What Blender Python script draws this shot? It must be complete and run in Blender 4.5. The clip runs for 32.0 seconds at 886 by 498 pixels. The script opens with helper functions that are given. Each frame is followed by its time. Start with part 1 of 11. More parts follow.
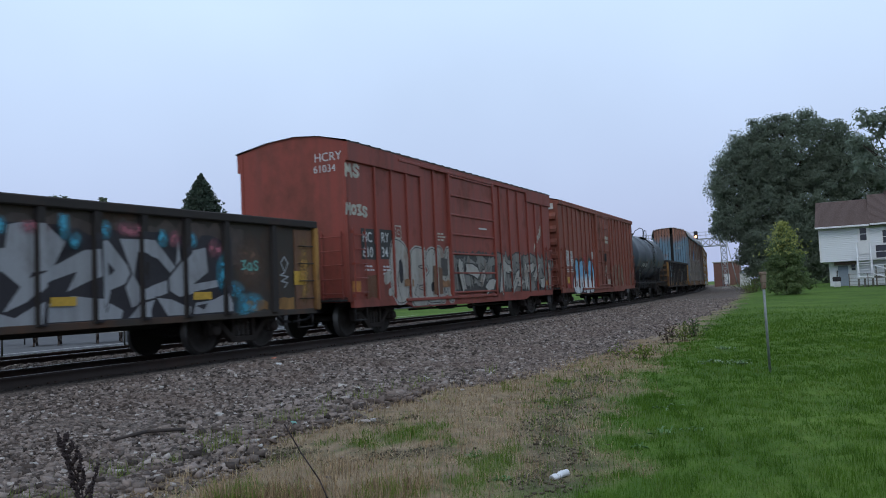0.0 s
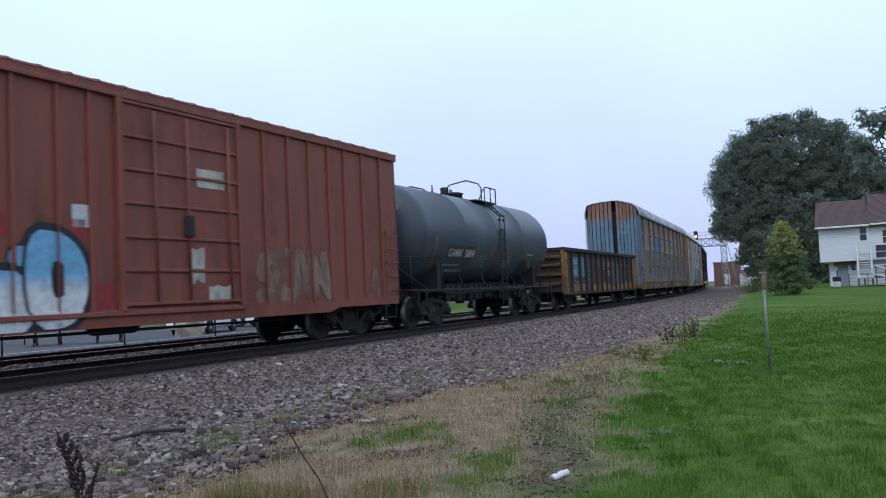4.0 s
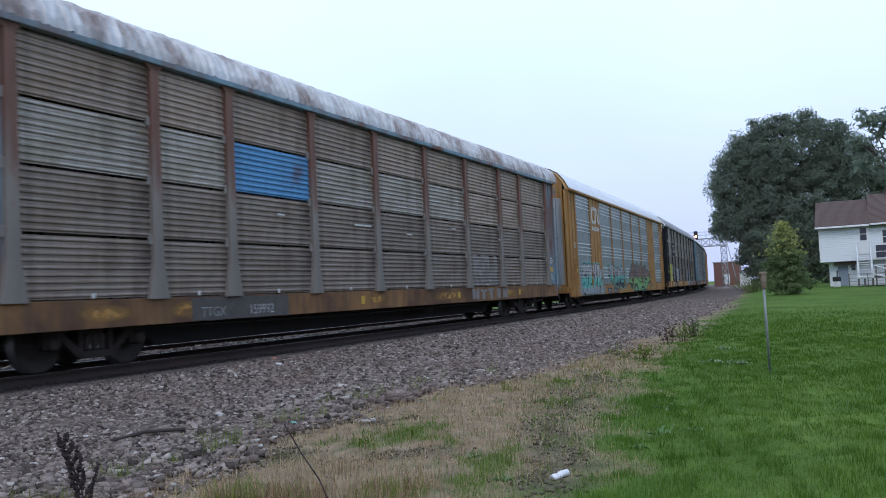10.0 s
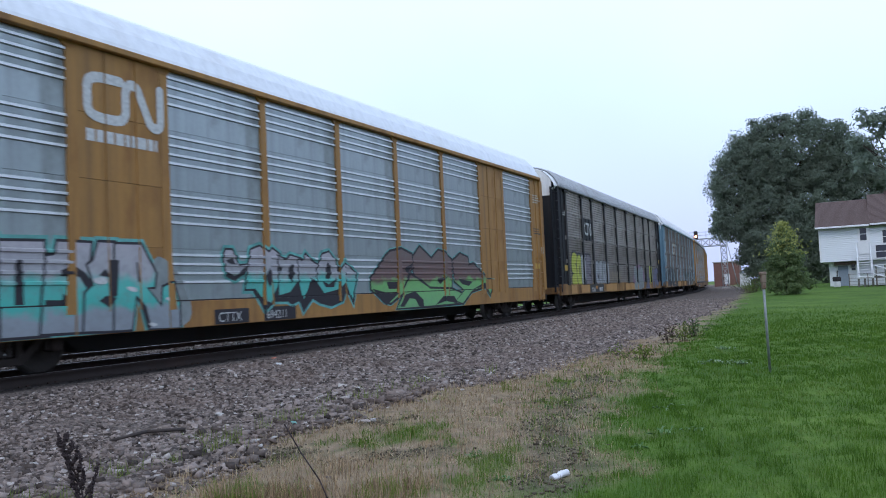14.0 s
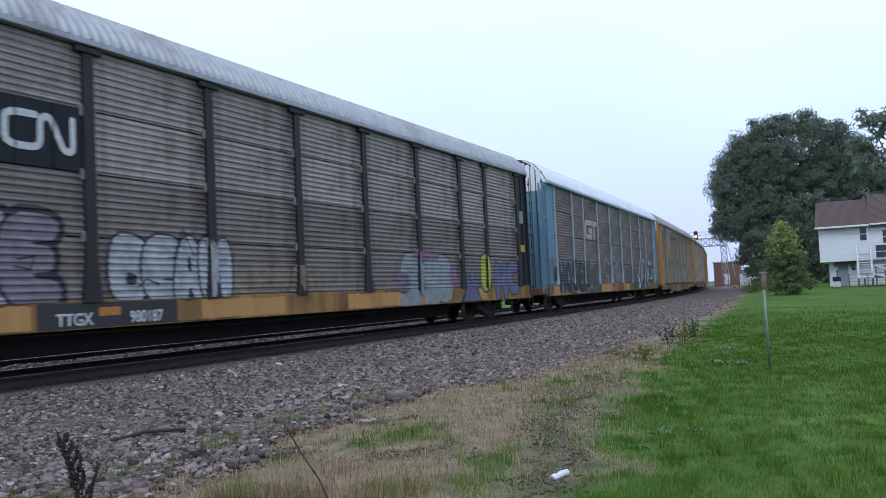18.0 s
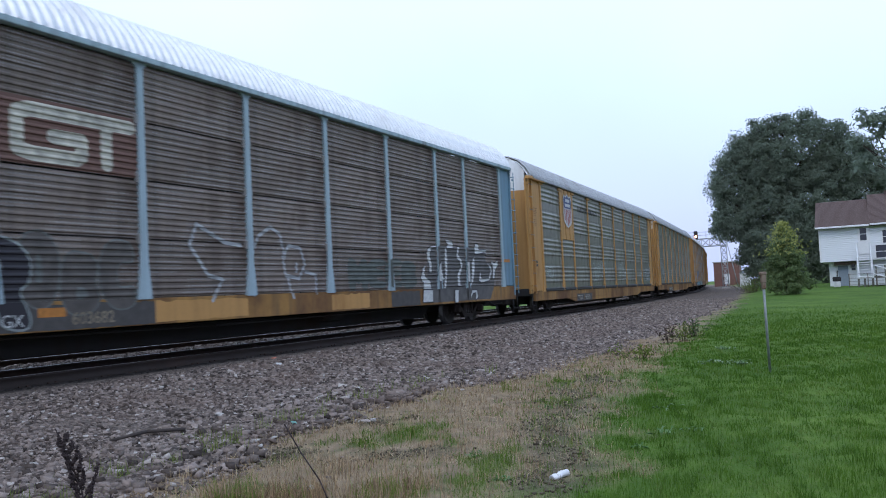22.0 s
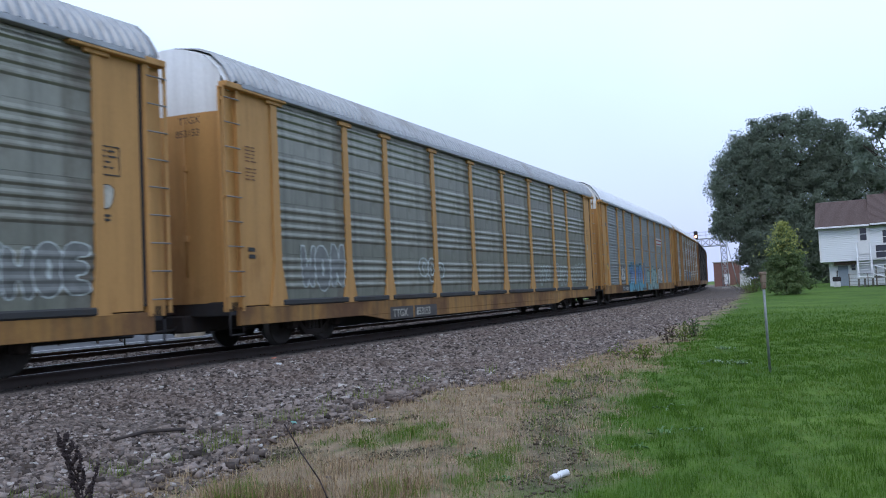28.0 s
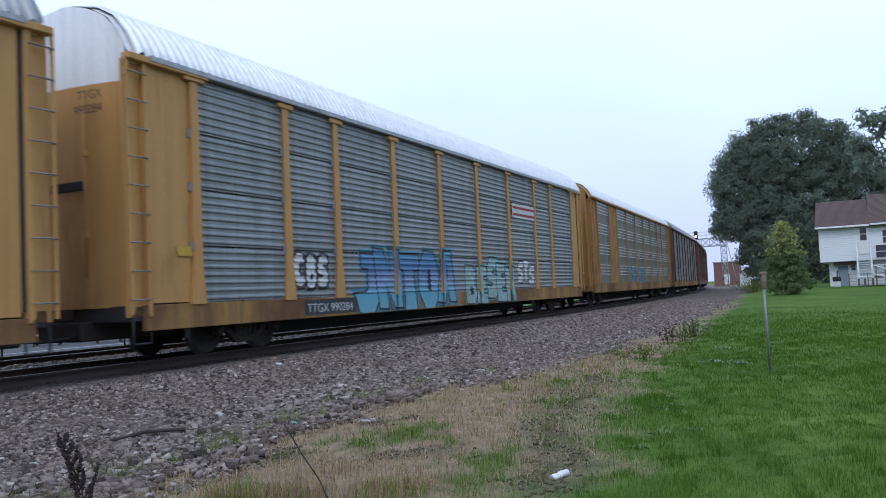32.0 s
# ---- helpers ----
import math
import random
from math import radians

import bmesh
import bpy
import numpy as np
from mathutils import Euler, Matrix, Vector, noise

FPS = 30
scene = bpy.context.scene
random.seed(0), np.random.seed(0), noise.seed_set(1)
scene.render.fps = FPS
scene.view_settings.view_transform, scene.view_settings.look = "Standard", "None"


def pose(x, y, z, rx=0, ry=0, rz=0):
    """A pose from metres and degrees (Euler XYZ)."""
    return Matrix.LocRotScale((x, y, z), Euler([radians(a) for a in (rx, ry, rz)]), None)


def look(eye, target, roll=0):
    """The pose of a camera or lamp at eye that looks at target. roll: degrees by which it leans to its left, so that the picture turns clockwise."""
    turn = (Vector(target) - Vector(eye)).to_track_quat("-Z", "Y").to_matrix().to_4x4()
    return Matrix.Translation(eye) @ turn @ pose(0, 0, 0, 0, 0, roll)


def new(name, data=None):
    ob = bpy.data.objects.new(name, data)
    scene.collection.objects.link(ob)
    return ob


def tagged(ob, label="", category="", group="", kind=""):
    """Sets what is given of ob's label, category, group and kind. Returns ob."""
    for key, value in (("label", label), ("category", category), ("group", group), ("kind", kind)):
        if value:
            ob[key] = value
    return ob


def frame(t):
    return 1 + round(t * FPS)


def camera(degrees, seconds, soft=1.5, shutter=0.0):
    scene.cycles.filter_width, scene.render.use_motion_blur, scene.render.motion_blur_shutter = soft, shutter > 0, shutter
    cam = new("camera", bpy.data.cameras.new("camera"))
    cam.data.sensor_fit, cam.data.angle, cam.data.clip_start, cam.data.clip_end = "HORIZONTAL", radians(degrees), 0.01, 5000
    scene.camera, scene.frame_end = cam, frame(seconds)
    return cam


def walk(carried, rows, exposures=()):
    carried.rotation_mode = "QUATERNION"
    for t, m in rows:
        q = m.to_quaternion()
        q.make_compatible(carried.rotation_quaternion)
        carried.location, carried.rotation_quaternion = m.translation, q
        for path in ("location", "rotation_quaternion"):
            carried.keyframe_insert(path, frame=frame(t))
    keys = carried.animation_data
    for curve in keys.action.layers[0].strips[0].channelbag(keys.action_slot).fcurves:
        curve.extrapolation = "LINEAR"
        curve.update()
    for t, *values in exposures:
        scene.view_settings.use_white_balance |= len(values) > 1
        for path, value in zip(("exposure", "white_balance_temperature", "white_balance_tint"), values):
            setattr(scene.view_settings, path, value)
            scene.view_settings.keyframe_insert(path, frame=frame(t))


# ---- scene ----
cam = camera(54.93, 32.0, soft=1.0, shutter=0.3)
EYE = (0.0, 0.0, 0.962)
STILL = look(EYE, (0.0, 99.863, 0.962 + 5.2273), -2.65)
walk(cam, [(0.0, STILL), (32.0, STILL)],
     exposures=[(0.0, 0.08, 6480, 7), (1.5, 0.41, 6420, 9.5), (3.0, 0.46, 6100, 13), (5.5, 0.25, 6560, 6.0), (8.0, 0.24, 6560, 6.5), (9.0, 0.41, 6380, 9), (10.5, 0.55, 6280, 11.5), (13.0, 0.59, 6180, 11.6), (32.0, 0.57, 6180, 11.6)])

# ---- world and light ----
SUN_EL, SUN_AZ = radians(48), radians(200)
world = bpy.data.worlds.new("overcast_sky")
scene.world = world
world.use_nodes = True
wn, wl = world.node_tree.nodes, world.node_tree.links
wn.clear()
sky = wn.new("ShaderNodeTexSky")
sky.sky_type, sky.sun_disc, sky.sun_elevation, sky.sun_rotation = "NISHITA", False, SUN_EL, SUN_AZ
sky.dust_density, sky.air_density = 3.0, 1.2
sky_dim = wn.new("ShaderNodeMix")
sky_dim.data_type = "RGBA"
sky_dim.inputs["Factor"].default_value = 0.86
geo = wn.new("ShaderNodeTexCoord")
sep = wn.new("ShaderNodeSeparateXYZ")
wl.new(geo.outputs["Generated"], sep.inputs[0])
ramp = wn.new("ShaderNodeValToRGB")
ramp.color_ramp.elements[0].position, ramp.color_ramp.elements[0].color = 0.04, (4.72, 5.42, 8.35, 1)
ramp.color_ramp.elements[1].position, ramp.color_ramp.elements[1].color = 0.32, (6.75, 8.4, 11.1, 1)
wl.new(sep.outputs["Z"], ramp.inputs["Fac"])
cloud = wn.new("ShaderNodeTexNoise")
cloud.inputs["Scale"].default_value, cloud.inputs["Detail"].default_value = 2.2, 4.0
wl.new(geo.outputs["Generated"], cloud.inputs["Vector"])
cloud_mul = wn.new("ShaderNodeMapRange")
cloud_mul.inputs["From Min"].default_value, cloud_mul.inputs["From Max"].default_value = 0.3, 0.7
cloud_mul.inputs["To Min"].default_value, cloud_mul.inputs["To Max"].default_value = 0.94, 1.06
wl.new(cloud.outputs["Fac"], cloud_mul.inputs["Value"])
cloud_mix = wn.new("ShaderNodeVectorMath")
cloud_mix.operation = "SCALE"
wl.new(ramp.outputs["Color"], cloud_mix.inputs[0])
wl.new(cloud_mul.outputs["Result"], cloud_mix.inputs["Scale"])
wl.new(sky.outputs["Color"], sky_dim.inputs["A"])
wl.new(cloud_mix.outputs["Vector"], sky_dim.inputs["B"])
back = wn.new("ShaderNodeBackground")
back.inputs["Strength"].default_value = 0.1
wl.new(sky_dim.outputs["Result"], back.inputs["Color"])
wout = wn.new("ShaderNodeOutputWorld")
wl.new(back.outputs["Background"], wout.inputs["Surface"])

sun_data = bpy.data.lights.new("sun", "SUN")
sun_data.energy, sun_data.angle, sun_data.color = 0.5, radians(25), (0.98, 0.96, 0.91)
sun = new("sun", sun_data)
sun.matrix_world = look((0, 0, 60), (0 - 60 * math.sin(SUN_AZ) / math.tan(SUN_EL), 0 - 60 * math.cos(SUN_AZ) / math.tan(SUN_EL), 0))

# ---- the track's course and the train's way along it ----
K0, K1, PSI, TRACK_Y = 1.67753e-3, -9.39726e-6, 1.135679, 28.5895
DS = 0.25
S_MIN, S_MAX = -90.0, 460.0
_s = np.arange(S_MIN, S_MAX + DS, DS)
_k = K0 + K1 * np.clip(_s, -40, 108)
_th = np.cumsum(_k) * DS
_i0 = int(round(-S_MIN / DS))
_th = _th - _th[_i0] + PSI
_x = np.cumsum(np.cos(_th)) * DS
_y = np.cumsum(np.sin(_th)) * DS
_x, _y = _x - _x[_i0], _y - _y[_i0] + TRACK_Y


def on_track(s, off=0.0):
    """The place s metres along the track's centre line and off metres towards the lawn, with the heading there."""
    a, x, y = np.interp(s, _s, _th), np.interp(s, _s, _x), np.interp(s, _s, _y)
    return x + np.sin(a) * off, y - np.cos(a) * off, a


def track_coords(x, y):
    """Rough s and off of places on the ground (arrays)."""
    x, y = np.atleast_1d(x), np.atleast_1d(y)
    s = (x * math.cos(PSI) + (y - TRACK_Y) * math.sin(PSI))
    for _ in range(4):
        px, py, a = on_track(np.clip(s, S_MIN, S_MAX))
        s = np.clip(s, S_MIN, S_MAX) + (x - px) * np.cos(a) + (y - py) * np.sin(a)
    s = np.clip(s, S_MIN, S_MAX)
    px, py, a = on_track(s)
    return s, (x - px) * np.sin(a) - (y - py) * np.cos(a)


def train_shift(t):
    d = t - 16.0
    return -(7.57653 * d + 0.00463 * d * d / 2 + 0.000868 * d ** 3 / 6)


def lift(x, y):
    """Height of the ground at a place: rails' tops lie at 0."""
    s, off = track_coords(x, y)
    near = np.interp(off, [-60, -30, -10.5, -7.6, -6.2, -2.95, -2.6, -1.75, -1.4, 1.5, 2.2, 4.6, 7.0, 9.0, 30, 60],
                     [-0.4, -0.42, -0.44, -0.42, -0.205, -0.205, -0.09, -0.09, -0.205, -0.205, -0.29, -0.50, -0.58, -0.55, -0.5, -0.3])
    far = np.clip((np.hypot(x, y) - 25) / 60, 0, 1)
    return np.where(off > 2.5, near + far * 0.7 * np.clip((off - 2.5) / 6, 0, 1), near)


# ---- small tools for meshes ----
def box(bm, x0, x1, y0, y1, z0, z1, m=None):
    vs = [bm.verts.new((x, y, z)) for z in (z0, z1) for y in (y0, y1) for x in (x0, x1)]
    for f in ((0, 2, 3, 1), (4, 5, 7, 6), (0, 1, 5, 4), (2, 6, 7, 3), (0, 4, 6, 2), (1, 3, 7, 5)):
        bm.faces.new([vs[i] for i in f])
    if m is not None:
        for v in vs:
            v.co = m @ v.co
    return vs


def chamfer_box(bm, x0, x1, y0, y1, z0, z1, c=0.01, m=None):
    """A box whose edges along every axis are cut back by c."""
    tmp = bmesh.new()
    box(tmp, x0, x1, y0, y1, z0, z1)
    bmesh.ops.bevel(tmp, geom=tmp.edges[:], offset=c, segments=1, affect="EDGES")
    join(bm, tmp, m)


def join(bm, other, m=None):
    vmap = {}
    for v in other.verts:
        vmap[v] = bm.verts.new(m @ v.co if m is not None else v.co)
    for f in other.faces:
        bm.faces.new([vmap[v] for v in f.verts]).smooth = f.smooth
    other.free()


def tube(bm, p0, p1, r, seg=8, r1=None, caps=True, smooth=True):
    p0, p1 = Vector(p0), Vector(p1)
    r1 = r if r1 is None else r1
    d = p1 - p0
    q = d.to_track_quat("Z", "Y").to_matrix()
    rings = []
    for p, rr in ((p0, r), (p1, r1)):
        rings.append([bm.verts.new(p + q @ Vector((rr * math.cos(a), rr * math.sin(a), 0)))
                      for a in [2 * math.pi * i / seg for i in range(seg)]])
    for i in range(seg):
        j = (i + 1) % seg
        bm.faces.new((rings[0][i], rings[0][j], rings[1][j], rings[1][i])).smooth = smooth
    if caps:
        bm.faces.new(rings[0][::-1])
        bm.faces.new(rings[1])


def pipe(bm, points, r, seg=6):
    for a, b in zip(points[:-1], points[1:]):
        tube(bm, a, b, r, seg)


def extrude_profile(bm, pts, x0, x1, close=True, smooth=False):
    """A cross section of (y, z) points drawn out along x."""
    a = [bm.verts.new((x0, y, z)) for y, z in pts]
    b = [bm.verts.new((x1, y, z)) for y, z in pts]
    n = len(pts)
    for i in range(n if close else n - 1):
        j = (i + 1) % n
        bm.faces.new((a[i], b[i], b[j], a[j])).smooth = smooth
    if close:
        bm.faces.new(a)
        bm.faces.new(b[::-1])


def lathe(bm, profile, seg=24, axis="x", at=(0, 0, 0), smooth=True):
    """A profile of (place along the axis, radius) turned round the axis."""
    at = Vector(at)
    rings = []
    for u, r in profile:
        ring = []
        for i in range(seg):
            a = 2 * math.pi * i / seg
            c, s = r * math.cos(a), r * math.sin(a)
            ring.append(bm.verts.new(at + Vector({"x": (u, c, s), "y": (c, u, s), "z": (c, s, u)}[axis])))
        rings.append(ring)
    for p, q in zip(rings[:-1], rings[1:]):
        for i in range(seg):
            j = (i + 1) % seg
            bm.faces.new((p[i], p[j], q[j], q[i])).smooth = smooth
    bm.faces.new(rings[0][::-1])
    bm.faces.new(rings[-1])


def finish(bm, name, material):
    bmesh.ops.recalc_face_normals(bm, faces=bm.faces[:])
    me = bpy.data.meshes.new(name)
    bm.to_mesh(me)
    bm.free()
    for m in (material if isinstance(material, (list, tuple)) else [material]):
        me.materials.append(m)
    return me


def part(name, bm, material, parent=None, label=""):
    """Links a bmesh (or a ready mesh) as one mesh object under a thing or a part."""
    me = finish(bm, name, material) if isinstance(bm, bmesh.types.BMesh) else bm
    ob = new(name, me)
    ob.parent = parent
    if label:
        tagged(ob, label)
    return ob


def thing(name, label, category, group="", m=None):
    ob = new(name)
    ob.empty_display_size = 0.3
    tagged(ob, label, category, group)
    if m is not None:
        ob.matrix_basis = m
    return ob


def mesh_np(name, verts, faces, material):
    """A mesh from arrays: verts (n, 3) and faces (m, k)."""
    me = bpy.data.meshes.new(name)
    verts, faces = np.asarray(verts, np.float32), np.asarray(faces, np.int32)
    k = faces.shape[1]
    me.vertices.add(len(verts))
    me.vertices.foreach_set("co", verts.ravel())
    me.loops.add(faces.size)
    me.loops.foreach_set("vertex_index", faces.ravel())
    me.polygons.add(len(faces))
    me.polygons.foreach_set("loop_start", np.arange(0, faces.size, k, dtype=np.int32))
    me.update(calc_edges=True)
    for mt in (material if isinstance(material, (list, tuple)) else [material]):
        me.materials.append(mt)
    return me


# ---- materials ----
def shader(name, rough=0.6, metal=0.0):
    m = bpy.data.materials.new(name)
    m.use_nodes = True
    nt = m.node_tree
    b = nt.nodes["Principled BSDF"]
    b.inputs["Roughness"].default_value, b.inputs["Metallic"].default_value = rough, metal
    return m, nt, b


def noise_node(nt, scale, detail=4.0, stretch=None, coords="Object", rough=0.55):
    tc = nt.nodes.new("ShaderNodeTexCoord")
    n = nt.nodes.new("ShaderNodeTexNoise")
    n.inputs["Scale"].default_value, n.inputs["Detail"].default_value, n.inputs["Roughness"].default_value = scale, detail, rough
    if coords == "World":
        g = nt.nodes.new("ShaderNodeNewGeometry")
        src = g.outputs["Position"]
    else:
        src = tc.outputs[coords]
    if stretch:
        mp = nt.nodes.new("ShaderNodeMapping")
        mp.inputs["Scale"].default_value = stretch
        nt.links.new(src, mp.inputs["Vector"])
        src = mp.outputs["Vector"]
    nt.links.new(src, n.inputs["Vector"])
    return n.outputs["Fac"]


def ranged(nt, value, a, b, lo=0.0, hi=1.0):
    r = nt.nodes.new("ShaderNodeMapRange")
    for k, v in (("From Min", a), ("From Max", b), ("To Min", lo), ("To Max", hi)):
        r.inputs[k].default_value = v
    nt.links.new(value, r.inputs["Value"])
    return r.outputs["Result"]


def blend(nt, fac, a, b, mode="MIX"):
    n = nt.nodes.new("ShaderNodeMix")
    n.data_type, n.blend_type = "RGBA", mode
    for key, v in (("Factor", fac), ("A", a), ("B", b)):
        i = n.inputs[key] if key != "Factor" else n.inputs[0]
        if isinstance(v, (int, float)):
            i.default_value = v
        elif isinstance(v, tuple):
            i.default_value = (*v[:3], 1.0)
        else:
            nt.links.new(v, i)
    return n.outputs["Result"]


def bump(nt, b, height, strength=0.3, distance=0.02):
    n = nt.nodes.new("ShaderNodeBump")
    n.inputs["Strength"].default_value, n.inputs["Distance"].default_value = strength, distance
    nt.links.new(height, n.inputs["Height"])
    nt.links.new(n.outputs["Normal"], b.inputs["Normal"])


def weathered(name, color, rust=(0.11, 0.045, 0.022), amount=0.35, streaks=0.35, rough=0.6, metal=0.0, scale=0.7, dirt=(0.055, 0.047, 0.04), vary=0.0, run=0.7, dots=0.0, gloss=0.22):
    """Old paint on steel: worn patches that show rust, vertical streaks of dirt, fine grain."""
    m, nt, b = shader(name, rough, metal)
    b.inputs["Specular IOR Level"].default_value = gloss
    col = blend(nt, ranged(nt, noise_node(nt, 14.0, 5), 0.35, 0.75, 0.0, 0.25), color, tuple(c * 0.7 for c in color))
    if vary:
        oi = nt.nodes.new("ShaderNodeObjectInfo")
        col = blend(nt, ranged(nt, oi.outputs["Random"], 0, 1, 0, vary), col, tuple(c * 0.45 for c in color))
    if streaks:
        st = ranged(nt, noise_node(nt, 3.0, 5, (1.6, 1.6, 0.12)), 0.44, 0.72, 0.0, streaks)
        col = blend(nt, st, col, dirt)
    if amount:
        pat = ranged(nt, noise_node(nt, scale, 7, (1, 1, run), rough=0.65), 0.66 - amount * 0.42, 0.82 - amount * 0.36, 0.0, 0.9)
        col = blend(nt, pat, col, rust)
        rg = ranged(nt, pat, 0, 1, rough, 0.9)
        nt.links.new(rg, b.inputs["Roughness"])
    if dots:
        # rows of small punched holes, the daylight through them painted as pale dots
        tc = nt.nodes.new("ShaderNodeTexCoord")
        sp = nt.nodes.new("ShaderNodeSeparateXYZ")
        nt.links.new(tc.outputs["Object"], sp.inputs[0])
        dist = []
        for axis, pitch in (("X", 0.085), ("Z", 0.062)):
            w = nt.nodes.new("ShaderNodeMath")
            w.operation = "PINGPONG"
            w.inputs[1].default_value = pitch / 2
            nt.links.new(sp.outputs[axis], w.inputs[0])
            q = nt.nodes.new("ShaderNodeMath")
            q.operation = "POWER"
            q.inputs[1].default_value = 2.0
            nt.links.new(w.outputs[0], q.inputs[0])
            dist.append(q.outputs[0])
        add = nt.nodes.new("ShaderNodeMath")
        nt.links.new(dist[0], add.inputs[0])
        nt.links.new(dist[1], add.inputs[1])
        hole = ranged(nt, add.outputs[0], 0.00022, 0.00034, 1.0, 0.0)
        where = ranged(nt, noise_node(nt, 0.9, 2, (0.8, 1, 1.4)), 0.47, 0.53, 0.0, dots)
        mul = nt.nodes.new("ShaderNodeMath")
        mul.operation = "MULTIPLY"
        nt.links.new(hole, mul.inputs[0])
        nt.links.new(where, mul.inputs[1])
        col = blend(nt, mul.outputs[0], col, (0.55, 0.56, 0.57))
    nt.links.new(col, b.inputs["Base Color"])
    bump(nt, b, noise_node(nt, 9.0, 6), 0.12, 0.01)
    return m


def plain(name, color, rough=0.6, metal=0.0, grain=20.0, depth=0.25, bumpy=0.1):
    m, nt, b = shader(name, rough, metal)
    f = noise_node(nt, grain, 5)
    nt.links.new(blend(nt, ranged(nt, f, 0.3, 0.7), color, tuple(c * (1 - depth) for c in color)), b.inputs["Base Color"])
    if bumpy:
        bump(nt, b, f, bumpy, 0.01)
    return m

# ---- ground ----
def bed_edge(s):
    """Where the ballast ends on the lawn's side."""
    return np.interp(s, [-34, -20.3, -19.5, -17.5, -15.5, -13.7, -11.2, -9, -2, 10, 40, 90, 300], [7.0, 7.2, 7.25, 6.4, 6.25, 6.35, 6.6, 6.85, 6.65, 6.6, 6.1, 5.8, 5.8]) + 0.16 * np.sin(s * 1.13 + 1) + 0.10 * np.sin(s * 2.9)


def lawn_edge(s):
    return np.interp(s, [-34, -19, -17.5, -14.75, -9.75, 4, 6.75, 40, 75, 300], [10.8, 10.4, 10.0, 9.4, 8.7, 7.65, 7.45, 6.5, 6.2, 6.2]) + 0.12 * np.sin(s * 1.7) + 0.08 * np.sin(s * 4.1 + 2)


def soft_spots(x, y, seed, size):
    """Smooth random values between about -1 and 1."""
    r = np.random.RandomState(seed)
    out = np.zeros_like(x, float)
    for k in range(7):
        a, ph, f = r.uniform(0, 6.28), r.uniform(0, 6.28), r.uniform(0.6, 1.9) / size
        out += np.sin((x * math.cos(a) + y * math.sin(a)) * f * 6.28 + ph)
    return out / 3.2


GREEN_SPOTS = [(-0.95, 9.1, 0.35, 0.45), (-0.4, 9.5, 0.42, 0.75), (0.35, 7.6, 0.3, 0.7), (0.2, 6.8, 0.35, 0.5), (-1.5, 6.9, 0.3, 0.4), (1.4, 11.4, 0.15, 0.5), (1.75, 13.8, 0.2, 0.6), (2.9, 14.2, 0.4, 0.5)]
SOIL_SPOTS = [(1.75, 12.2, 0.35, 1.3), (1.45, 10.8, 0.32, 1.0), (2.4, 14.0, 0.3, 1.0), (1.06, 9.2, 0.32, 1.0), (0.98, 7.9, 0.28, 0.9), (0.72, 6.9, 0.28, 0.6), (-0.5, 8.3, 0.5, 0.25), (-1.7, 8.6, 0.35, 0.5), (-0.9, 10.6, 0.5, 0.3)]


def cover(x, y):
    """Shares of green grass, straw and bare soil at a place."""
    s, off = track_coords(x, y)
    wob = 0.6 * soft_spots(x, y, 3, 1.6) + 0.5 * soft_spots(x, y, 13, 0.55) + 0.3 * soft_spots(x, y, 23, 0.22)
    green = np.clip((off - lawn_edge(s) + 0.42 * wob) / 0.9 + 0.5, 0, 1)
    for cx, cy, rx, ry in GREEN_SPOTS:
        d = np.sqrt(((x - cx) / rx) ** 2 + ((y - cy) / ry) ** 2) + 0.75 * soft_spots(x, y, 9, 0.55)
        green = np.maximum(green, np.clip((1.1 - d) / 0.8, 0, 1) * 0.75)
    soil = np.zeros_like(green)
    for cx, cy, rx, ry in SOIL_SPOTS:
        d = np.sqrt(((x - cx) / rx) ** 2 + ((y - cy) / ry) ** 2) + 0.3 * soft_spots(x, y, 5, 0.6)
        soil = np.maximum(soil, np.clip((1.2 - d) / 0.5, 0, 1) * 0.8)
    side = off < -7.0
    green = np.where(side, 1.0, green)
    return green, np.where(side, 0.0, soil)


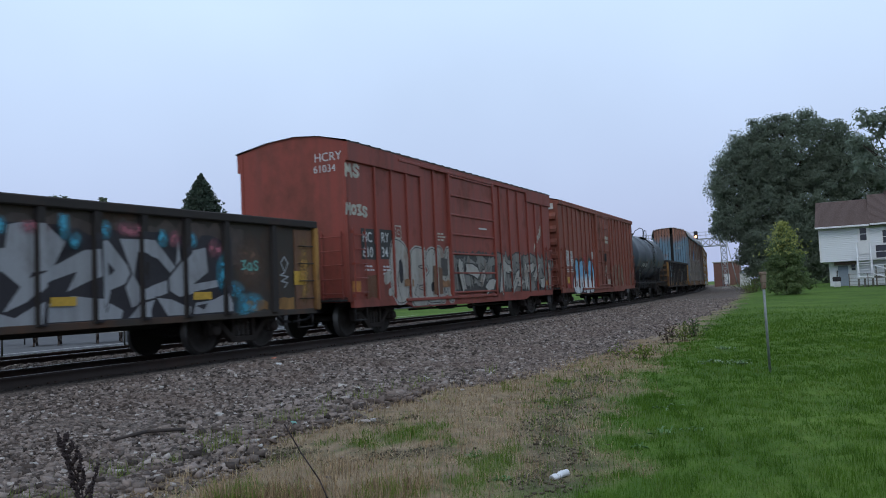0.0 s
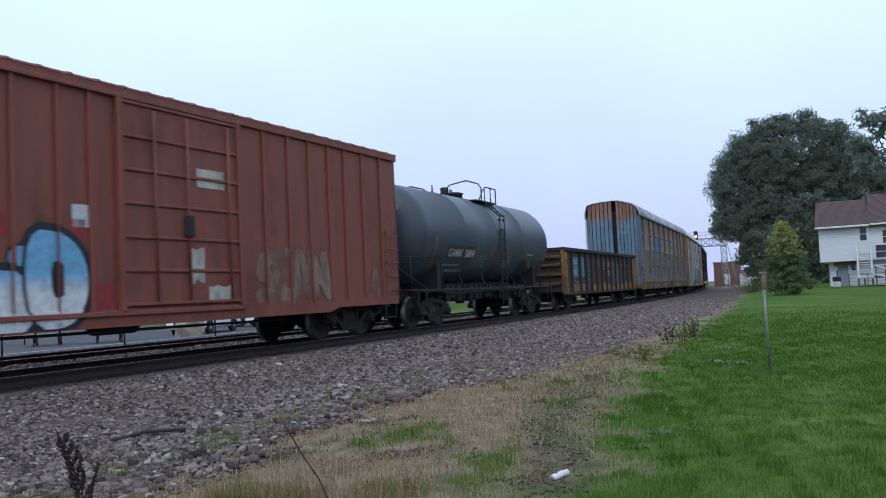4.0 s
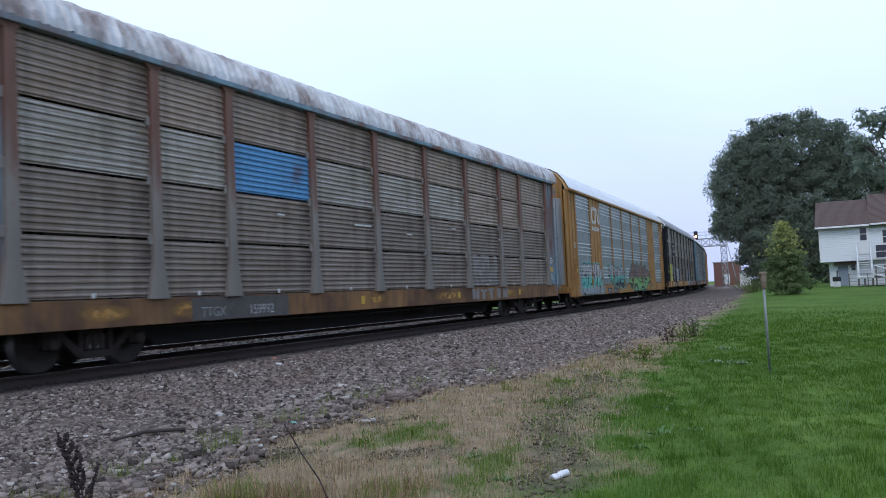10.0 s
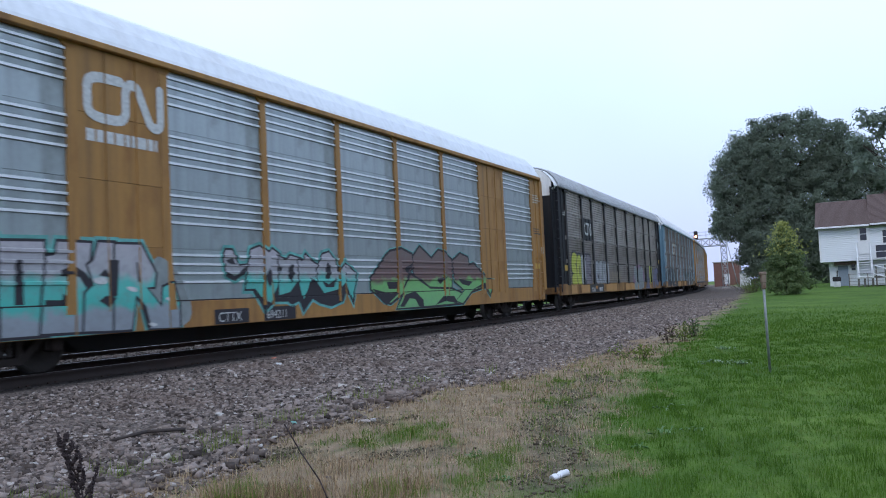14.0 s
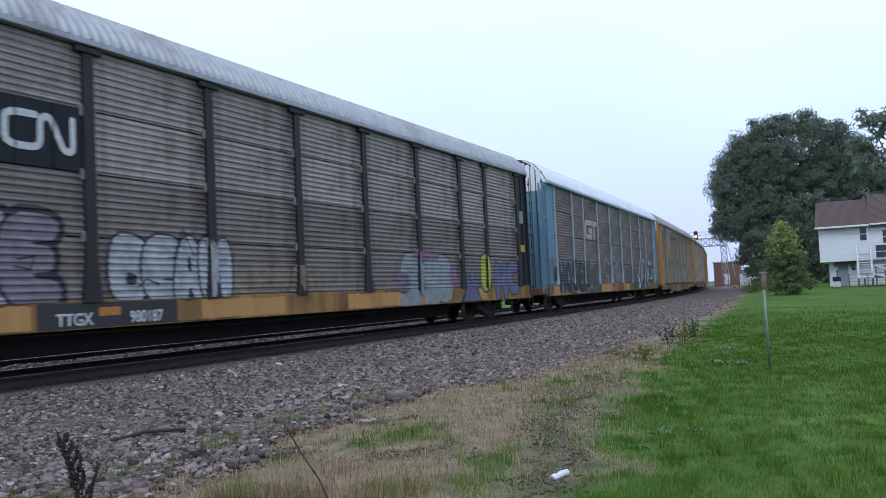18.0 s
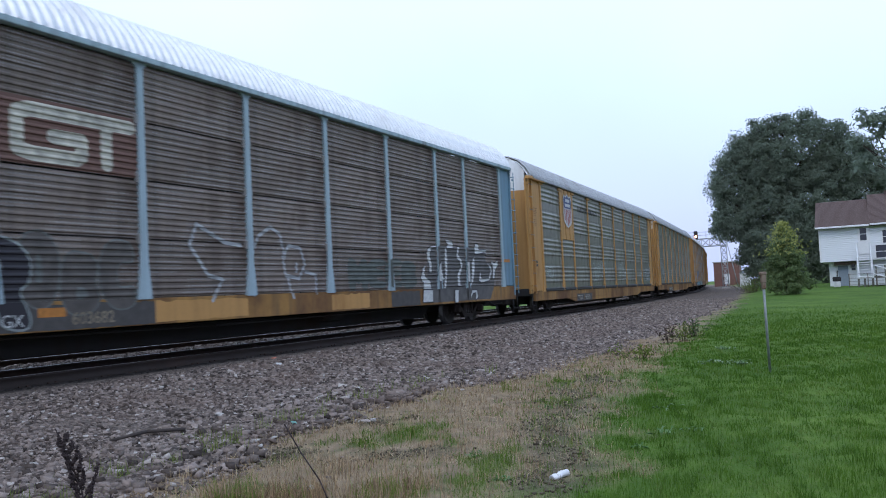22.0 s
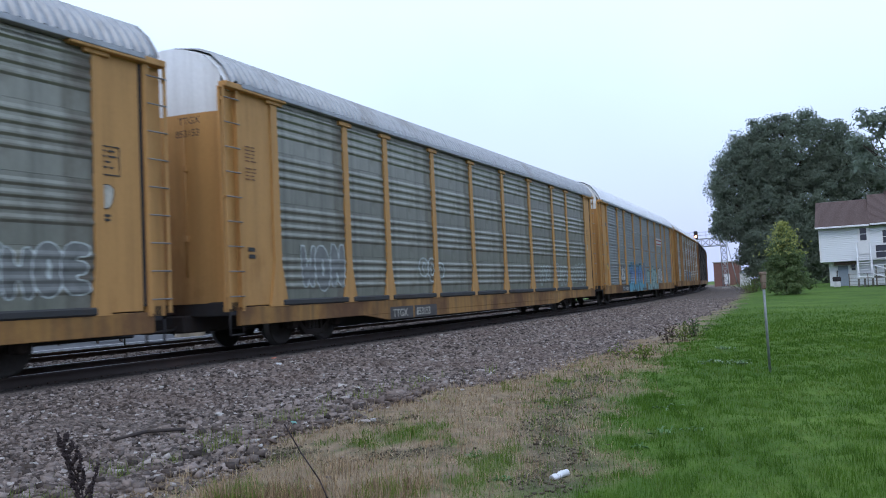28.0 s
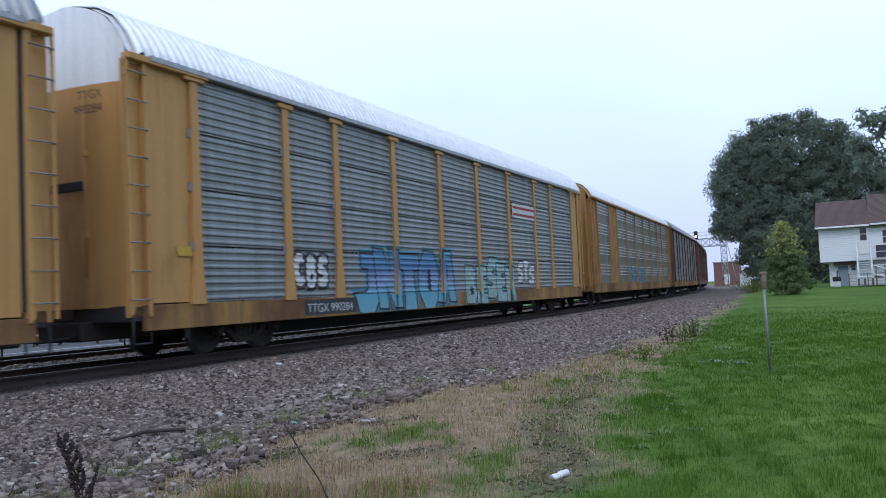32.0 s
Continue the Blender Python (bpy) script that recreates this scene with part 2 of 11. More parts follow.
def ground_material():
    m, nt, b = shader("lawn_and_straw", 0.95)
    b.inputs["Specular IOR Level"].default_value = 0.1
    g1, g2, g3 = noise_node(nt, 0.35, 5, coords="World"), noise_node(nt, 5.0, 6, coords="World"), noise_node(nt, 40.0, 4, coords="World")
    ag = nt.nodes.new("ShaderNodeAttribute")
    ag.attribute_name = "green"
    asoil = nt.nodes.new("ShaderNodeAttribute")
    asoil.attribute_name = "soil"
    gr = blend(nt, ranged(nt, g1, 0.35, 0.65), (0.045, 0.10, 0.013), (0.105, 0.178, 0.028))
    gr = blend(nt, ranged(nt, g2, 0.38, 0.7, 0, 0.55), gr, (0.035, 0.085, 0.014))
    gr = blend(nt, ranged(nt, g3, 0.45, 0.75, 0, 0.5), gr, (0.11, 0.175, 0.03))
    st = blend(nt, ranged(nt, g2, 0.35, 0.65), (0.29, 0.212, 0.145), (0.14, 0.108, 0.077))
    st = blend(nt, ranged(nt, g3, 0.4, 0.7, 0, 0.6), st, (0.36, 0.28, 0.19))
    so = blend(nt, ranged(nt, g3, 0.35, 0.7), (0.075, 0.064, 0.045), (0.15, 0.13, 0.09))
    so = blend(nt, ranged(nt, g2, 0.5, 0.62, 0, 0.5), so, (0.06, 0.085, 0.03))
    mixed = ranged(nt, g3, 0.3, 0.7, -0.25, 0.25)
    add = nt.nodes.new("ShaderNodeMath")
    add.use_clamp = True
    nt.links.new(ag.outputs["Fac"], add.inputs[0])
    nt.links.new(mixed, add.inputs[1])
    col = blend(nt, asoil.outputs["Fac"], blend(nt, add.outputs[0], st, gr), so)
    nt.links.new(col, b.inputs["Base Color"])
    bump(nt, b, g3, 0.7, 0.03)
    return m


def gravel_material(name, tone=1.0):
    m, nt, b = shader(name, 0.9)
    b.inputs["Specular IOR Level"].default_value = 0.15
    vor = nt.nodes.new("ShaderNodeTexVoronoi")
    gp = nt.nodes.new("ShaderNodeNewGeometry")
    vor.inputs["Scale"].default_value = 24.0
    nt.links.new(gp.outputs["Position"], vor.inputs["Vector"])
    bw = nt.nodes.new("ShaderNodeSeparateColor")
    nt.links.new(vor.outputs["Color"], bw.inputs[0])
    col = blend(nt, bw.outputs[0], tuple(tone * c for c in (0.072, 0.058, 0.05)), tuple(tone * c for c in (0.31, 0.255, 0.222)))
    # shade in the gaps between stones, put into the colour
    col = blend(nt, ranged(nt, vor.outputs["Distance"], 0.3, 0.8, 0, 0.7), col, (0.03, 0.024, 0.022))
    col = blend(nt, ranged(nt, noise_node(nt, 0.5, 4, coords="World"), 0.4, 0.7, 0, 0.4), col, tuple(tone * c for c in (0.16, 0.115, 0.095)))
    oil_shade = nt.nodes.new("ShaderNodeAttribute")
    oil_shade.attribute_name = "oil_shade"
    col = blend(nt, oil_shade.outputs["Fac"], col, (0.028, 0.024, 0.022))
    nt.links.new(col, b.inputs["Base Color"])
    bump(nt, b, ranged(nt, vor.outputs["Distance"], 0.0, 0.6, 1.0, 0.0), 1.0, 0.04)
    return m


M_LAWN = ground_material()
M_GRAVEL = gravel_material("ballast_gravel")


def sheet(name, xs, ys, height, material):
    gx, gy = np.meshgrid(xs, ys)
    gx, gy = gx.ravel(), gy.ravel()
    z = height(gx, gy)
    v = np.stack([gx, gy, z], 1)
    n, w = len(ys), len(xs)
    i = (np.arange(n - 1)[:, None] * w + np.arange(w - 1)).ravel()
    me = mesh_np(name, v, np.stack([i, i + 1, i + w + 1, i + w], 1), material)
    me.polygons.foreach_set("use_smooth", np.ones(len(me.polygons), bool))
    green, soil = cover(gx, gy)
    me.attributes.new("green", "FLOAT", "POINT").data.foreach_set("value", green.astype(np.float32))
    me.attributes.new("soil", "FLOAT", "POINT").data.foreach_set("value", soil.astype(np.float32))
    return new(name, me)


def grow(a, b, first, ratio):
    """Steps from a outwards to b that widen with the distance."""
    out, d = [a], first
    while abs(out[-1] - a) < abs(b - a):
        out.append(out[-1] + math.copysign(d, b - a))
        d *= ratio
    return out


XS = np.array(sorted(set(np.arange(-7, 12.01, 0.2).round(3)) | set(grow(-7, -1600, 0.25, 1.1)) | set(grow(12, 1600, 0.25, 1.1))))
YS = np.array(sorted(set(np.arange(4, 30.01, 0.22).round(3)) | set(grow(4, -1200, 0.3, 1.12)) | set(grow(30, 2600, 0.25, 1.07))))


def ground_height(x, y):
    s, off = track_coords(x, y)
    into = np.clip((bed_edge(s) - off) / 1.0, 0, 1) * np.clip((off + 7.6) / 0.8, 0, 1)
    z = lift(x, y) - 0.22 * into + 0.02 * np.sin(x * 0.9 + 1.3) * np.sin(y * 0.7)
    return z + 0.025 * soft_spots(x, y, 4, 0.7) * (np.hypot(x, y) < 25)


ground = sheet("ground", XS, YS, ground_height, M_LAWN)
tagged(ground, "mown green lawn with a strip of dry straw and soil", "ground", kind="structure")


def ribbon(name, s_list, shares, span, height, material):
    """A strip along the track: rows across it at each s, from span(s)[0] to span(s)[1]."""
    v, w = [], len(shares)
    for s in s_list:
        a, b = span(s)
        for u in shares:
            o = a + (b - a) * u
            x, y, _a = on_track(s, o)
            v.append((x, y, height(o, s, x, y)))
    n = len(s_list)
    i = (np.arange(n - 1)[:, None] * w + np.arange(w - 1)).ravel()
    me = mesh_np(name, v, np.stack([i, i + w, i + w + 1, i + 1], 1), material)
    me.polygons.foreach_set("use_smooth", np.ones(len(me.polygons), bool))
    return new(name, me)


S_LIST = list(np.arange(-34, 40, 0.4)) + list(np.arange(40, 300, 2.5))


def bed_height(off, s, x, y):
    z = float(lift(x, y)[0])
    e = float(bed_edge(s)) - off
    rise = 0.035 * min(1.0, max(-1.0, e / 0.6)) if off > 0 else (-0.1 if off < -7.4 else 0.0)
    return z + rise + 0.02 * math.sin(s * 1.9 + off * 2.3) * math.sin(off * 3.1) * (1 if off > 2 else 0)


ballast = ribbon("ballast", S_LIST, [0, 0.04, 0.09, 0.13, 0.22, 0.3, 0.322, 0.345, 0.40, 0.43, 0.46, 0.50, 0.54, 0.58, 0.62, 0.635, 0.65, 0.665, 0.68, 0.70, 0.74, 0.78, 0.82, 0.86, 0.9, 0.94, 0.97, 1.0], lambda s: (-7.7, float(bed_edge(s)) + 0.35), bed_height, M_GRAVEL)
# grease and brake dust darken the stones along the rails; the train's shade is painted in too
_v = np.empty(len(ballast.data.vertices) * 3, np.float32)
ballast.data.vertices.foreach_get("co", _v)
_o = track_coords(_v[0::3], _v[1::3])[1]
ballast.data.attributes.new("oil_shade", "FLOAT", "POINT").data.foreach_set("value", np.interp(np.minimum(abs(_o), abs(_o + 4.3)), [1.2, 1.45], [0.85, 0.0]).astype(np.float32))
tagged(ballast, "grey-brown crushed stone ballast sloping from the rails", "ballast", kind="structure")

# ---- rails and ties ----
M_RAIL = weathered("rusty_rail_steel", (0.038, 0.028, 0.024), (0.055, 0.034, 0.026), amount=0.4, streaks=0.0, rough=0.75)
M_RAIL_TOP = plain("polished_rail_head", (0.35, 0.34, 0.33), 0.3, 0.9, 30, 0.2, 0.02)
M_TIE = plain("creosoted_tie_wood", (0.15, 0.135, 0.12), 0.9, 0, 12, 0.6, 0.5)
M_PLATE = weathered("tie_plate_iron", (0.045, 0.03, 0.024), (0.06, 0.035, 0.025), amount=0.5, streaks=0, rough=0.8)


def rail(name, off, s0, s1, step):
    prof = [(-0.075, -0.185), (0.075, -0.185), (0.075, -0.172), (0.012, -0.15), (0.012, -0.05), (0.036, -0.035), (0.036, -0.004), (0.028, 0.0), (-0.028, 0.0), (-0.036, -0.004), (-0.036, -0.035), (-0.012, -0.05), (-0.012, -0.15), (-0.075, -0.172)]
    ss = np.arange(s0, s1, step)
    v, w = [], len(prof)
    for s in ss:
        for o, z in prof:
            x, y, a = on_track(s, off + o)
            v.append((x, y, z))
    f = []
    for r in range(len(ss) - 1):
        for k in range(w):
            j = (k + 1) % w
            f.append((r * w + k, r * w + w + k, r * w + w + j, r * w + j))
    me = mesh_np("rail", v, f, [M_RAIL, M_RAIL_TOP])
    me.polygons.foreach_set("material_index", np.array([1 if k == 7 else 0 for _ in range(len(ss) - 1) for k in range(w)], np.int32))
    return tagged(new(name, me), "rusty steel rail with a polished running head", "rail", "rails of the line", kind="structure")


for centre in (0.0, -4.3):
    for side in (0.753, -0.753):
        rail("rail", centre + side, -34, 300, 1.0)

tie_bm = bmesh.new()
chamfer_box(tie_bm, -0.115, 0.115, -1.3, 1.3, -0.38, -0.19, 0.012)
tie_me = finish(tie_bm, "tie", M_TIE)
plate_bm = bmesh.new()
for side in (0.753, -0.753):
    box(plate_bm, -0.1, 0.1, side - 0.18, side + 0.18, -0.195, -0.178)
    for dx in (-0.07, 0.07):
        for dy in (-0.1, 0.1):
            chamfer_box(plate_bm, dx - 0.02, dx + 0.02, side + dy - 0.018, side + dy + 0.018, -0.18, -0.145, 0.006)
plate_me = finish(plate_bm, "tie_plate", M_PLATE)
for centre, s0, s1 in ((0.0, -30, 62), (-4.3, -26, 30)):
    rt = random.Random(5)
    bed = thing("railroad_ties", "dark creosoted wooden ties with iron plates in ballast", "ties", "ties of the line")
    tagged(bed, kind="structure")
    s = s0
    while s < s1:
        x, y, a = on_track(s, centre + rt.uniform(-0.04, 0.04))
        m = pose(x, y, rt.uniform(-0.012, 0.006), 0, 0, math.degrees(a) + rt.uniform(-1, 1))
        t_ob = part("tie", tie_me, None, bed)
        t_ob.matrix_basis = m
        p_ob = part("tie_plate", plate_me, None, t_ob)
        s += 0.53

# ---- the train ----
M_BLACK = weathered("grimy_black_iron", (0.04, 0.038, 0.039), (0.045, 0.03, 0.022), 0.3, 0.3, 0.85, gloss=0.1)
M_BOGIE = weathered("greasy_bogie_iron", (0.038, 0.031, 0.028), (0.055, 0.03, 0.023), 0.4, 0.2, 0.85, gloss=0.1)
M_WHEEL = plain("wheel_steel", (0.032, 0.025, 0.021), 0.85, 0.0, 15, 0.4)
M_TREAD = plain("bright_wheel_tread", (0.16, 0.155, 0.15), 0.45, 0.8, 30, 0.2, 0.02)
M_SPRING = plain("spring_steel", (0.05, 0.04, 0.035), 0.7, 0.3, 15, 0.4)

wheels = []


def wheelset_mesh():
    bm = bmesh.new()
    tube(bm, (0, -0.8, 0), (0, 0.8, 0), 0.085, 10)
    for sgn in (-1, 1):
        prof = [(0.67, 0.10), (0.675, 0.18), (0.69, 0.30), (0.665, 0.40), (0.665, 0.485), (0.695, 0.487), (0.705, 0.46), (0.80, 0.455), (0.803, 0.40), (0.75, 0.36), (0.735, 0.2), (0.815, 0.13), (0.82, 0.1)]
        lathe(bm, [(sgn * u, r) for u, r in prof], 28, "y")
    for f in bm.faces:
        c = f.calc_center_median()
        if abs(c.y) > 0.66 and math.hypot(c.x, c.z) > 0.44:
            f.material_index = 1
    return finish(bm, "wheelset", [M_WHEEL, M_TREAD])


def side_frame_mesh():
    """Cast side frame: arched top member, tension member, two window openings, pedestals with bearing caps."""
    bm = bmesh.new()
    def bar(pts, y0, y1, w):
        for (xa, za), (xb, zb) in zip(pts[:-1], pts[1:]):
            d = Vector((xb - xa, 0, zb - za))
            ang = math.atan2(d.z, d.x)
            m = Matrix.Translation(((xa + xb) / 2, 0, (za + zb) / 2)) @ Matrix.Rotation(-ang, 4, "Y")
            chamfer_box(bm, -d.length / 2 - 0.03, d.length / 2 + 0.03, y0, y1, -w / 2, w / 2, 0.012, m)
    bar([(-1.02, 0.60), (-0.72, 0.66), (-0.3, 0.76), (0.3, 0.76), (0.72, 0.66), (1.02, 0.60)], -0.07, 0.07, 0.13)
    bar([(-0.72, 0.60), (-0.32, 0.24), (0.32, 0.24), (0.72, 0.60)], -0.07, 0.07, 0.12)
    for sx in (-1, 1):
        chamfer_box(bm, sx * 0.30 - 0.05, sx * 0.30 + 0.05, -0.06, 0.06, 0.24, 0.76, 0.01)
        chamfer_box(bm, sx * 0.89 - 0.14, sx * 0.89 + 0.14, -0.08, 0.08, 0.36, 0.60, 0.02)
        lathe(bm, [(-0.17, 0.07), (-0.16, 0.1), (-0.10, 0.12), (0.06, 0.12)], 14, "y", (sx * 0.89, 0, 0.455))
    return finish(bm, "side_frame", M_BOGIE)


def spring_mesh():
    bm = bmesh.new()
    lathe(bm, [(0.30 + k * 0.0275, 0.062 if k % 2 else 0.046) for k in range(11)], 8, "z")
    return finish(bm, "spring", M_SPRING)


ME_WHEELSET, ME_FRAME, ME_SPRING = wheelset_mesh(), side_frame_mesh(), spring_mesh()
bol = bmesh.new()
chamfer_box(bol, -0.2, 0.2, -1.05, 1.05, 0.42, 0.66, 0.03)
tube(bol, (0, 0, 0.6), (0, 0, 0.82), 0.24, 16)
for sx in (-1, 1):
    chamfer_box(bol, sx * 0.5 - 0.05, sx * 0.5 + 0.05, -0.95, 0.95, 0.38, 0.48, 0.015)
    for sy in (-0.753, 0.753):
        chamfer_box(bol, sx * 0.41 - 0.03, sx * 0.41 + 0.03, sy - 0.06, sy + 0.06, 0.26, 0.52, 0.01)
ME_BOLSTER = finish(bol, "bogie", M_BOGIE)


def bogie(car, x):
    b = part("bogie", ME_BOLSTER, None, car, "grimy cast-iron bogie")
    b.matrix_basis = Matrix.Translation((x, 0, 0))
    for sy in (-1, 1):
        f = part("side_frame", ME_FRAME, None, b)
        f.matrix_basis = pose(0, sy * 1.02, 0, 0, 0, 0 if sy < 0 else 180)
        for dx in (-0.15, 0.0, 0.15):
            part("spring", ME_SPRING, None, b).matrix_basis = Matrix.Translation((dx, sy * 1.02, 0))
    for sx in (-1, 1):
        w = part("wheelset", ME_WHEELSET, None, b, "steel wheelset with bright treads")
        wheels.append((w, Vector((sx * 0.89, 0, 0.457))))
    return b


def coupler(car, x, sgn, reach):
    bm = bmesh.new()
    chamfer_box(bm, min(x, x + sgn * (reach - 0.22)), max(x, x + sgn * (reach - 0.22)), -0.09, 0.09, 0.78, 0.96, 0.02)
    a, b = x + sgn * (reach - 0.25), x + sgn * (reach + 0.01)
    chamfer_box(bm, min(a, b), max(a, b), -0.17, 0.13, 0.72, 1.0, 0.05)
    part("coupler", bm, M_BOGIE, car)
    hb = bmesh.new()
    pipe(hb, [(x, -0.3, 0.75), (x + sgn * reach * 0.5, -0.32, 0.5), (x + sgn * (reach + 0.02), -0.2, 0.46)], 0.03, 6)
    part("air_hose", hb, M_BLACK, car)


def ladder_mesh(height, width, rungs, material, name="ladder", stile=0.03, rung=None):
    """Rungs across x between two stiles, standing out towards -y."""
    bm = bmesh.new()
    for sx in (-1, 1):
        chamfer_box(bm, sx * width / 2 - stile / 2, sx * width / 2 + stile / 2, -0.07, -0.045, 0, height, 0.005)
        for k in (0.06, 0.5, 0.94):
            box(bm, sx * width / 2 - 0.012, sx * width / 2 + 0.012, -0.05, 0.01, k * height - 0.03, k * height + 0.03)
    n = len(bm.faces)
    for i in range(rungs):
        z = (i + 0.5) * height / rungs
        tube(bm, (-width / 2 - 0.02, -0.085, z), (width / 2 + 0.02, -0.085, z), 0.014, 6)
    bm.faces.ensure_lookup_table()
    for f in bm.faces[n:]:
        f.material_index = 1
    return finish(bm, name, [material, rung or material])


cars = []


def new_car(name, label, category, q, span, group=""):
    """A car whose middle lies q metres along the train; span: the distance between its bogies."""
    car = thing(name, label, category, group or "cars of the freight train")
    cars.append((car, q, span))
    for sx in (-1, 1):
        bogie(car, sx * span / 2)
    return car


def drape(bm, face, kinks):
    """Lays a flat drawing (x, lift, z) on a side whose face stands at -face(z); kinks: heights at which the face bends."""
    if bm.verts:
        lo, hi = min(v.co.z for v in bm.verts), max(v.co.z for v in bm.verts)
        for z in kinks:
            if lo < z < hi:
                bmesh.ops.bisect_plane(bm, geom=bm.verts[:] + bm.edges[:] + bm.faces[:], plane_co=(0, 0, z), plane_no=(0, 0, 1))
        for v in bm.verts:
            v.co.y = -face(v.co.z) - 0.004 - v.co.y


def trim(bm, z0, z1, x0=None, x1=None):
    """Cuts away what lies outside the heights z0 to z1 and the lengths x0 to x1."""
    cuts = [((0, 0, z0), (0, 0, -1)), ((0, 0, z1), (0, 0, 1))]
    if x0 is not None:
        cuts += [((x0, 0, 0), (-1, 0, 0)), ((x1, 0, 0), (1, 0, 0))]
    for co, no in cuts:
        bmesh.ops.bisect_plane(bm, geom=bm.verts[:] + bm.edges[:] + bm.faces[:], plane_co=co, plane_no=no, clear_outer=True)
    return bm


def text_bmesh(text, size, stretch=1.0, fat=0.0):
    cu = bpy.data.curves.new("marking", "FONT")
    cu.body, cu.size, cu.offset = text, size, fat
    tmp = new("marking", cu)
    bpy.context.view_layer.update()
    me = bpy.data.meshes.new_from_object(tmp.evaluated_get(bpy.context.evaluated_depsgraph_get()))
    bpy.data.objects.remove(tmp)
    bm = bmesh.new()
    bm.from_mesh(me)
    bpy.data.meshes.remove(me)
    for v in bm.verts:
        v.co = Vector((v.co.x * stretch, 0.0, v.co.y))
    return bm


FLAT = (lambda z: 1.45, ())


def lettering(text, size, car, x, z, material, side=FLAT, stretch=1.0, fat=0.0, lift_by=0.001, name="painted_lettering"):
    """Painted writing on the near side of a car; x, z: the lower left corner."""
    bm = text_bmesh(text, size, stretch, fat)
    for v in bm.verts:
        v.co += Vector((x, lift_by, z))
    drape(bm, *side)
    return part(name, bm, material, car)


def end_lettering(text, size, car, x, y, z, material, stretch=1.0):
    """Writing on the leading end, read from ahead of the train; y: where it begins."""
    bm = text_bmesh(text, size, stretch)
    for v in bm.verts:
        v.co = Vector((x - 0.004, y - v.co.x, z + v.co.z))
    return part("painted_lettering", bm, material, car)


def patch(car, x0, x1, z0, z1, material, side=FLAT, name="paint_patch", ragged=0.0, seed=1, lift_by=0.0, label=""):
    """A painted rectangle, with ragged edges if wanted."""
    bm = bmesh.new()
    rp = random.Random(seed)
    if ragged:
        n = max(4, int((x1 - x0) / 0.12))
        top = [(x0 + (x1 - x0) * i / n, z1 + rp.uniform(-ragged, ragged)) for i in range(n + 1)]
        bot = [(x0 + (x1 - x0) * i / n, z0 + rp.uniform(-ragged, ragged) * 0.6) for i in range(n + 1)]
        for i in range(n):
            bm.faces.new([bm.verts.new((px, lift_by, pz)) for px, pz in (bot[i], bot[i + 1], top[i + 1], top[i])])
        bmesh.ops.remove_doubles(bm, verts=bm.verts[:], dist=1e-5)
    else:
        bm.faces.new([bm.verts.new((px, lift_by, pz)) for px, pz in ((x0, z0), (x1, z0), (x1, z1), (x0, z1))])
    drape(bm, *side)
    return part(name, bm, material, car, label)


def small_print(car, x0, z1, rows, width, material, side=FLAT, h=0.045, gap=0.045, seed=3, lift_by=0.0005):
    """Lines of writing too small to read: rows of short bars."""
    rp = random.Random(seed)
    bm = bmesh.new()
    for r in range(rows):
        x, z = x0, z1 - r * (h + gap)
        end = x0 + width * rp.uniform(0.65, 1.0)
        while x < end:
            w = rp.uniform(0.08, 0.24)
            bm.faces.new([bm.verts.new((px, lift_by, pz)) for px, pz in ((x, z - h), (min(x + w, end), z - h), (min(x + w, end), z), (x, z))])
            x += w + 0.04
    drape(bm, *side)
    return part("small_print", bm, material, car)


GLYPH = {
    "S": [[(.92, .82), (.62, .98), (.22, .92), (.1, .72), (.35, .55), (.72, .43), (.9, .22), (.65, .02), (.25, .03), (.06, .2)]],
    "O": [[(.5, .98), (.15, .8), (.05, .45), (.2, .1), (.5, .02), (.82, .12), (.95, .5), (.82, .85), (.5, .98)]],
    "M": [[(.06, 0), (.14, 1), (.48, .45), (.84, 1), (.94, 0)]],
    "E": [[(.9, .95), (.15, .95), (.12, .5), (.7, .52), (.12, .5), (.12, .03), (.92, .05)]],
    "A": [[(.04, 0), (.42, 1), (.62, 1), (.95, 0)], [(.2, .38), (.78, .38)]],
    "N": [[(.08, 0), (.12, .95), (.82, .08), (.9, 1)]],
    "I": [[(.5, 0), (.5, .68)], [(.48, .95), (.54, .97)]],
    "D": [[(.12, 0), (.12, .98), (.55, .92), (.9, .6), (.85, .25), (.5, .03), (.12, 0)]],
    "C": [[(.92, .8), (.6, .98), (.2, .85), (.06, .5), (.2, .13), (.6, .02), (.94, .2)]],
    "B": [[(.12, .02), (.12, .98), (.65, .95), (.8, .75), (.6, .54), (.15, .52), (.65, .5), (.9, .27), (.65, .03), (.12, .02)]],
    "R": [[(.1, 0), (.12, .97), (.65, .95), (.85, .72), (.6, .48), (.15, .48), (.5, .45), (.92, 0)]],
    "Z": [[(.05, .9), (.9, .98), (.35, .5), (.95, .15), (.1, .02)]],
    "K": [[(.1, 1), (.16, 0)], [(.9, .98), (.25, .5), (.95, 0)]],
    "W": [[(.02, .95), (.25, .03), (.5, .7), (.75, .02), (.98, 1)]],
    "a": [[(.85, .62), (.5, .72), (.12, .5), (.15, .12), (.5, .02), (.85, .2), (.86, .7), (.88, 0)]],
    "H": [[(.1, 0), (.12, 1)], [(.88, 1), (.9, 0)], [(.12, .5), (.88, .5)]],
    "L": [[(.2, 1), (.12, .08), (.9, .05)]],
}


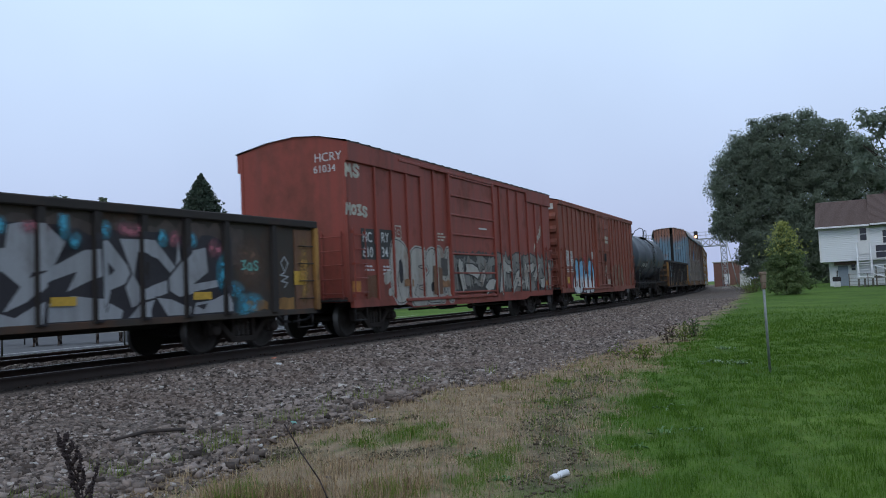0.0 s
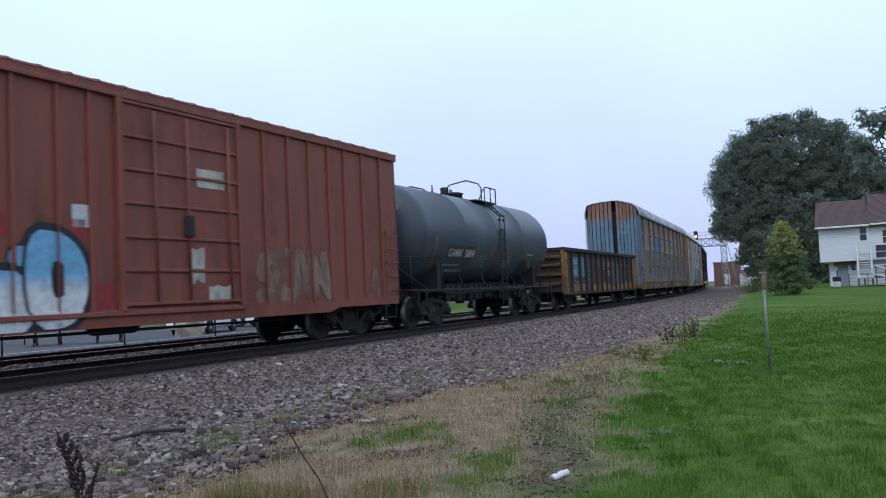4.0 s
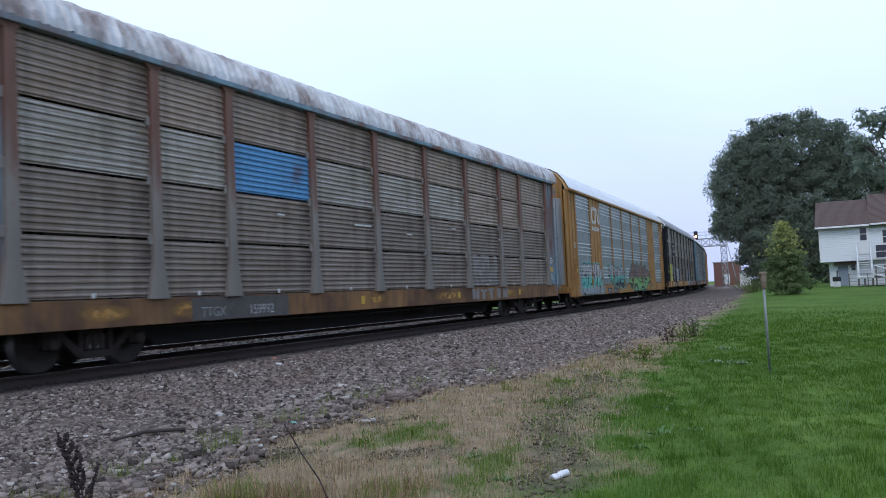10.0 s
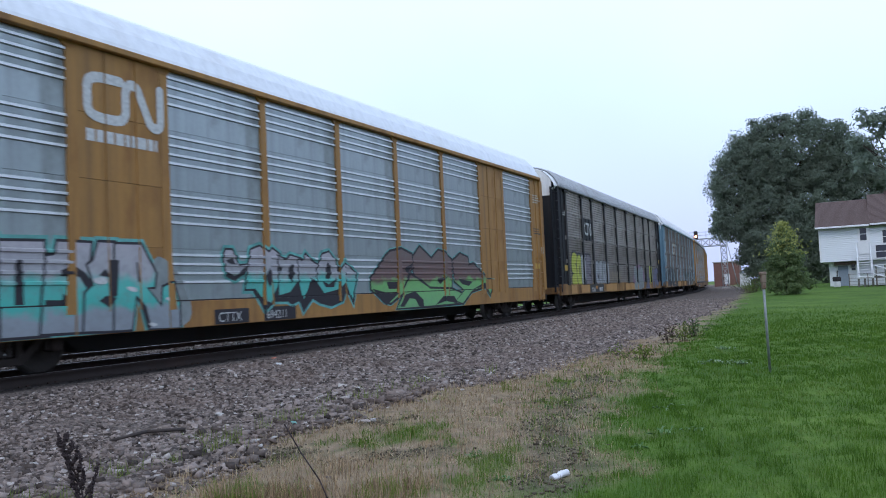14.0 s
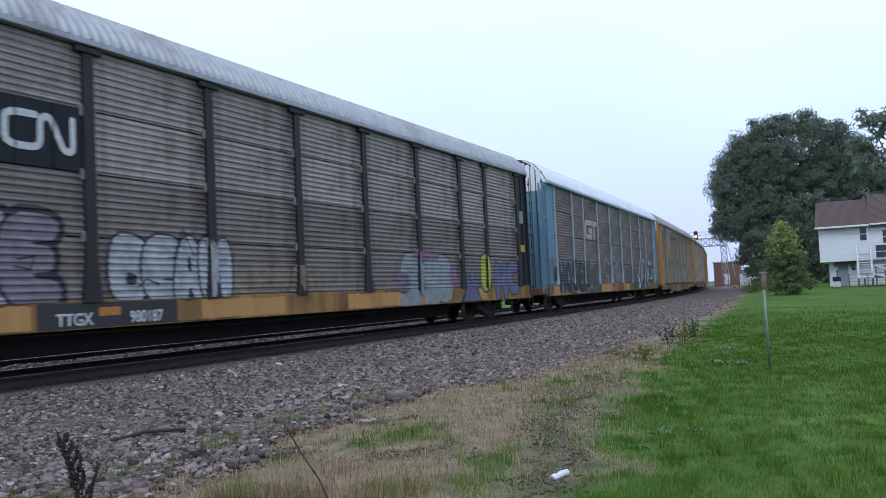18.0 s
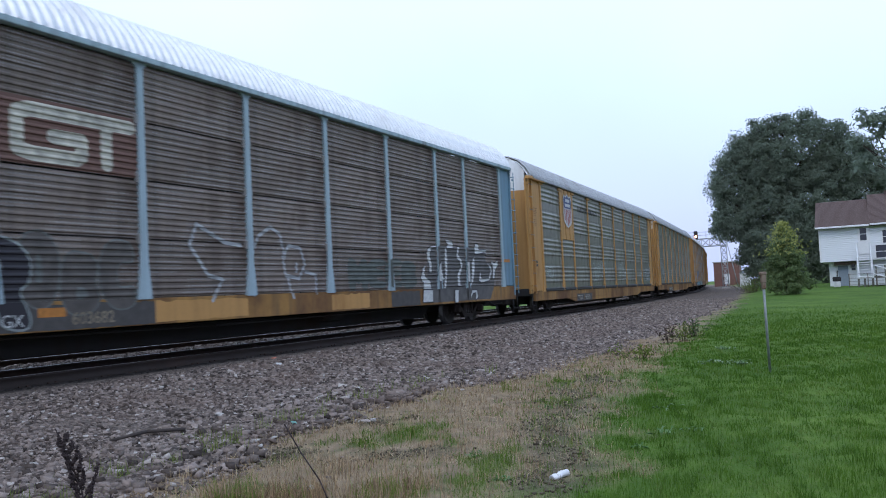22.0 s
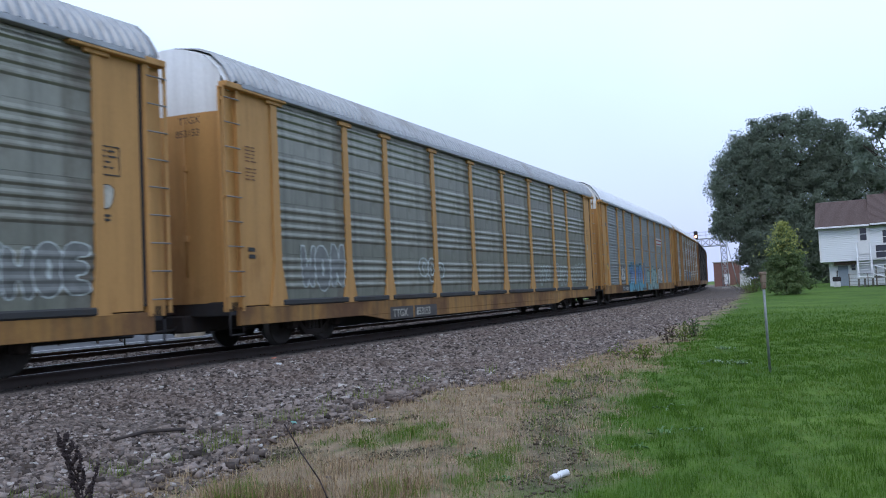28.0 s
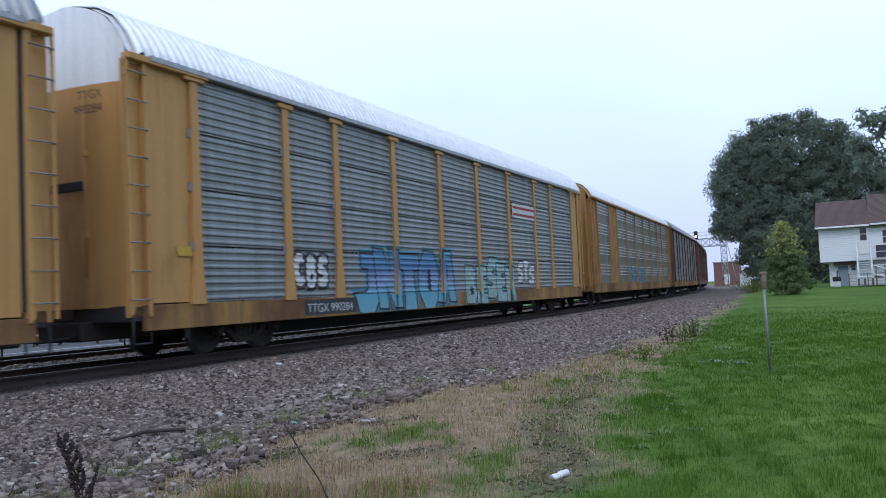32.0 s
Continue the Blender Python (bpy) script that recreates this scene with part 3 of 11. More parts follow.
def strokes(bm, lines, width, lift_by, count):
    """Broad strokes with round joints; every piece lies a hair above the one before."""
    for line in lines:
        pts = [Vector(p) for p in line]
        for i, p in enumerate(pts):
            ring = [bm.verts.new((p.x + width / 2 * math.cos(a), lift_by + count * 6e-5, p.y + width / 2 * math.sin(a))) for a in [math.pi * k / 5 for k in range(10)]]
            bm.faces.new(ring)
            count += 1
            if i:
                d = (p - pts[i - 1])
                if d.length > 1e-4:
                    n = Vector((-d.y, d.x)).normalized() * width / 2
                    q = pts[i - 1]
                    bm.faces.new([bm.verts.new((v.x, lift_by + count * 6e-5, v.y)) for v in (q - n, p - n, p + n, q + n)])
                    count += 1
    return count


def graffiti(car, x0, x1, z0, z1, letters, fill, line, side=FLAT, fat=0.26, rim=0.07, seed=1, lean=0.08, label="", inner=None, back=None, limits=(0.7, 5.2), xlim=(None, None)):
    """Spray-painted bubble shapes: an outline layer, a fill layer, thin inner lines."""
    rp = random.Random(seed)
    n, h = len(letters), z1 - z0
    cell = (x1 - x0) / n
    lines = []
    for i, ch in enumerate(letters):
        jx, jz, jh = rp.uniform(-.05, .05) * cell, rp.uniform(-.06, .06) * h, rp.uniform(.9, 1.06)
        tilt = rp.uniform(-lean, lean)
        for g in GLYPH[ch]:
            lines.append([(x0 + cell * (i + 0.1 + 0.8 * u) + jx + tilt * v * h, z0 + fat * h / 2 + jz + v * h * (1 - fat) * jh) for u, v in g])
    made = []
    if back:
        bm = bmesh.new()
        strokes(bm, lines, fat * h + rim * h * 5, 0.0, 0)
        trim(bm, *limits, *xlim)
        drape(bm, *side)
        made.append(tagged(part("graffiti_background", bm, back, car), kind="stuff"))
    bm = bmesh.new()
    strokes(bm, lines, fat * h + rim * h * 2, 0.004, 0)
    trim(bm, *limits, *xlim)
    drape(bm, *side)
    made.append(tagged(part("graffiti_outline", bm, line, car, label), kind="stuff"))
    if fill:
        bm = bmesh.new()
        strokes(bm, lines, fat * h, 0.014, 0)
        trim(bm, *limits, *xlim)
        drape(bm, *side)
        made.append(tagged(part("graffiti_fill", bm, fill, car, label), kind="stuff"))
    if inner:
        bm = bmesh.new()
        strokes(bm, [[(x + fat * h * 0.18, z - fat * h * 0.15) for x, z in l] for l in lines], rim * h * 0.45, 0.026, 0)
        trim(bm, *limits, *xlim)
        drape(bm, *side)
        made.append(tagged(part("graffiti_line", bm, inner, car), kind="stuff"))
    return made


# outlines of block letters, drawn in a square; HOLE: their dark counters
BLOCK, HOLE = {}, {}
BLOCK["S"] = [(0, .6), (.22, 1), (.98, .98), (1, .7), (.56, .72), (.5, .62), (1, .52), (.96, .08), (.72, 0), (0, .02), (.04, .3), (.5, .28), (.56, .38), (.08, .42)]
BLOCK["T"] = [(0, 1), (1, 1), (.98, .76), (.7, .74), (.74, 0), (.22, .02), (.28, .74), (.02, .78)]
BLOCK["E"] = [(.04, 1), (1, .98), (.98, .76), (.5, .74), (.5, .64), (.9, .62), (.88, .4), (.5, .4), (.5, .26), (1, .24), (.98, 0), (0, .02)]
BLOCK["K"] = [(.02, 1), (.42, 1), (.44, .68), (.66, 1), (1, .98), (.72, .55), (1, 0), (.6, .02), (.44, .34), (.42, 0), (0, 0)]
BLOCK["R"] = [(0, 1), (.7, .98), (1, .78), (.96, .5), (.76, .44), (1, 0), (.6, .02), (.46, .3), (.4, 0), (0, .02)]
BLOCK["A"] = [(.28, 1), (.76, 1), (1, 0), (.66, .02), (.6, .24), (.4, .24), (.32, 0), (0, .02)]
BLOCK["C"] = [(.3, 1), (.9, .98), (1, .68), (.55, .7), (.46, .55), (.48, .35), (.6, .3), (1, .34), (.94, .04), (.3, 0), (.02, .3), (0, .7)]
BLOCK["O"] = [(.3, 1), (.74, .98), (1, .7), (.98, .28), (.7, 0), (.28, .02), (0, .3), (.02, .74)]
BLOCK["D"] = [(0, 1), (.66, .98), (1, .7), (.98, .26), (.62, 0), (0, .02)]
BLOCK["M"] = [(0, 1), (.34, 1), (.5, .7), (.66, 1), (1, .98), (.98, 0), (.66, .02), (.64, .34), (.5, .16), (.36, .34), (.34, 0), (.02, .02)]
BLOCK["N"] = [(0, 1), (.38, .98), (.62, .56), (.64, 1), (1, .98), (.98, 0), (.64, .02), (.38, .44), (.36, 0), (.02, .02)]
BLOCK["B"] = [(0, 1), (.7, .98), (.94, .78), (.8, .54), (1, .28), (.74, 0), (0, .02)]
BLOCK["H"] = [(0, 1), (.36, .98), (.38, .62), (.64, .62), (.66, 1), (1, .98), (.98, .02), (.64, 0), (.62, .36), (.38, .36), (.36, 0), (.02, .02)]
BLOCK["I"] = [(.2, 1), (.8, .98), (.78, .02), (.22, 0)]
BLOCK["J"] = [(.3, 1), (1, .98), (.96, .3), (.66, 0), (.12, .04), (0, .34), (.4, .36), (.52, .4), (.54, .76), (.3, .78)]
BLOCK["Z"] = [(0, 1), (1, .98), (.96, .7), (.56, .32), (1, .3), (.98, 0), (0, .02), (.06, .3), (.46, .7), (.02, .72)]
BLOCK["W"] = [(0, 1), (.3, .98), (.36, .4), (.5, .7), (.64, .4), (.7, 1), (1, .98), (.86, 0), (.6, .02), (.5, .26), (.4, 0), (.14, .02)]
BLOCK["a"] = [(.1, .8), (.4, 1), (.8, .96), (.98, .7), (1, 0), (.6, .02), (.3, 0), (0, .12), (.04, .42), (.4, .56), (.3, .66)]
BLOCK["n"] = [(0, .96), (.3, .9), (.7, 1), (.98, .8), (1, .02), (.66, 0), (.6, .46), (.4, .46), (.36, 0), (.02, .04)]
BLOCK["i"] = [(.1, .62), (.84, .6), (.9, 0), (.16, .02)]
HOLE["R"] = [(.36, .78), (.6, .76), (.6, .62), (.38, .62)]
HOLE["A"] = [(.46, .74), (.54, .74), (.58, .46), (.42, .46)]
HOLE["O"] = [(.44, .7), (.58, .7), (.6, .32), (.42, .32)]
HOLE["D"] = [(.38, .72), (.6, .66), (.6, .34), (.38, .28)]
HOLE["a"] = [(.4, .36), (.6, .38), (.6, .2), (.4, .18)]
HOLE["B"] = [(.36, .46), (.66, .4), (.66, .26), (.36, .22)]


def rounded(pts, times):
    """Cuts the corners of a closed outline."""
    for _ in range(times):
        pts = [p for (xa, za), (xb, zb) in zip(pts, pts[1:] + pts[:1]) for p in ((xa * .75 + xb * .25, za * .75 + zb * .25), (xa * .25 + xb * .75, za * .25 + zb * .75))]
    return pts


def spread(text, x0, x1, z0, z1, seed, over=0.0, jump=0.05, lean=0.06):
    """Block letters side by side in a box: their outlines and their counters."""
    r = random.Random(seed)
    cell = (x1 - x0) / len(text)
    shapes, holes = [], []
    for k, ch in enumerate(text):
        a, w = x0 + cell * (k - over), cell * (1 + 2 * over)
        dz, dh, tilt = r.uniform(-jump, jump) * (z1 - z0), r.uniform(1 - jump, 1 + jump), r.uniform(-lean, lean)
        put = lambda pts: [(a + w * u + tilt * v * (z1 - z0), z0 + dz + v * dh * (z1 - z0)) for u, v in pts]
        shapes.append(put(BLOCK[ch]))
        if ch in HOLE:
            holes.append(put(HOLE[ch]))
    return shapes, holes


def post_strips(post_w, post_y):
    """The faces of a car's posts, to carry paint across them."""
    return [((lambda z: post_y + 0.006, ()), (x - HALF - post_w, x - HALF + post_w)) for x in POSTS]


def swollen(pts, by):
    """A closed outline moved outwards by a width."""
    area = sum(xa * zb - xb * za for (xa, za), (xb, zb) in zip(pts, pts[1:] + pts[:1]))
    sgn, out, n = (1 if area > 0 else -1), [], len(pts)
    for k in range(n):
        a, p, b = Vector(pts[k - 1]), Vector(pts[k]), Vector(pts[(k + 1) % n])
        d0, d1 = (p - a).normalized(), (b - p).normalized()
        n0, n1 = Vector((d0.y, -d0.x)), Vector((d1.y, -d1.x))
        m = n0 + n1
        m = m / max(0.6, m.length_squared / 2) if m.length > 1e-4 else n0
        out.append((p.x + m.x * by * sgn, p.y + m.y * by * sgn))
    return out


def piece(car, drawing, fill, line, side=FLAT, rim=0.05, soft=0, back=None, back_w=0.12, lines=(), line_w=0.03, limits=(0.46, 5.2), xlim=(None, None), strips=(), label="", puff=0.0):
    """Spray-painted letters: a spray edge, then letter by letter its dark outline and its fill, the counters, thin strokes on top."""
    shapes, holes = drawing
    shapes = [rounded(swollen(p, puff), soft) for p in shapes]
    holes = [rounded(p, soft) for p in holes]
    fills = fill if isinstance(fill, (list, tuple)) else [fill] * len(shapes)
    step = 0.0014
    over = 0.004 + len(shapes) * step
    for where, lim in [(side, xlim)] + [st for st in strips if any(min(p[0] for p in sh) < st[1][1] and max(p[0] for p in sh) > st[1][0] for sh in shapes)]:
        def put(name, mat, polys, text=""):
            bm = bmesh.new()
            for lift_by, p in polys:
                f = bm.faces.new([bm.verts.new((x, lift_by, z)) for x, z in p])
                f.normal_update()
                bmesh.ops.triangulate(bm, faces=[f])
            trim(bm, *limits, *lim)
            if not bm.faces:
                bm.free()
                return
            drape(bm, *where)
            tagged(part(name, bm, mat, car, text), kind="stuff")
        if back:
            put("graffiti_background", back, [(k * 1e-4, swollen(p, back_w)) for k, p in enumerate(shapes)])
        if line:
            put("graffiti_outline", line, [(0.003 + k * step, swollen(p, rim)) for k, p in enumerate(shapes)], label)
        for mat in dict.fromkeys(fills):
            put("graffiti_fill", mat, [(0.0037 + k * step, p) for k, p in enumerate(shapes) if fills[k] is mat], label)
        if holes and line:
            put("graffiti_counter", line, [(over, p) for p in holes])
        if lines:
            bm = bmesh.new()
            strokes(bm, lines, line_w, over + 0.001, 0)
            trim(bm, *limits, *lim)
            if bm.faces:
                drape(bm, *where)
                tagged(part("graffiti_line", bm, line or fills[0], car), kind="stuff")
            else:
                bm.free()


POSTS = [1.65, 4.5, 6.5, 9.35, 12.2, 15.05, 17.9, 20.75, 22.75, 25.7]
RACK = 27.15
HALF = RACK / 2
SIDE_Y = 1.47
RIB = 0.045


def rib_kinks(style):
    """(height share, depth) of one panel from its lower to its upper edge."""
    rib = RIB
    if style == "grouped":
        centres, w, rib = [0.44, 0.59, 0.745, 0.90], 0.034, 0.03
    elif style == "banded":
        centres, w, rib = [0.36, 0.53, 0.70, 0.87], 0.062, 0.021
    elif style == "fine":
        centres, w, rib = [(i + 0.5) / 7 for i in range(7)], 0.045, 0.028
    else:
        centres, w, rib = [(i + 0.5) / 9 for i in range(9)], 0.036, 0.022
    out = [(0.0, 0.0)]
    for c in centres:
        low, high = (0.6, 0.55) if style == "grouped" else (0.3, 0.2) if style == "banded" else (0.45, 0.05)
        out += [(c - w, 0.0), (c - w * low, rib), (c + w * high, rib), (c + w, 0.0)]
    return out + [(1.0, 0.0)]


def panel_mesh(width, height, style, material, name="panel"):
    """One steel side panel with rolled ribs along it."""
    bm = bmesh.new()
    k = rib_kinks(style)
    a = [bm.verts.new((0, -d, u * height)) for u, d in k]
    b = [bm.verts.new((width, -d, u * height)) for u, d in k]
    for i in range(len(a) - 1):
        f = bm.faces.new((a[i], b[i], b[i + 1], a[i + 1]))
        # crests of grouped ribs take the paler copy with the painted sky sheen
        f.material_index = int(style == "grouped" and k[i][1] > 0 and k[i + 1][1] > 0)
    for v0, v1 in ((a[0], b[0]), (a[-1], b[-1])):
        e0, e1 = bm.verts.new(v0.co + Vector((0, 0.04, 0))), bm.verts.new(v1.co + Vector((0, 0.04, 0)))
        bm.faces.new((v0, v1, e1, e0))
    me = finish(bm, name, material)
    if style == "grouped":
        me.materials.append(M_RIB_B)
    return me


ROOF = [(-1.56, 5.28), (-1.52, 5.40), (-1.36, 5.66), (-1.08, 5.92), (-0.70, 6.07), (-0.1, 6.17), (0.50, 6.10), (0.95, 6.00), (1.30, 5.82), (1.50, 5.50), (1.56, 5.28)]


ROOF_SQUARE = [(-1.56, 5.28), (-1.54, 5.46), (-1.40, 5.76), (-1.08, 5.96), (-0.70, 6.10), (0.0, 6.24), (0.70, 6.19), (1.12, 6.12), (1.40, 6.0), (1.50, 5.6), (1.52, 5.28)]


def crown(z, rise):
    """How far a roof that is higher in the middle lifts a point at height z."""
    return rise * min(1.0, max(0.0, (z - 5.28) / 0.86)) ** 2


def roof_mesh(material, pitch=0.21, depth=0.044, ends=0.5, torn=0.0, rise=0.0):
    bm = bmesh.new()
    xs, x, e = [], -HALF + ends, HALF - ends
    if pitch:
        while x < e - 0.01:
            xs += [(x, 0), (x + pitch * 0.3, 0), (x + pitch * 0.5, depth), (x + pitch * 0.8, depth)]
            x += pitch
    else:
        xs = [(x + (e - x) * i / 8, 0) for i in range(8)]
    xs.append((e, 0))
    rt = random.Random(8)
    rows = []
    for x, d in xs:
        d2 = d + rt.uniform(-1, 1) * torn
        rows.append([bm.verts.new((min(x, e), y * (1 + d2 / 1.6), z + d2 + crown(z, rise))) for y, z in (ROOF_SQUARE if torn else ROOF)])
    for p, q in zip(rows[:-1], rows[1:]):
        for i in range(len(ROOF) - 1):
            bm.faces.new((p[i], q[i], q[i + 1], p[i + 1]))
    return finish(bm, "roof", material)


def roof_top(y):
    ys, zs = [p[0] for p in ROOF], [p[1] for p in ROOF]
    return float(np.interp(y, ys, zs))


def autorack(label, q_front, body, panel, roof, sill, post, door=None, style="even", fluted=False, top_band=None, slit=0.02, special=None,
             panel_z=(1.12, 5.2), sill_z=(0.66, 1.12), belly=0.0, eave=None, roof_pitch=0.21, hood=True, bracket=False, short_ladder=False, torn=0.0, band_z=4.75, smooth_end=True, rise=0.0, post_w=0.06, post_y=1.54, far_gap=0.0, foot=0.09, kick=None):
    car = new_car("autorack_car", label, "autorack", q_front + HALF, 20.1)
    door = door or body
    z0, z1 = panel_z
    rows = 4
    ph = (z1 - z0) / rows
    kinks = rib_kinks(style)
    ku, kd = [k[0] for k in kinks], [k[1] for k in kinks]

    sill_top = max(z0, sill_z[1])

    def face(z):
        if z < sill_top:
            return 1.5
        u = ((z - z0) / ph) % 1.0
        return SIDE_Y + float(np.interp((u * ph - slit / 2) / (ph - slit), ku, kd))

    side = (face, [sill_top - 0.001, sill_top + 0.001] + [z0 + r * ph + slit / 2 + u * (ph - slit) for r in range(rows) for u in ku])
    # underframe: sills, deck, centre beam
    for sy in (-1, 1):
        bm = bmesh.new()
        a, b = min(sy * 1.40, sy * 1.50), max(sy * 1.40, sy * 1.50)
        chamfer_box(bm, -HALF + 0.35, HALF - 0.35, a, b, sill_z[0], sill_z[1], 0.008)
        if belly:
            pts = [(-8.4, sill_z[0]), (-7.2, sill_z[0] - belly), (7.2, sill_z[0] - belly), (8.4, sill_z[0])]
            f1 = [bm.verts.new((x, sy * 1.495, z)) for x, z in pts]
            f2 = [bm.verts.new((x, sy * 1.41, z)) for x, z in pts]
            bm.faces.new(f1)
            bm.faces.new(f2[::-1])
            for i in range(4):
                bm.faces.new((f1[i], f2[i], f2[(i + 1) % 4], f1[(i + 1) % 4]))
        part("side_sill", bm, sill, car)
    bm = bmesh.new()
    box(bm, -HALF + 0.2, HALF - 0.2, -1.38, 1.38, 0.88, 0.98)
    box(bm, -HALF + 0.3, HALF - 0.3, -0.3, 0.3, 0.55, 0.88)
    keel = [(-8.55, 0.6), (-8.1, 0.26), (8.1, 0.26), (8.55, 0.6)]
    k1 = [bm.verts.new((x, -0.42, z)) for x, z in keel]
    k2 = [bm.verts.new((x, 0.42, z)) for x, z in keel]
    bm.faces.new(k1)
    bm.faces.new(k2[::-1])
    for i in range(4):
        bm.faces.new((k1[i], k2[i], k2[(i + 1) % 4], k1[(i + 1) % 4]))
    for i in range(10):
        x = -11.7 + i * 2.6
        box(bm, x - 0.05, x + 0.05, -1.38, 1.38, 0.72, 0.88)
    part("underframe", bm, M_BLACK, car)
    bm = bmesh.new()
    tube(bm, (2.0, -0.75, 0.62), (2.9, -0.75, 0.62), 0.2, 14)
    part("air_tank", bm, M_BLACK, car)
    bm = bmesh.new()
    pipe(bm, [(-9.0, -1.1, 0.62), (-2.0, -1.1, 0.55), (6.0, -1.1, 0.6), (9.0, -1.1, 0.66)], 0.025, 6)
    part("brake_pipe", bm, M_BLACK, car)
    # blank end sections, corner plates and ladders
    for sx in (-1, 1):
        for sy in (-1, 1):
            x0, x1 = (-HALF, -HALF + POSTS[0]) if sx < 0 else (-HALF + POSTS[-1], HALF)
            bm = bmesh.new()
            cut = 0.0 if short_ladder else (0.56 if bracket and sx > 0 else 0.47)
            chamfer_box(bm, x0 + (cut if sx < 0 else 0), x1 - (cut if sx > 0 else 0), min(sy * 1.42, sy * 1.47), max(sy * 1.42, sy * 1.47), z0 + 0.02, 5.24, 0.008)
            xm = (x0 + x1) / 2 + 0.2 * -sx
            if not bracket and body is not M_BLUE:
                chamfer_box(bm, xm - 0.02, xm + 0.02, min(sy * 1.46, sy * 1.50), max(sy * 1.46, sy * 1.50), z0 + 0.05, 5.2, 0.008)
            part("end_panel", bm, body, car)
            bm = bmesh.new()
            xa, xb = (x0 + 0.02, x0 + 0.42) if sx < 0 else (x1 - 0.42, x1 - 0.02)
            py = 1.39 if bracket else 1.33
            chamfer_box(bm, xa, xb, min(sy * (py - 0.03), sy * (py + 0.03)), max(sy * (py - 0.03), sy * (py + 0.03)), 0.8, 5.2, 0.008)
            xm = x0 + 0.45 if sx < 0 else x1 - 0.45
            chamfer_box(bm, xm - 0.04, xm + 0.04, min(sy * 1.30, sy * 1.53), max(sy * 1.30, sy * 1.53), 0.8, 5.24, 0.01)
            part("corner_plate", bm, body, car)
        lh, lr = (1.75, 4) if short_ladder else (4.35, 11)
        lad = part("ladder", ladder_mesh(lh, 0.40, 9 if bracket else lr, body, stile=0.075 if bracket else 0.035, rung=M_CLIP if bracket else None), None, car)
        lad.matrix_basis = Matrix.Translation((sx * (HALF - (0.9 if short_ladder else 0.22)), -1.47 if short_ladder or bracket else -1.43, 0.5 if short_ladder else 0.85))
    for sy in (-1, 1):
        bm = bmesh.new()
        chamfer_box(bm, -HALF + 0.5, HALF - 0.5, min(sy * 1.44, sy * 1.61), max(sy * 1.44, sy * 1.61), 5.21, 5.315, 0.012)
        part("eave_rail", bm, eave or post, car)
    if bracket:
        for sx in (-1, 1):
            bm = bmesh.new()
            x0, x1 = sorted((sx * (HALF - 0.02), sx * (HALF - POSTS[0] - 0.35)))
            chamfer_box(bm, x0, x1, -1.60, -1.40, 5.16, 5.28, 0.015)
            part("eave_bracket", bm, post, car)
    pb = bmesh.new()
    for pts in ([(-post_w - 0.01, 1.75), (post_w + 0.01, 1.75), (post_w, 5.22), (-post_w, 5.22)], [(-post_w - foot, z0 - 0.02), (post_w + foot, z0 - 0.02), (post_w + 0.01, 1.75), (-post_w - 0.01, 1.75)], [(-post_w, 5.10), (post_w, 5.10), (post_w + 0.13, 5.24), (-post_w - 0.13, 5.24)]):
        lo = [pb.verts.new((x, -post_y - (0.004 if z < 1.76 and x * x > 0.02 else 0), z)) for x, z in pts]
        hi = [pb.verts.new((x, -1.46, z)) for x, z in pts]
        pb.faces.new(lo)
        for i in range(4):
            pb.faces.new((lo[i], hi[i], hi[(i + 1) % 4], lo[(i + 1) % 4]))
    if bracket or post is M_DARK_POST:
        chamfer_box(pb, -post_w - 0.17, post_w + 0.17, -post_y - 0.035, -1.47, 5.09, 5.19, 0.01)
    post_me = finish(pb, "post", post)
    for x in POSTS:
        part("post", post_me, None, car).matrix_basis = Matrix.Translation((x - HALF, 0, 0))
        part("post", post_me, None, car).matrix_basis = pose(x - HALF, 0, 0, 0, 0, 180)
    if kick:
        for xa, xb in zip(POSTS[:-1], POSTS[1:]):
            bm = bmesh.new()
            chamfer_box(bm, xa - HALF + post_w, xb - HALF - post_w, -1.535, -1.46, z0 - 0.02, z0 + 0.12, 0.03)
            part("kick_plate", bm, kick, car)
    meshes = {}
    rp = random.Random(int(q_front * 10) + 7)
    for i, (xa, xb) in enumerate(zip(POSTS[:-1], POSTS[1:])):
        w = round(xb - xa, 2)
        for r in range(rows):
            mt = (special(i, r) if special else None) or panel
            flat = mt is not panel and mt in (M_ORANGE, M_BLACKPAINT, M_YELLOW)
            key = (w, mt.name)
            if key not in meshes:
                meshes[key] = panel_mesh(w, ph - slit, style, mt)
            if flat:
                bm = bmesh.new()
                chamfer_box(bm, 0, w, -0.035, 0.01, 0.002 - slit / 2, ph - slit / 2 - 0.002, 0.004)
                for k in range(1, 3):
                    chamfer_box(bm, w * k / 3 - 0.012, w * k / 3 + 0.012, -0.055, -0.03, 0.0, ph - slit, 0.004)
                ob = part("panel", bm, mt, car)
            else:
                ob = part("panel", meshes[key], None, car)
            ob.matrix_basis = Matrix.Translation((xa - HALF, -SIDE_Y + rp.uniform(-0.001, 0.005), z0 + r * ph + slit / 2)) @ Matrix.Rotation(rp.uniform(-0.0012, 0.0012) if slit > 0.02 else 0, 4, "Y")
    for r in range(rows):
        bm = bmesh.new()
        box(bm, POSTS[0] - HALF, POSTS[-1] - HALF, 1.45, 1.48, z0 + r * ph + slit / 2 + (far_gap if r == 3 else 0), z0 + (r + 1) * ph - slit / 2)
        part("far_panel", bm, panel, car)
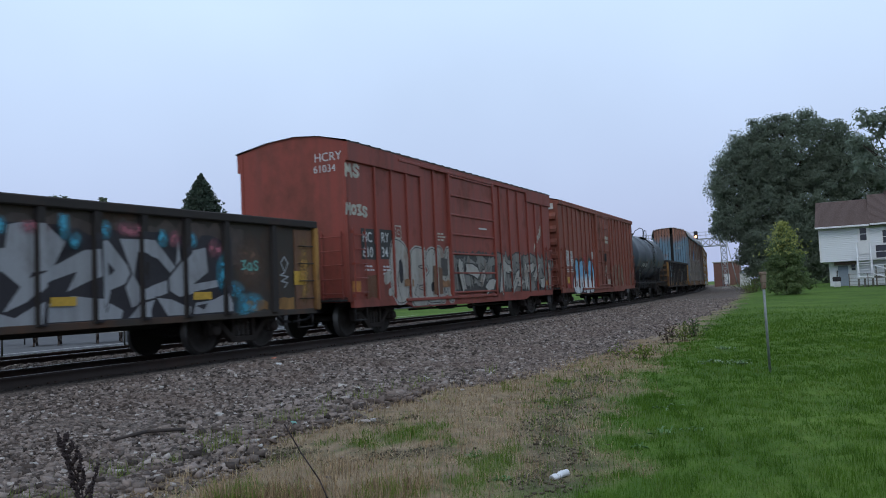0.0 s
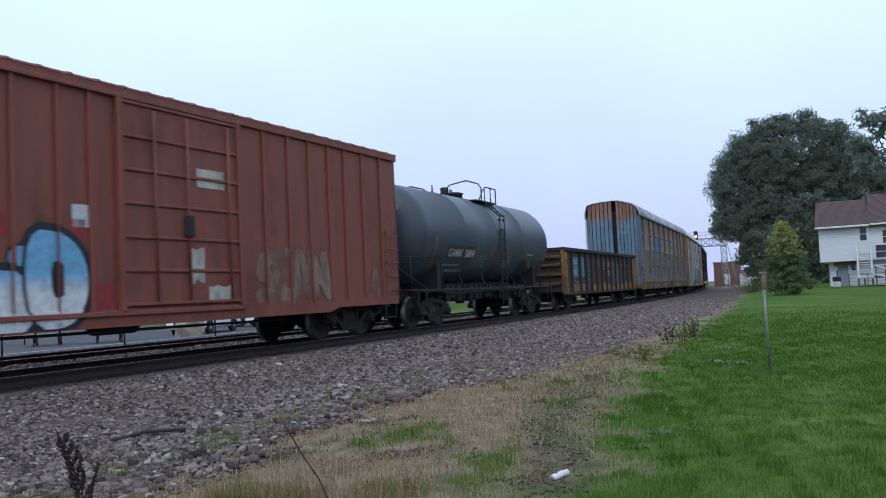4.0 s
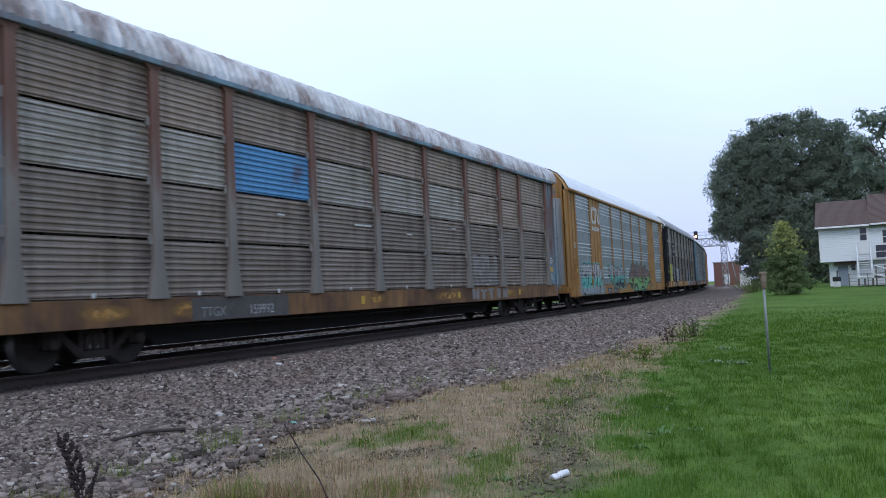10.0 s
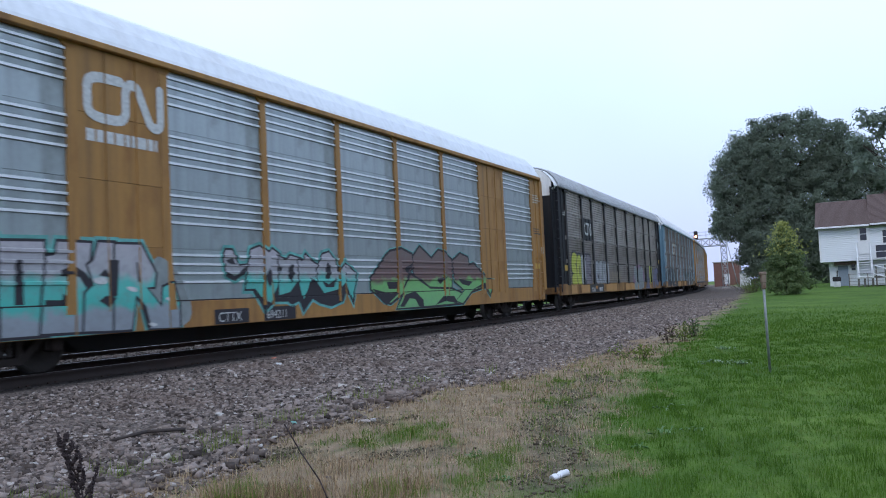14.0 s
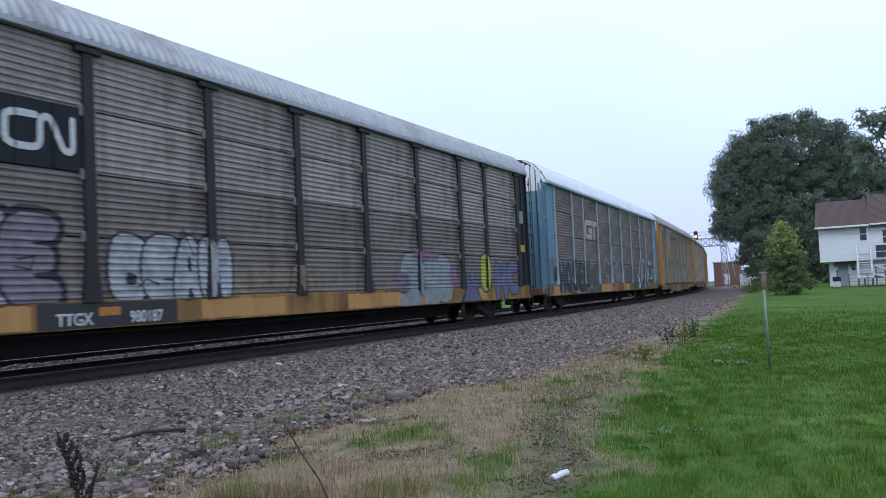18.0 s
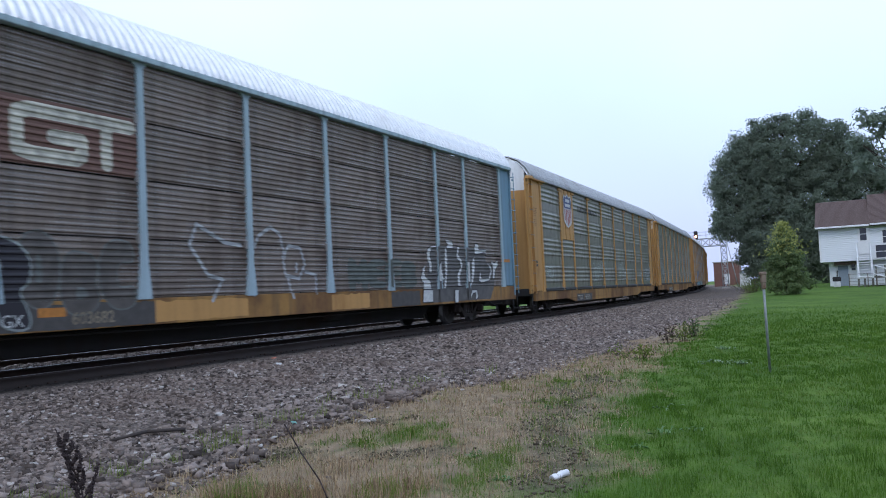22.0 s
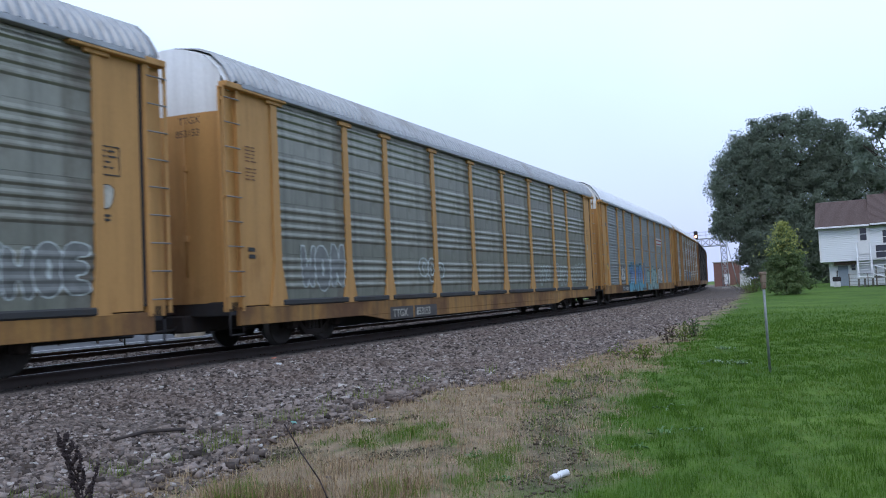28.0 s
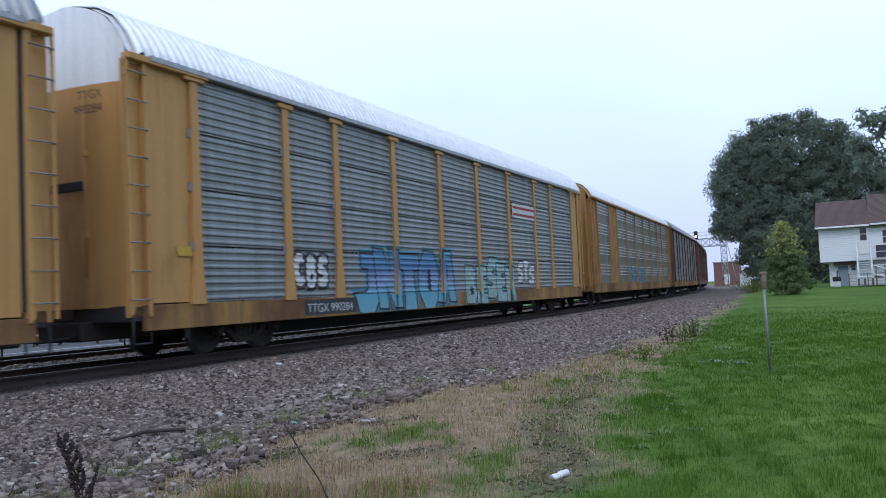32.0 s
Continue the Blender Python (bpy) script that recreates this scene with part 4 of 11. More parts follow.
    if slit > 0.02:
        # pale clips that hold the panels' corners to the posts
        bm = bmesh.new()
        chamfer_box(bm, -post_w - 0.065, post_w + 0.065, -SIDE_Y - 0.045, -SIDE_Y + 0.01, -0.09, 0.09, 0.012)
        clip_me = finish(bm, "panel_clip", M_CLIP)
        for x in POSTS:
            for r in range(1, rows):
                part("panel_clip", clip_me, None, car).matrix_basis = Matrix.Translation((x - HALF, 0, z0 + r * ph + rp.uniform(-0.03, 0.03)))
    part("roof", roof_mesh(roof, roof_pitch, ends=(0.2 if bracket else 0.5) if hood else 0.06, torn=torn, rise=rise), None, car)
    # end doors with their hoods
    for sx in (-1, 1):
        xe = HALF - 0.06
        ny = 14
        split = band_z if top_band else 4.75
        if fluted:
            bm = bmesh.new()
            # black backing sheet added behind the planks, painted as the inside's shade
            box(bm, min(sx * (xe - 0.45), sx * (xe - 0.40)), max(sx * (xe - 0.45), sx * (xe - 0.40)), -1.36, 1.36, 1.0, 5.6)
            dr = part("end_door", bm, M_BLACK, car, "black sheet that stands for the shade inside the car")
            rq = random.Random(5)
            for k in range(13):
                y0 = -1.40 + 2.80 * k / 13
                y1 = y0 + 0.215 - 0.038
                if 5 < k < 7:
                    continue
                bm = bmesh.new()
                top = (float(np.interp((y0 + y1) / 2, [p[0] for p in ROOF_SQUARE], [p[1] for p in ROOF_SQUARE])) + rq.uniform(-0.05, 0.06)) if torn else min(roof_top(y0 * 0.9), roof_top(y1 * 0.9)) - 0.03
                xa = xe - 0.06 + rq.uniform(-0.012, 0.012)
                box(bm, min(sx * xa, sx * (xa - 0.06)), max(sx * xa, sx * (xa - 0.06)), y0, y1, 0.98, top)
                bmesh.ops.bisect_plane(bm, geom=bm.verts[:] + bm.edges[:] + bm.faces[:], plane_co=(0, 0, split), plane_no=(0, 0, 1))
                for f in bm.faces:
                    f.material_index = 1 if f.calc_center_median().z > split else 0
                part("door_plank", finish(bm, "door_plank", [door, top_band or door]), None, dr)
        else:
            bm = bmesh.new()
            cols = []
            for k in range(ny + 1):
                y = -1.34 + 2.68 * k / ny
                bulge = 0.14 * (1 - (y / 1.34) ** 2) if smooth_end else 0.0
                top = roof_top(y * 1.06) - 0.04
                top += crown(top, rise)
                xx = sx * (xe - 0.12 + bulge)
                cols.append([bm.verts.new((xx, y, z)) for z in (0.98, split, max(top, split + 0.05))])
            for p, q in zip(cols[:-1], cols[1:]):
                for i in range(2):
                    bm.faces.new((p[i], q[i], q[i + 1], p[i + 1])).material_index = i
            part("end_door", finish(bm, "end_door", [door, top_band or door]), None, car)
        if hood:
            bm = bmesh.new()
            hp = [(-1.36, 5.08)] + ROOF + [(1.36, 5.08)]
            a = [bm.verts.new((sx * (xe - 0.06), y * 0.95, z - 0.05 + crown(z, rise))) for y, z in hp]
            b = [bm.verts.new((sx * (xe - (0.28 if bracket else 0.55)), y * 0.985, z - 0.02 + crown(z, rise))) for y, z in hp]
            for i in range(len(a) - 1):
                bm.faces.new((a[i], b[i], b[i + 1], a[i + 1]))
            part("end_hood", bm, top_band or door, car)
        bm = bmesh.new()
        for y in (-0.5, 0.62):
            tube(bm, (sx * (xe + 0.03), y, 1.5), (sx * (xe + 0.03), y, 4.6), 0.018, 6)
        for zz in (2.2, 3.6):
            chamfer_box(bm, min(sx * (xe - 0.1), sx * (xe + 0.05)), max(sx * (xe - 0.1), sx * (xe + 0.05)), -0.55, -0.45, zz, zz + 0.12, 0.01)
        part("lock_bar", bm, M_BLACK if not top_band else door, car)
        bm = bmesh.new()
        chamfer_box(bm, min(sx * (HALF - 0.1), sx * (HALF - 0.42)), max(sx * (HALF - 0.1), sx * (HALF - 0.42)), -1.42, 1.42, 0.72, 1.0, 0.02)
        part("end_sill", bm, M_BLACK if bracket else sill, car)
        if bracket:
            # black centre sill and draught gear under the platform, and a black strip painting the end gap's shade
            bm = bmesh.new()
            chamfer_box(bm, min(sx * (HALF - 2.2), sx * (HALF + 0.12)), max(sx * (HALF - 2.2), sx * (HALF + 0.12)), -0.5, 0.5, 0.42, 0.76, 0.03)
            part("draught_sill", bm, M_BLACK, car)
            bm = bmesh.new()
            xs = sorted((sx * (HALF - 0.57), sx * (HALF - 0.485)))
            chamfer_box(bm, xs[0], xs[1], -1.478, -1.40, z0 + 0.1, 5.14, 0.01)
            if sx > 0:
                part("door_seal", bm, M_BLACK, car)
            else:
                bm.free()
        coupler(car, sx * (HALF - 0.3), sx, 28.65 / 2 - HALF + 0.3)
        bm = bmesh.new()
        pipe(bm, [(sx * (HALF - 0.5), -1.45, 0.75), (sx * (HALF - 0.5), -1.45, 0.35), (sx * (HALF - 0.1), -1.45, 0.35), (sx * (HALF - 0.1), -1.45, 0.75)], 0.02, 6)
        part("stirrup_step", bm, M_BLACK, car)
    return car, side


def widen(car, share=1.19):
    """The far half of the body reaches a little further from the viewer's side than the near one."""
    done = set()
    for ob in car.children_recursive:
        if ob.type != "MESH" or ob.name.split(".")[0] in ("bogie", "side_frame", "spring", "wheelset", "coupler", "air_hose", "ladder"):
            continue
        if ob.data.name in done or ob.matrix_basis.translation.length > 0.001:
            continue
        done.add(ob.data.name)
        n = len(ob.data.vertices)
        co = np.empty(n * 3, np.float32)
        ob.data.vertices.foreach_get("co", co)
        y = co[1::3]
        co[1::3] = np.where(y > 0, y * share, y)
        ob.data.vertices.foreach_set("co", co)

# ---- paints of the train ----
M_CLIP = weathered("dull_pale_clip_steel", (0.24, 0.225, 0.21), (0.12, 0.08, 0.06), 0.4, 0.3, 0.6, 0.1)
M_PAN_A = weathered("dusty_galvanised_panel", (0.32, 0.245, 0.192), (0.13, 0.09, 0.068), 0.3, 0.45, 0.6, 0.2, 0.6, vary=0.45, dots=0.35)
M_PAN_A3 = weathered("dark_dusty_galvanised_panel", (0.225, 0.178, 0.143), (0.09, 0.066, 0.052), 0.3, 0.5, 0.65, 0.15, 0.6, vary=0.4, dots=0.25)
M_PAN_A2 = weathered("pale_galvanised_panel", (0.31, 0.275, 0.228), (0.2, 0.155, 0.12), 0.3, 0.45, 0.55, 0.3, 0.6, vary=0.25, dots=0.75)
M_PAN_B = weathered("dull_galvanised_panel", (0.36, 0.40, 0.40), (0.24, 0.25, 0.24), 0.3, 0.25, 0.38, 0.7, 0.6, vary=0.15)
# paler copy for rib crests: the sky's sheen is put into the colour
M_RIB_B = weathered("sky_lit_rib", (0.74, 0.76, 0.77), (0.45, 0.45, 0.44), 0.12, 0.1, 0.35, 0.3, 0.6)
M_PAN_C = weathered("brown_dusty_panel", (0.33, 0.29, 0.25), (0.09, 0.07, 0.058), 0.3, 0.45, 0.6, 0.15, 0.6, vary=0.4, dots=0.4)
M_PAN_C2 = weathered("dark_dusty_lower_panel", (0.205, 0.172, 0.143), (0.075, 0.058, 0.047), 0.3, 0.45, 0.6, 0.1, 0.6, vary=0.35, dots=0.25)
M_PAN_D = weathered("dark_brown_dusty_panel", (0.21, 0.165, 0.138), (0.10, 0.07, 0.055), 0.3, 0.45, 0.6, 0.15, 0.6, vary=0.4, dots=0.35)
M_PAN_F = weathered("grey_green_panel", (0.265, 0.262, 0.212), (0.17, 0.148, 0.118), 0.3, 0.45, 0.36, 0.6, 0.6, vary=0.2)
M_PAN_G = weathered("light_grey_panel", (0.25, 0.265, 0.258), (0.22, 0.21, 0.19), 0.2, 0.35, 0.45, 0.3, 0.6, vary=0.3, dots=0.3)
M_BLUE = weathered("light_blue_paint", (0.16, 0.27, 0.345), (0.12, 0.07, 0.05), 0.28, 0.4, 0.55, run=0.3)
M_BLUE_POST = weathered("chalky_pale_blue_paint", (0.35, 0.44, 0.48), (0.12, 0.08, 0.06), 0.2, 0.4, 0.7, run=0.3)
M_BLUE_PANEL = weathered("blue_painted_panel", (0.09, 0.25, 0.45), amount=0.15, streaks=0.25)
M_ORANGE = weathered("ochre_orange_paint", (0.36, 0.185, 0.055), (0.19, 0.09, 0.04), 0.35, 0.4, 0.55, run=0.35)
M_YELLOW = weathered("golden_yellow_paint", (0.48, 0.258, 0.088), (0.25, 0.115, 0.04), 0.2, 0.3, 0.55, run=0.35, dirt=(0.17, 0.09, 0.04))
M_YELLOW_SILL = weathered("dirty_yellow_sill", (0.35, 0.185, 0.055), (0.12, 0.06, 0.033), 0.52, 0.65, 0.65, 0, 0.5)
M_BLACKPAINT = weathered("worn_black_paint", (0.012, 0.013, 0.017), (0.045, 0.032, 0.026), 0.2, 0.25, 0.6)
M_GREY_POST = weathered("rusty_grey_post", (0.30, 0.27, 0.245), (0.17, 0.075, 0.045), 0.5, 0.4, 0.65)
M_DARK_POST = weathered("dark_post_paint", (0.028, 0.026, 0.027), amount=0.25, streaks=0.3)
M_ROOF = weathered("pale_galvanised_roof", (0.70, 0.71, 0.73), (0.55, 0.52, 0.5), 0.25, 0.15, 0.45, 0.3, 0.4)
M_ROOF_STAIN = weathered("stained_galvanised_roof", (0.56, 0.56, 0.58), (0.24, 0.19, 0.18), 0.5, 0.4, 0.55, 0.3, 1.2)
M_ROOF_GREY = weathered("grey_galvanised_roof", (0.36, 0.37, 0.385), (0.24, 0.215, 0.19), 0.3, 0.25, 0.5, 0.4, 0.4)
M_WHITE = weathered("white_paint", (0.76, 0.76, 0.76), (0.45, 0.38, 0.32), 0.15, 0.2, 0.5)
P_MARK = plain("dull_orange_mark_paint", (0.27, 0.115, 0.03), 0.65, 0, 12, 0.5)
M_RUST_SILL = weathered("rusty_ochre_sill", (0.24, 0.125, 0.05), (0.075, 0.042, 0.03), 0.6, 0.65, 0.75, 0, 0.6)
M_KICK = weathered("dark_grey_kick_plate", (0.042, 0.042, 0.042), (0.06, 0.045, 0.035), 0.3, 0.3, 0.6)
M_LEAFDOOR = weathered("pale_grey_door_paint", (0.42, 0.43, 0.44), (0.25, 0.22, 0.19), 0.3, 0.45, 0.5, run=0.3)
M_BROWN = weathered("brown_rust_paint", (0.17, 0.085, 0.05), amount=0.4, streaks=0.4)
M_RED = weathered("oxide_red_boxcar_paint", (0.25, 0.056, 0.04), (0.13, 0.048, 0.035), 0.3, 0.35, 0.55, gloss=0.3)
M_RED_DARK = weathered("brownish_red_boxcar_paint", (0.24, 0.072, 0.048), (0.13, 0.05, 0.034), 0.3, 0.4, 0.6, gloss=0.3)
M_GON = weathered("dark_brown_gondola_paint", (0.05, 0.041, 0.034), (0.10, 0.05, 0.03), 0.35, 0.4, 0.75)
M_GON_RIM = weathered("black_brown_gondola_rim", (0.035, 0.03, 0.028), (0.07, 0.04, 0.03), 0.3, 0.2, 0.8)
M_GON_YEL = weathered("worn_yellow_gondola_paint", (0.38, 0.2, 0.058), (0.10, 0.05, 0.03), 0.55, 0.5, 0.75, 0, 1.1)
M_GON_END = weathered("rusty_brown_end_ribs", (0.15, 0.085, 0.045), (0.07, 0.042, 0.03), 0.5, 0.5, 0.8, 0, 1.1)
M_TANK = weathered("matt_black_tank_paint", (0.05, 0.062, 0.078), (0.062, 0.062, 0.064), 0.2, 0.2, 0.42, gloss=0.5)
P_WHITE = plain("white_stencil_paint", (0.62, 0.62, 0.60), 0.6, 0, 18, 0.35)
P_DARK = plain("dark_stencil_paint", (0.03, 0.028, 0.027), 0.6, 0, 18, 0.3)
P_YELLOW = plain("yellow_label_paint", (0.55, 0.33, 0.035), 0.5, 0, 18, 0.3)
P_ORANGE = plain("orange_patch_paint", (0.50, 0.19, 0.03), 0.6, 0, 12, 0.4)
P_SILVER = weathered("silver_spray_paint", (0.31, 0.315, 0.33), (0.2, 0.19, 0.19), 0.3, 0.35, 0.5, 0.1, 1.5)
P_BLACK = plain("black_spray_paint", (0.018, 0.014, 0.02), 0.6, 0, 15, 0.3)
P_CYAN = plain("cyan_spray_paint", (0.06, 0.36, 0.50), 0.6, 0, 6, 0.5)
P_RED = plain("red_spray_paint", (0.33, 0.03, 0.03), 0.6, 0, 6, 0.4)
P_TEAL = plain("teal_spray_paint", (0.16, 0.47, 0.42), 0.6, 0, 5, 0.5)
P_LIME = plain("lime_yellow_spray_paint", (0.50, 0.52, 0.05), 0.6, 0, 8, 0.35)
P_PALE = plain("pale_grey_spray_paint", (0.40, 0.405, 0.41), 0.6, 0, 5, 0.45)
P_SMOKE = plain("dim_grey_spray_paint", (0.13, 0.135, 0.125), 0.65, 0, 4, 0.4)
P_TAN = plain("dim_tan_spray_paint", (0.24, 0.19, 0.13), 0.65, 0, 4, 0.45)
P_FADE = plain("faded_grey_spray_paint", (0.27, 0.30, 0.29), 0.65, 0, 4, 0.4)
P_DIMG = plain("dim_dust_grey_spray_paint", (0.085, 0.08, 0.075), 0.7, 0, 4, 0.5)
P_CREAM = plain("cream_spray_paint", (0.55, 0.51, 0.42), 0.6, 0, 5, 0.5)
P_BLUESP = plain("blue_spray_paint", (0.08, 0.25, 0.45), 0.6, 0, 5, 0.5)


def fade(name, low, high, z0, z1):
    """Spray paint that passes from one colour to another with the height."""
    m, nt, b = shader(name, 0.6)
    tc = nt.nodes.new("ShaderNodeTexCoord")
    sx = nt.nodes.new("ShaderNodeSeparateXYZ")
    nt.links.new(tc.outputs["Object"], sx.inputs[0])
    f = ranged(nt, sx.outputs["Z"], z0, z1)
    col = blend(nt, f, low, high)
    col = blend(nt, ranged(nt, noise_node(nt, 7, 5), 0.4, 0.7, 0, 0.4), col, (0.12, 0.10, 0.09))
    nt.links.new(col, b.inputs["Base Color"])
    return m


def mist(name, color):
    """Thin spray paint: specks that let the ground show through."""
    m, nt, b = shader(name, 0.65)
    b.inputs["Base Color"].default_value = (*color, 1)
    tr = nt.nodes.new("ShaderNodeBsdfTransparent")
    mx = nt.nodes.new("ShaderNodeMixShader")
    tc = nt.nodes.new("ShaderNodeTexCoord")
    vm = nt.nodes.new("ShaderNodeVectorMath")
    vm.operation = "DISTANCE"
    nt.links.new(tc.outputs["Generated"], vm.inputs[0])
    vm.inputs[1].default_value = (0.5, 0.5, 0.5)
    sb = nt.nodes.new("ShaderNodeMath")
    sb.operation = "MULTIPLY"
    nt.links.new(ranged(nt, vm.outputs["Value"], 0.16, 0.48, 1.0, 0.0), sb.inputs[0])
    nt.links.new(ranged(nt, noise_node(nt, 5.0, 8, rough=0.72), 0.36, 0.6), sb.inputs[1])
    nt.links.new(sb.outputs[0], mx.inputs[0])
    nt.links.new(tr.outputs[0], mx.inputs[1])
    nt.links.new(b.outputs[0], mx.inputs[2])
    nt.links.new(mx.outputs[0], nt.nodes["Material Output"].inputs["Surface"])
    return m


P_MIST = mist("thin_cyan_spray", (0.07, 0.38, 0.52))
P_MIST_OCHRE = mist("flaking_ochre_paint", (0.40, 0.21, 0.05))
P_MIST_PINK = mist("thin_pink_spray", (0.36, 0.12, 0.15))
P_MIST_PINK2 = plain("dull_magenta_spray_paint", (0.25, 0.12, 0.21), 0.65, 0, 5, 0.45)
P_VIOLET2 = plain("dull_violet_spray_paint", (0.14, 0.14, 0.235), 0.6, 0, 6, 0.45)
P_PAN_DIRT = plain("brown_dust_paint", (0.10, 0.085, 0.074), 0.7, 0, 5, 0.4)
P_DIMGREEN = plain("dim_green_grey_spray_paint", (0.105, 0.115, 0.10), 0.7, 0, 5, 0.4)
P_AQUA = plain("pale_aqua_spray_paint", (0.33, 0.47, 0.45), 0.6, 0, 6, 0.45)
P_CYANDARK = plain("dull_cyan_spray_paint", (0.07, 0.25, 0.32), 0.6, 0, 5, 0.5)
P_BONE = weathered("bone_white_spray_paint", (0.38, 0.36, 0.32), (0.24, 0.17, 0.13), 0.35, 0.4, 0.65, 0, 1.6)
P_BONERUST = plain("orange_rust_stain", (0.30, 0.15, 0.07), 0.8, 0, 6, 0.5)
P_ASHY = plain("ashy_grey_spray_paint", (0.23, 0.21, 0.195), 0.7, 0, 5, 0.5)
P_PAN_GHOST = plain("washed_grey_spray_paint", (0.19, 0.195, 0.18), 0.6, 0, 5, 0.4)
P_GHOST_TAN = weathered("faded_tan_spray_paint", (0.27, 0.19, 0.14), (0.16, 0.07, 0.05), 0.6, 0.5, 0.7, 0, 2.5)
P_MIST_PALE = mist("thin_pale_grey_spray", (0.42, 0.42, 0.41))
def bands(name, stops, z0, z1):
    """Spray paint in soft bands of colour, from the lowest to the highest."""
    m, nt, b = shader(name, 0.55)
    tc = nt.nodes.new("ShaderNodeTexCoord")
    sx = nt.nodes.new("ShaderNodeSeparateXYZ")
    nt.links.new(tc.outputs["Object"], sx.inputs[0])
    add = nt.nodes.new("ShaderNodeMath")
    nt.links.new(sx.outputs["Z"], add.inputs[0])
    nt.links.new(ranged(nt, noise_node(nt, 2.5, 5), 0.3, 0.7, -0.12, 0.12), add.inputs[1])
    rp = nt.nodes.new("ShaderNodeValToRGB")
    e = rp.color_ramp.elements
    while len(e) < len(stops):
        e.new(0.5)
    for k, (u, c) in enumerate(stops):
        e[k].position, e[k].color = u, (*c, 1)
    nt.links.new(ranged(nt, add.outputs[0], z0, z1), rp.inputs["Fac"])
    col = blend(nt, ranged(nt, noise_node(nt, 9, 6), 0.45, 0.72, 0, 0.35), rp.outputs["Color"], (0.16, 0.15, 0.15))
    nt.links.new(col, b.inputs["Base Color"])
    return m


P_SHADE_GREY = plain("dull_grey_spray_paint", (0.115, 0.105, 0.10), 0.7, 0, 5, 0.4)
P_STEK = bands("silver_and_teal_spray_paint", ((0.0, (0.23, 0.25, 0.27)), (0.26, (0.25, 0.28, 0.30)), (0.34, (0.06, 0.40, 0.33)), (0.55, (0.10, 0.45, 0.38)), (0.66, (0.36, 0.36, 0.37)), (1.0, (0.40, 0.37, 0.39))), 0.45, 2.1)
P_LEAFY = bands("green_and_maroon_spray_paint", ((0.0, (0.16, 0.38, 0.16)), (0.5, (0.17, 0.42, 0.12)), (0.6, (0.16, 0.085, 0.075)), (1.0, (0.15, 0.10, 0.09))), 0.5, 2.1)
P_OCEAN = bands("deep_blue_to_cyan_spray_paint", ((0.0, (0.15, 0.36, 0.42)), (0.3, (0.10, 0.33, 0.44)), (0.45, (0.20, 0.27, 0.42)), (0.7, (0.05, 0.14, 0.30)), (1.0, (0.06, 0.22, 0.36))), 0.56, 2.2)
P_ANI = fade("white_to_sky_blue_spray_paint", (0.66, 0.68, 0.68), (0.16, 0.42, 0.62), 1.25, 1.55)


def shape(car, outline, material, side=FLAT, lift_by=0.002, name="emblem"):
    bm = bmesh.new()
    f = bm.faces.new([bm.verts.new((x, lift_by, z)) for x, z in outline])
    f.normal_update()
    bmesh.ops.triangulate(bm, faces=[f])
    drape(bm, *side)
    return part(name, bm, material, car)


def noodle(car, x0, x1, z0, z1, material, side, width, lines, lift_by=0.004, label=""):
    """An emblem of one broad line, drawn in the box given."""
    bm = bmesh.new()
    strokes(bm, [[(x0 + u * (x1 - x0), z0 + v * (z1 - z0)) for u, v in l] for l in lines], width, lift_by, 0)
    drape(bm, *side)
    return part("emblem", bm, material, car, label)


def bubble_tag(car, x0, x1, z0, z1, n, material, side, seed, width=0.05):
    """A throw-up in thin outline: a row of arches, a wavy foot, loops inside."""
    r = random.Random(seed)
    lines, w = [], (x1 - x0) / n
    for k in range(n):
        cx, rx = x0 + (k + 0.5) * w, w * r.uniform(0.42, 0.8)
        top, foot = z1 - r.uniform(0, 0.3) * (z1 - z0), z0 + r.uniform(0, 0.35) * (z1 - z0)
        mid = (top + foot) / 2
        lines.append([(cx + rx * math.cos(a), mid + (top - mid) * math.sin(a)) for a in [math.pi * (1.15 - 1.3 * i / 10) for i in range(11)]])
        lines.append([(cx + rx * 0.9 * math.cos(a), mid + (foot - mid) * math.sin(a)) for a in [math.pi * (1.0 - i / 8) for i in range(9)]])
        s = r.uniform(0.25, 0.4)
        lines.append([(cx + rx * s * math.cos(a), mid + (top - mid) * 0.5 * math.sin(a) + r.uniform(-0.02, 0.02)) for a in [2 * math.pi * i / 9 for i in range(r.choice((6, 8, 10)))]])
    bm = bmesh.new()
    strokes(bm, lines, width, 0.003, 0)
    drape(bm, *side)
    tagged(part("graffiti_line", bm, material, car), kind="stuff")


P_TAG = plain("thin_pale_green_spray_line", (0.50, 0.54, 0.50), 0.6, 0, 9, 0.45)
LOOP = [[(.44, .97), (.2, .97), (.11, .94), (.05, .86), (.03, .74), (.03, .26), (.05, .14), (.11, .06), (.2, .03), (.36, .03), (.44, .06), (.48, .14), (.50, .26), (.50, .74), (.52, .88), (.56, .96), (.61, .97), (.66, .9), (.82, .12), (.87, .04), (.92, .03), (.96, .1), (.97, .2), (.97, 1.0)]]
HOOK = [[(.55, .95), (.14, .95), (.05, .85), (.05, .12), (.16, .04), (.5, .04), (.55, .14), (.55, .45), (.32, .45)], [(.5, .95), (.98, .95)], [(.76, .95), (.76, .02)]]


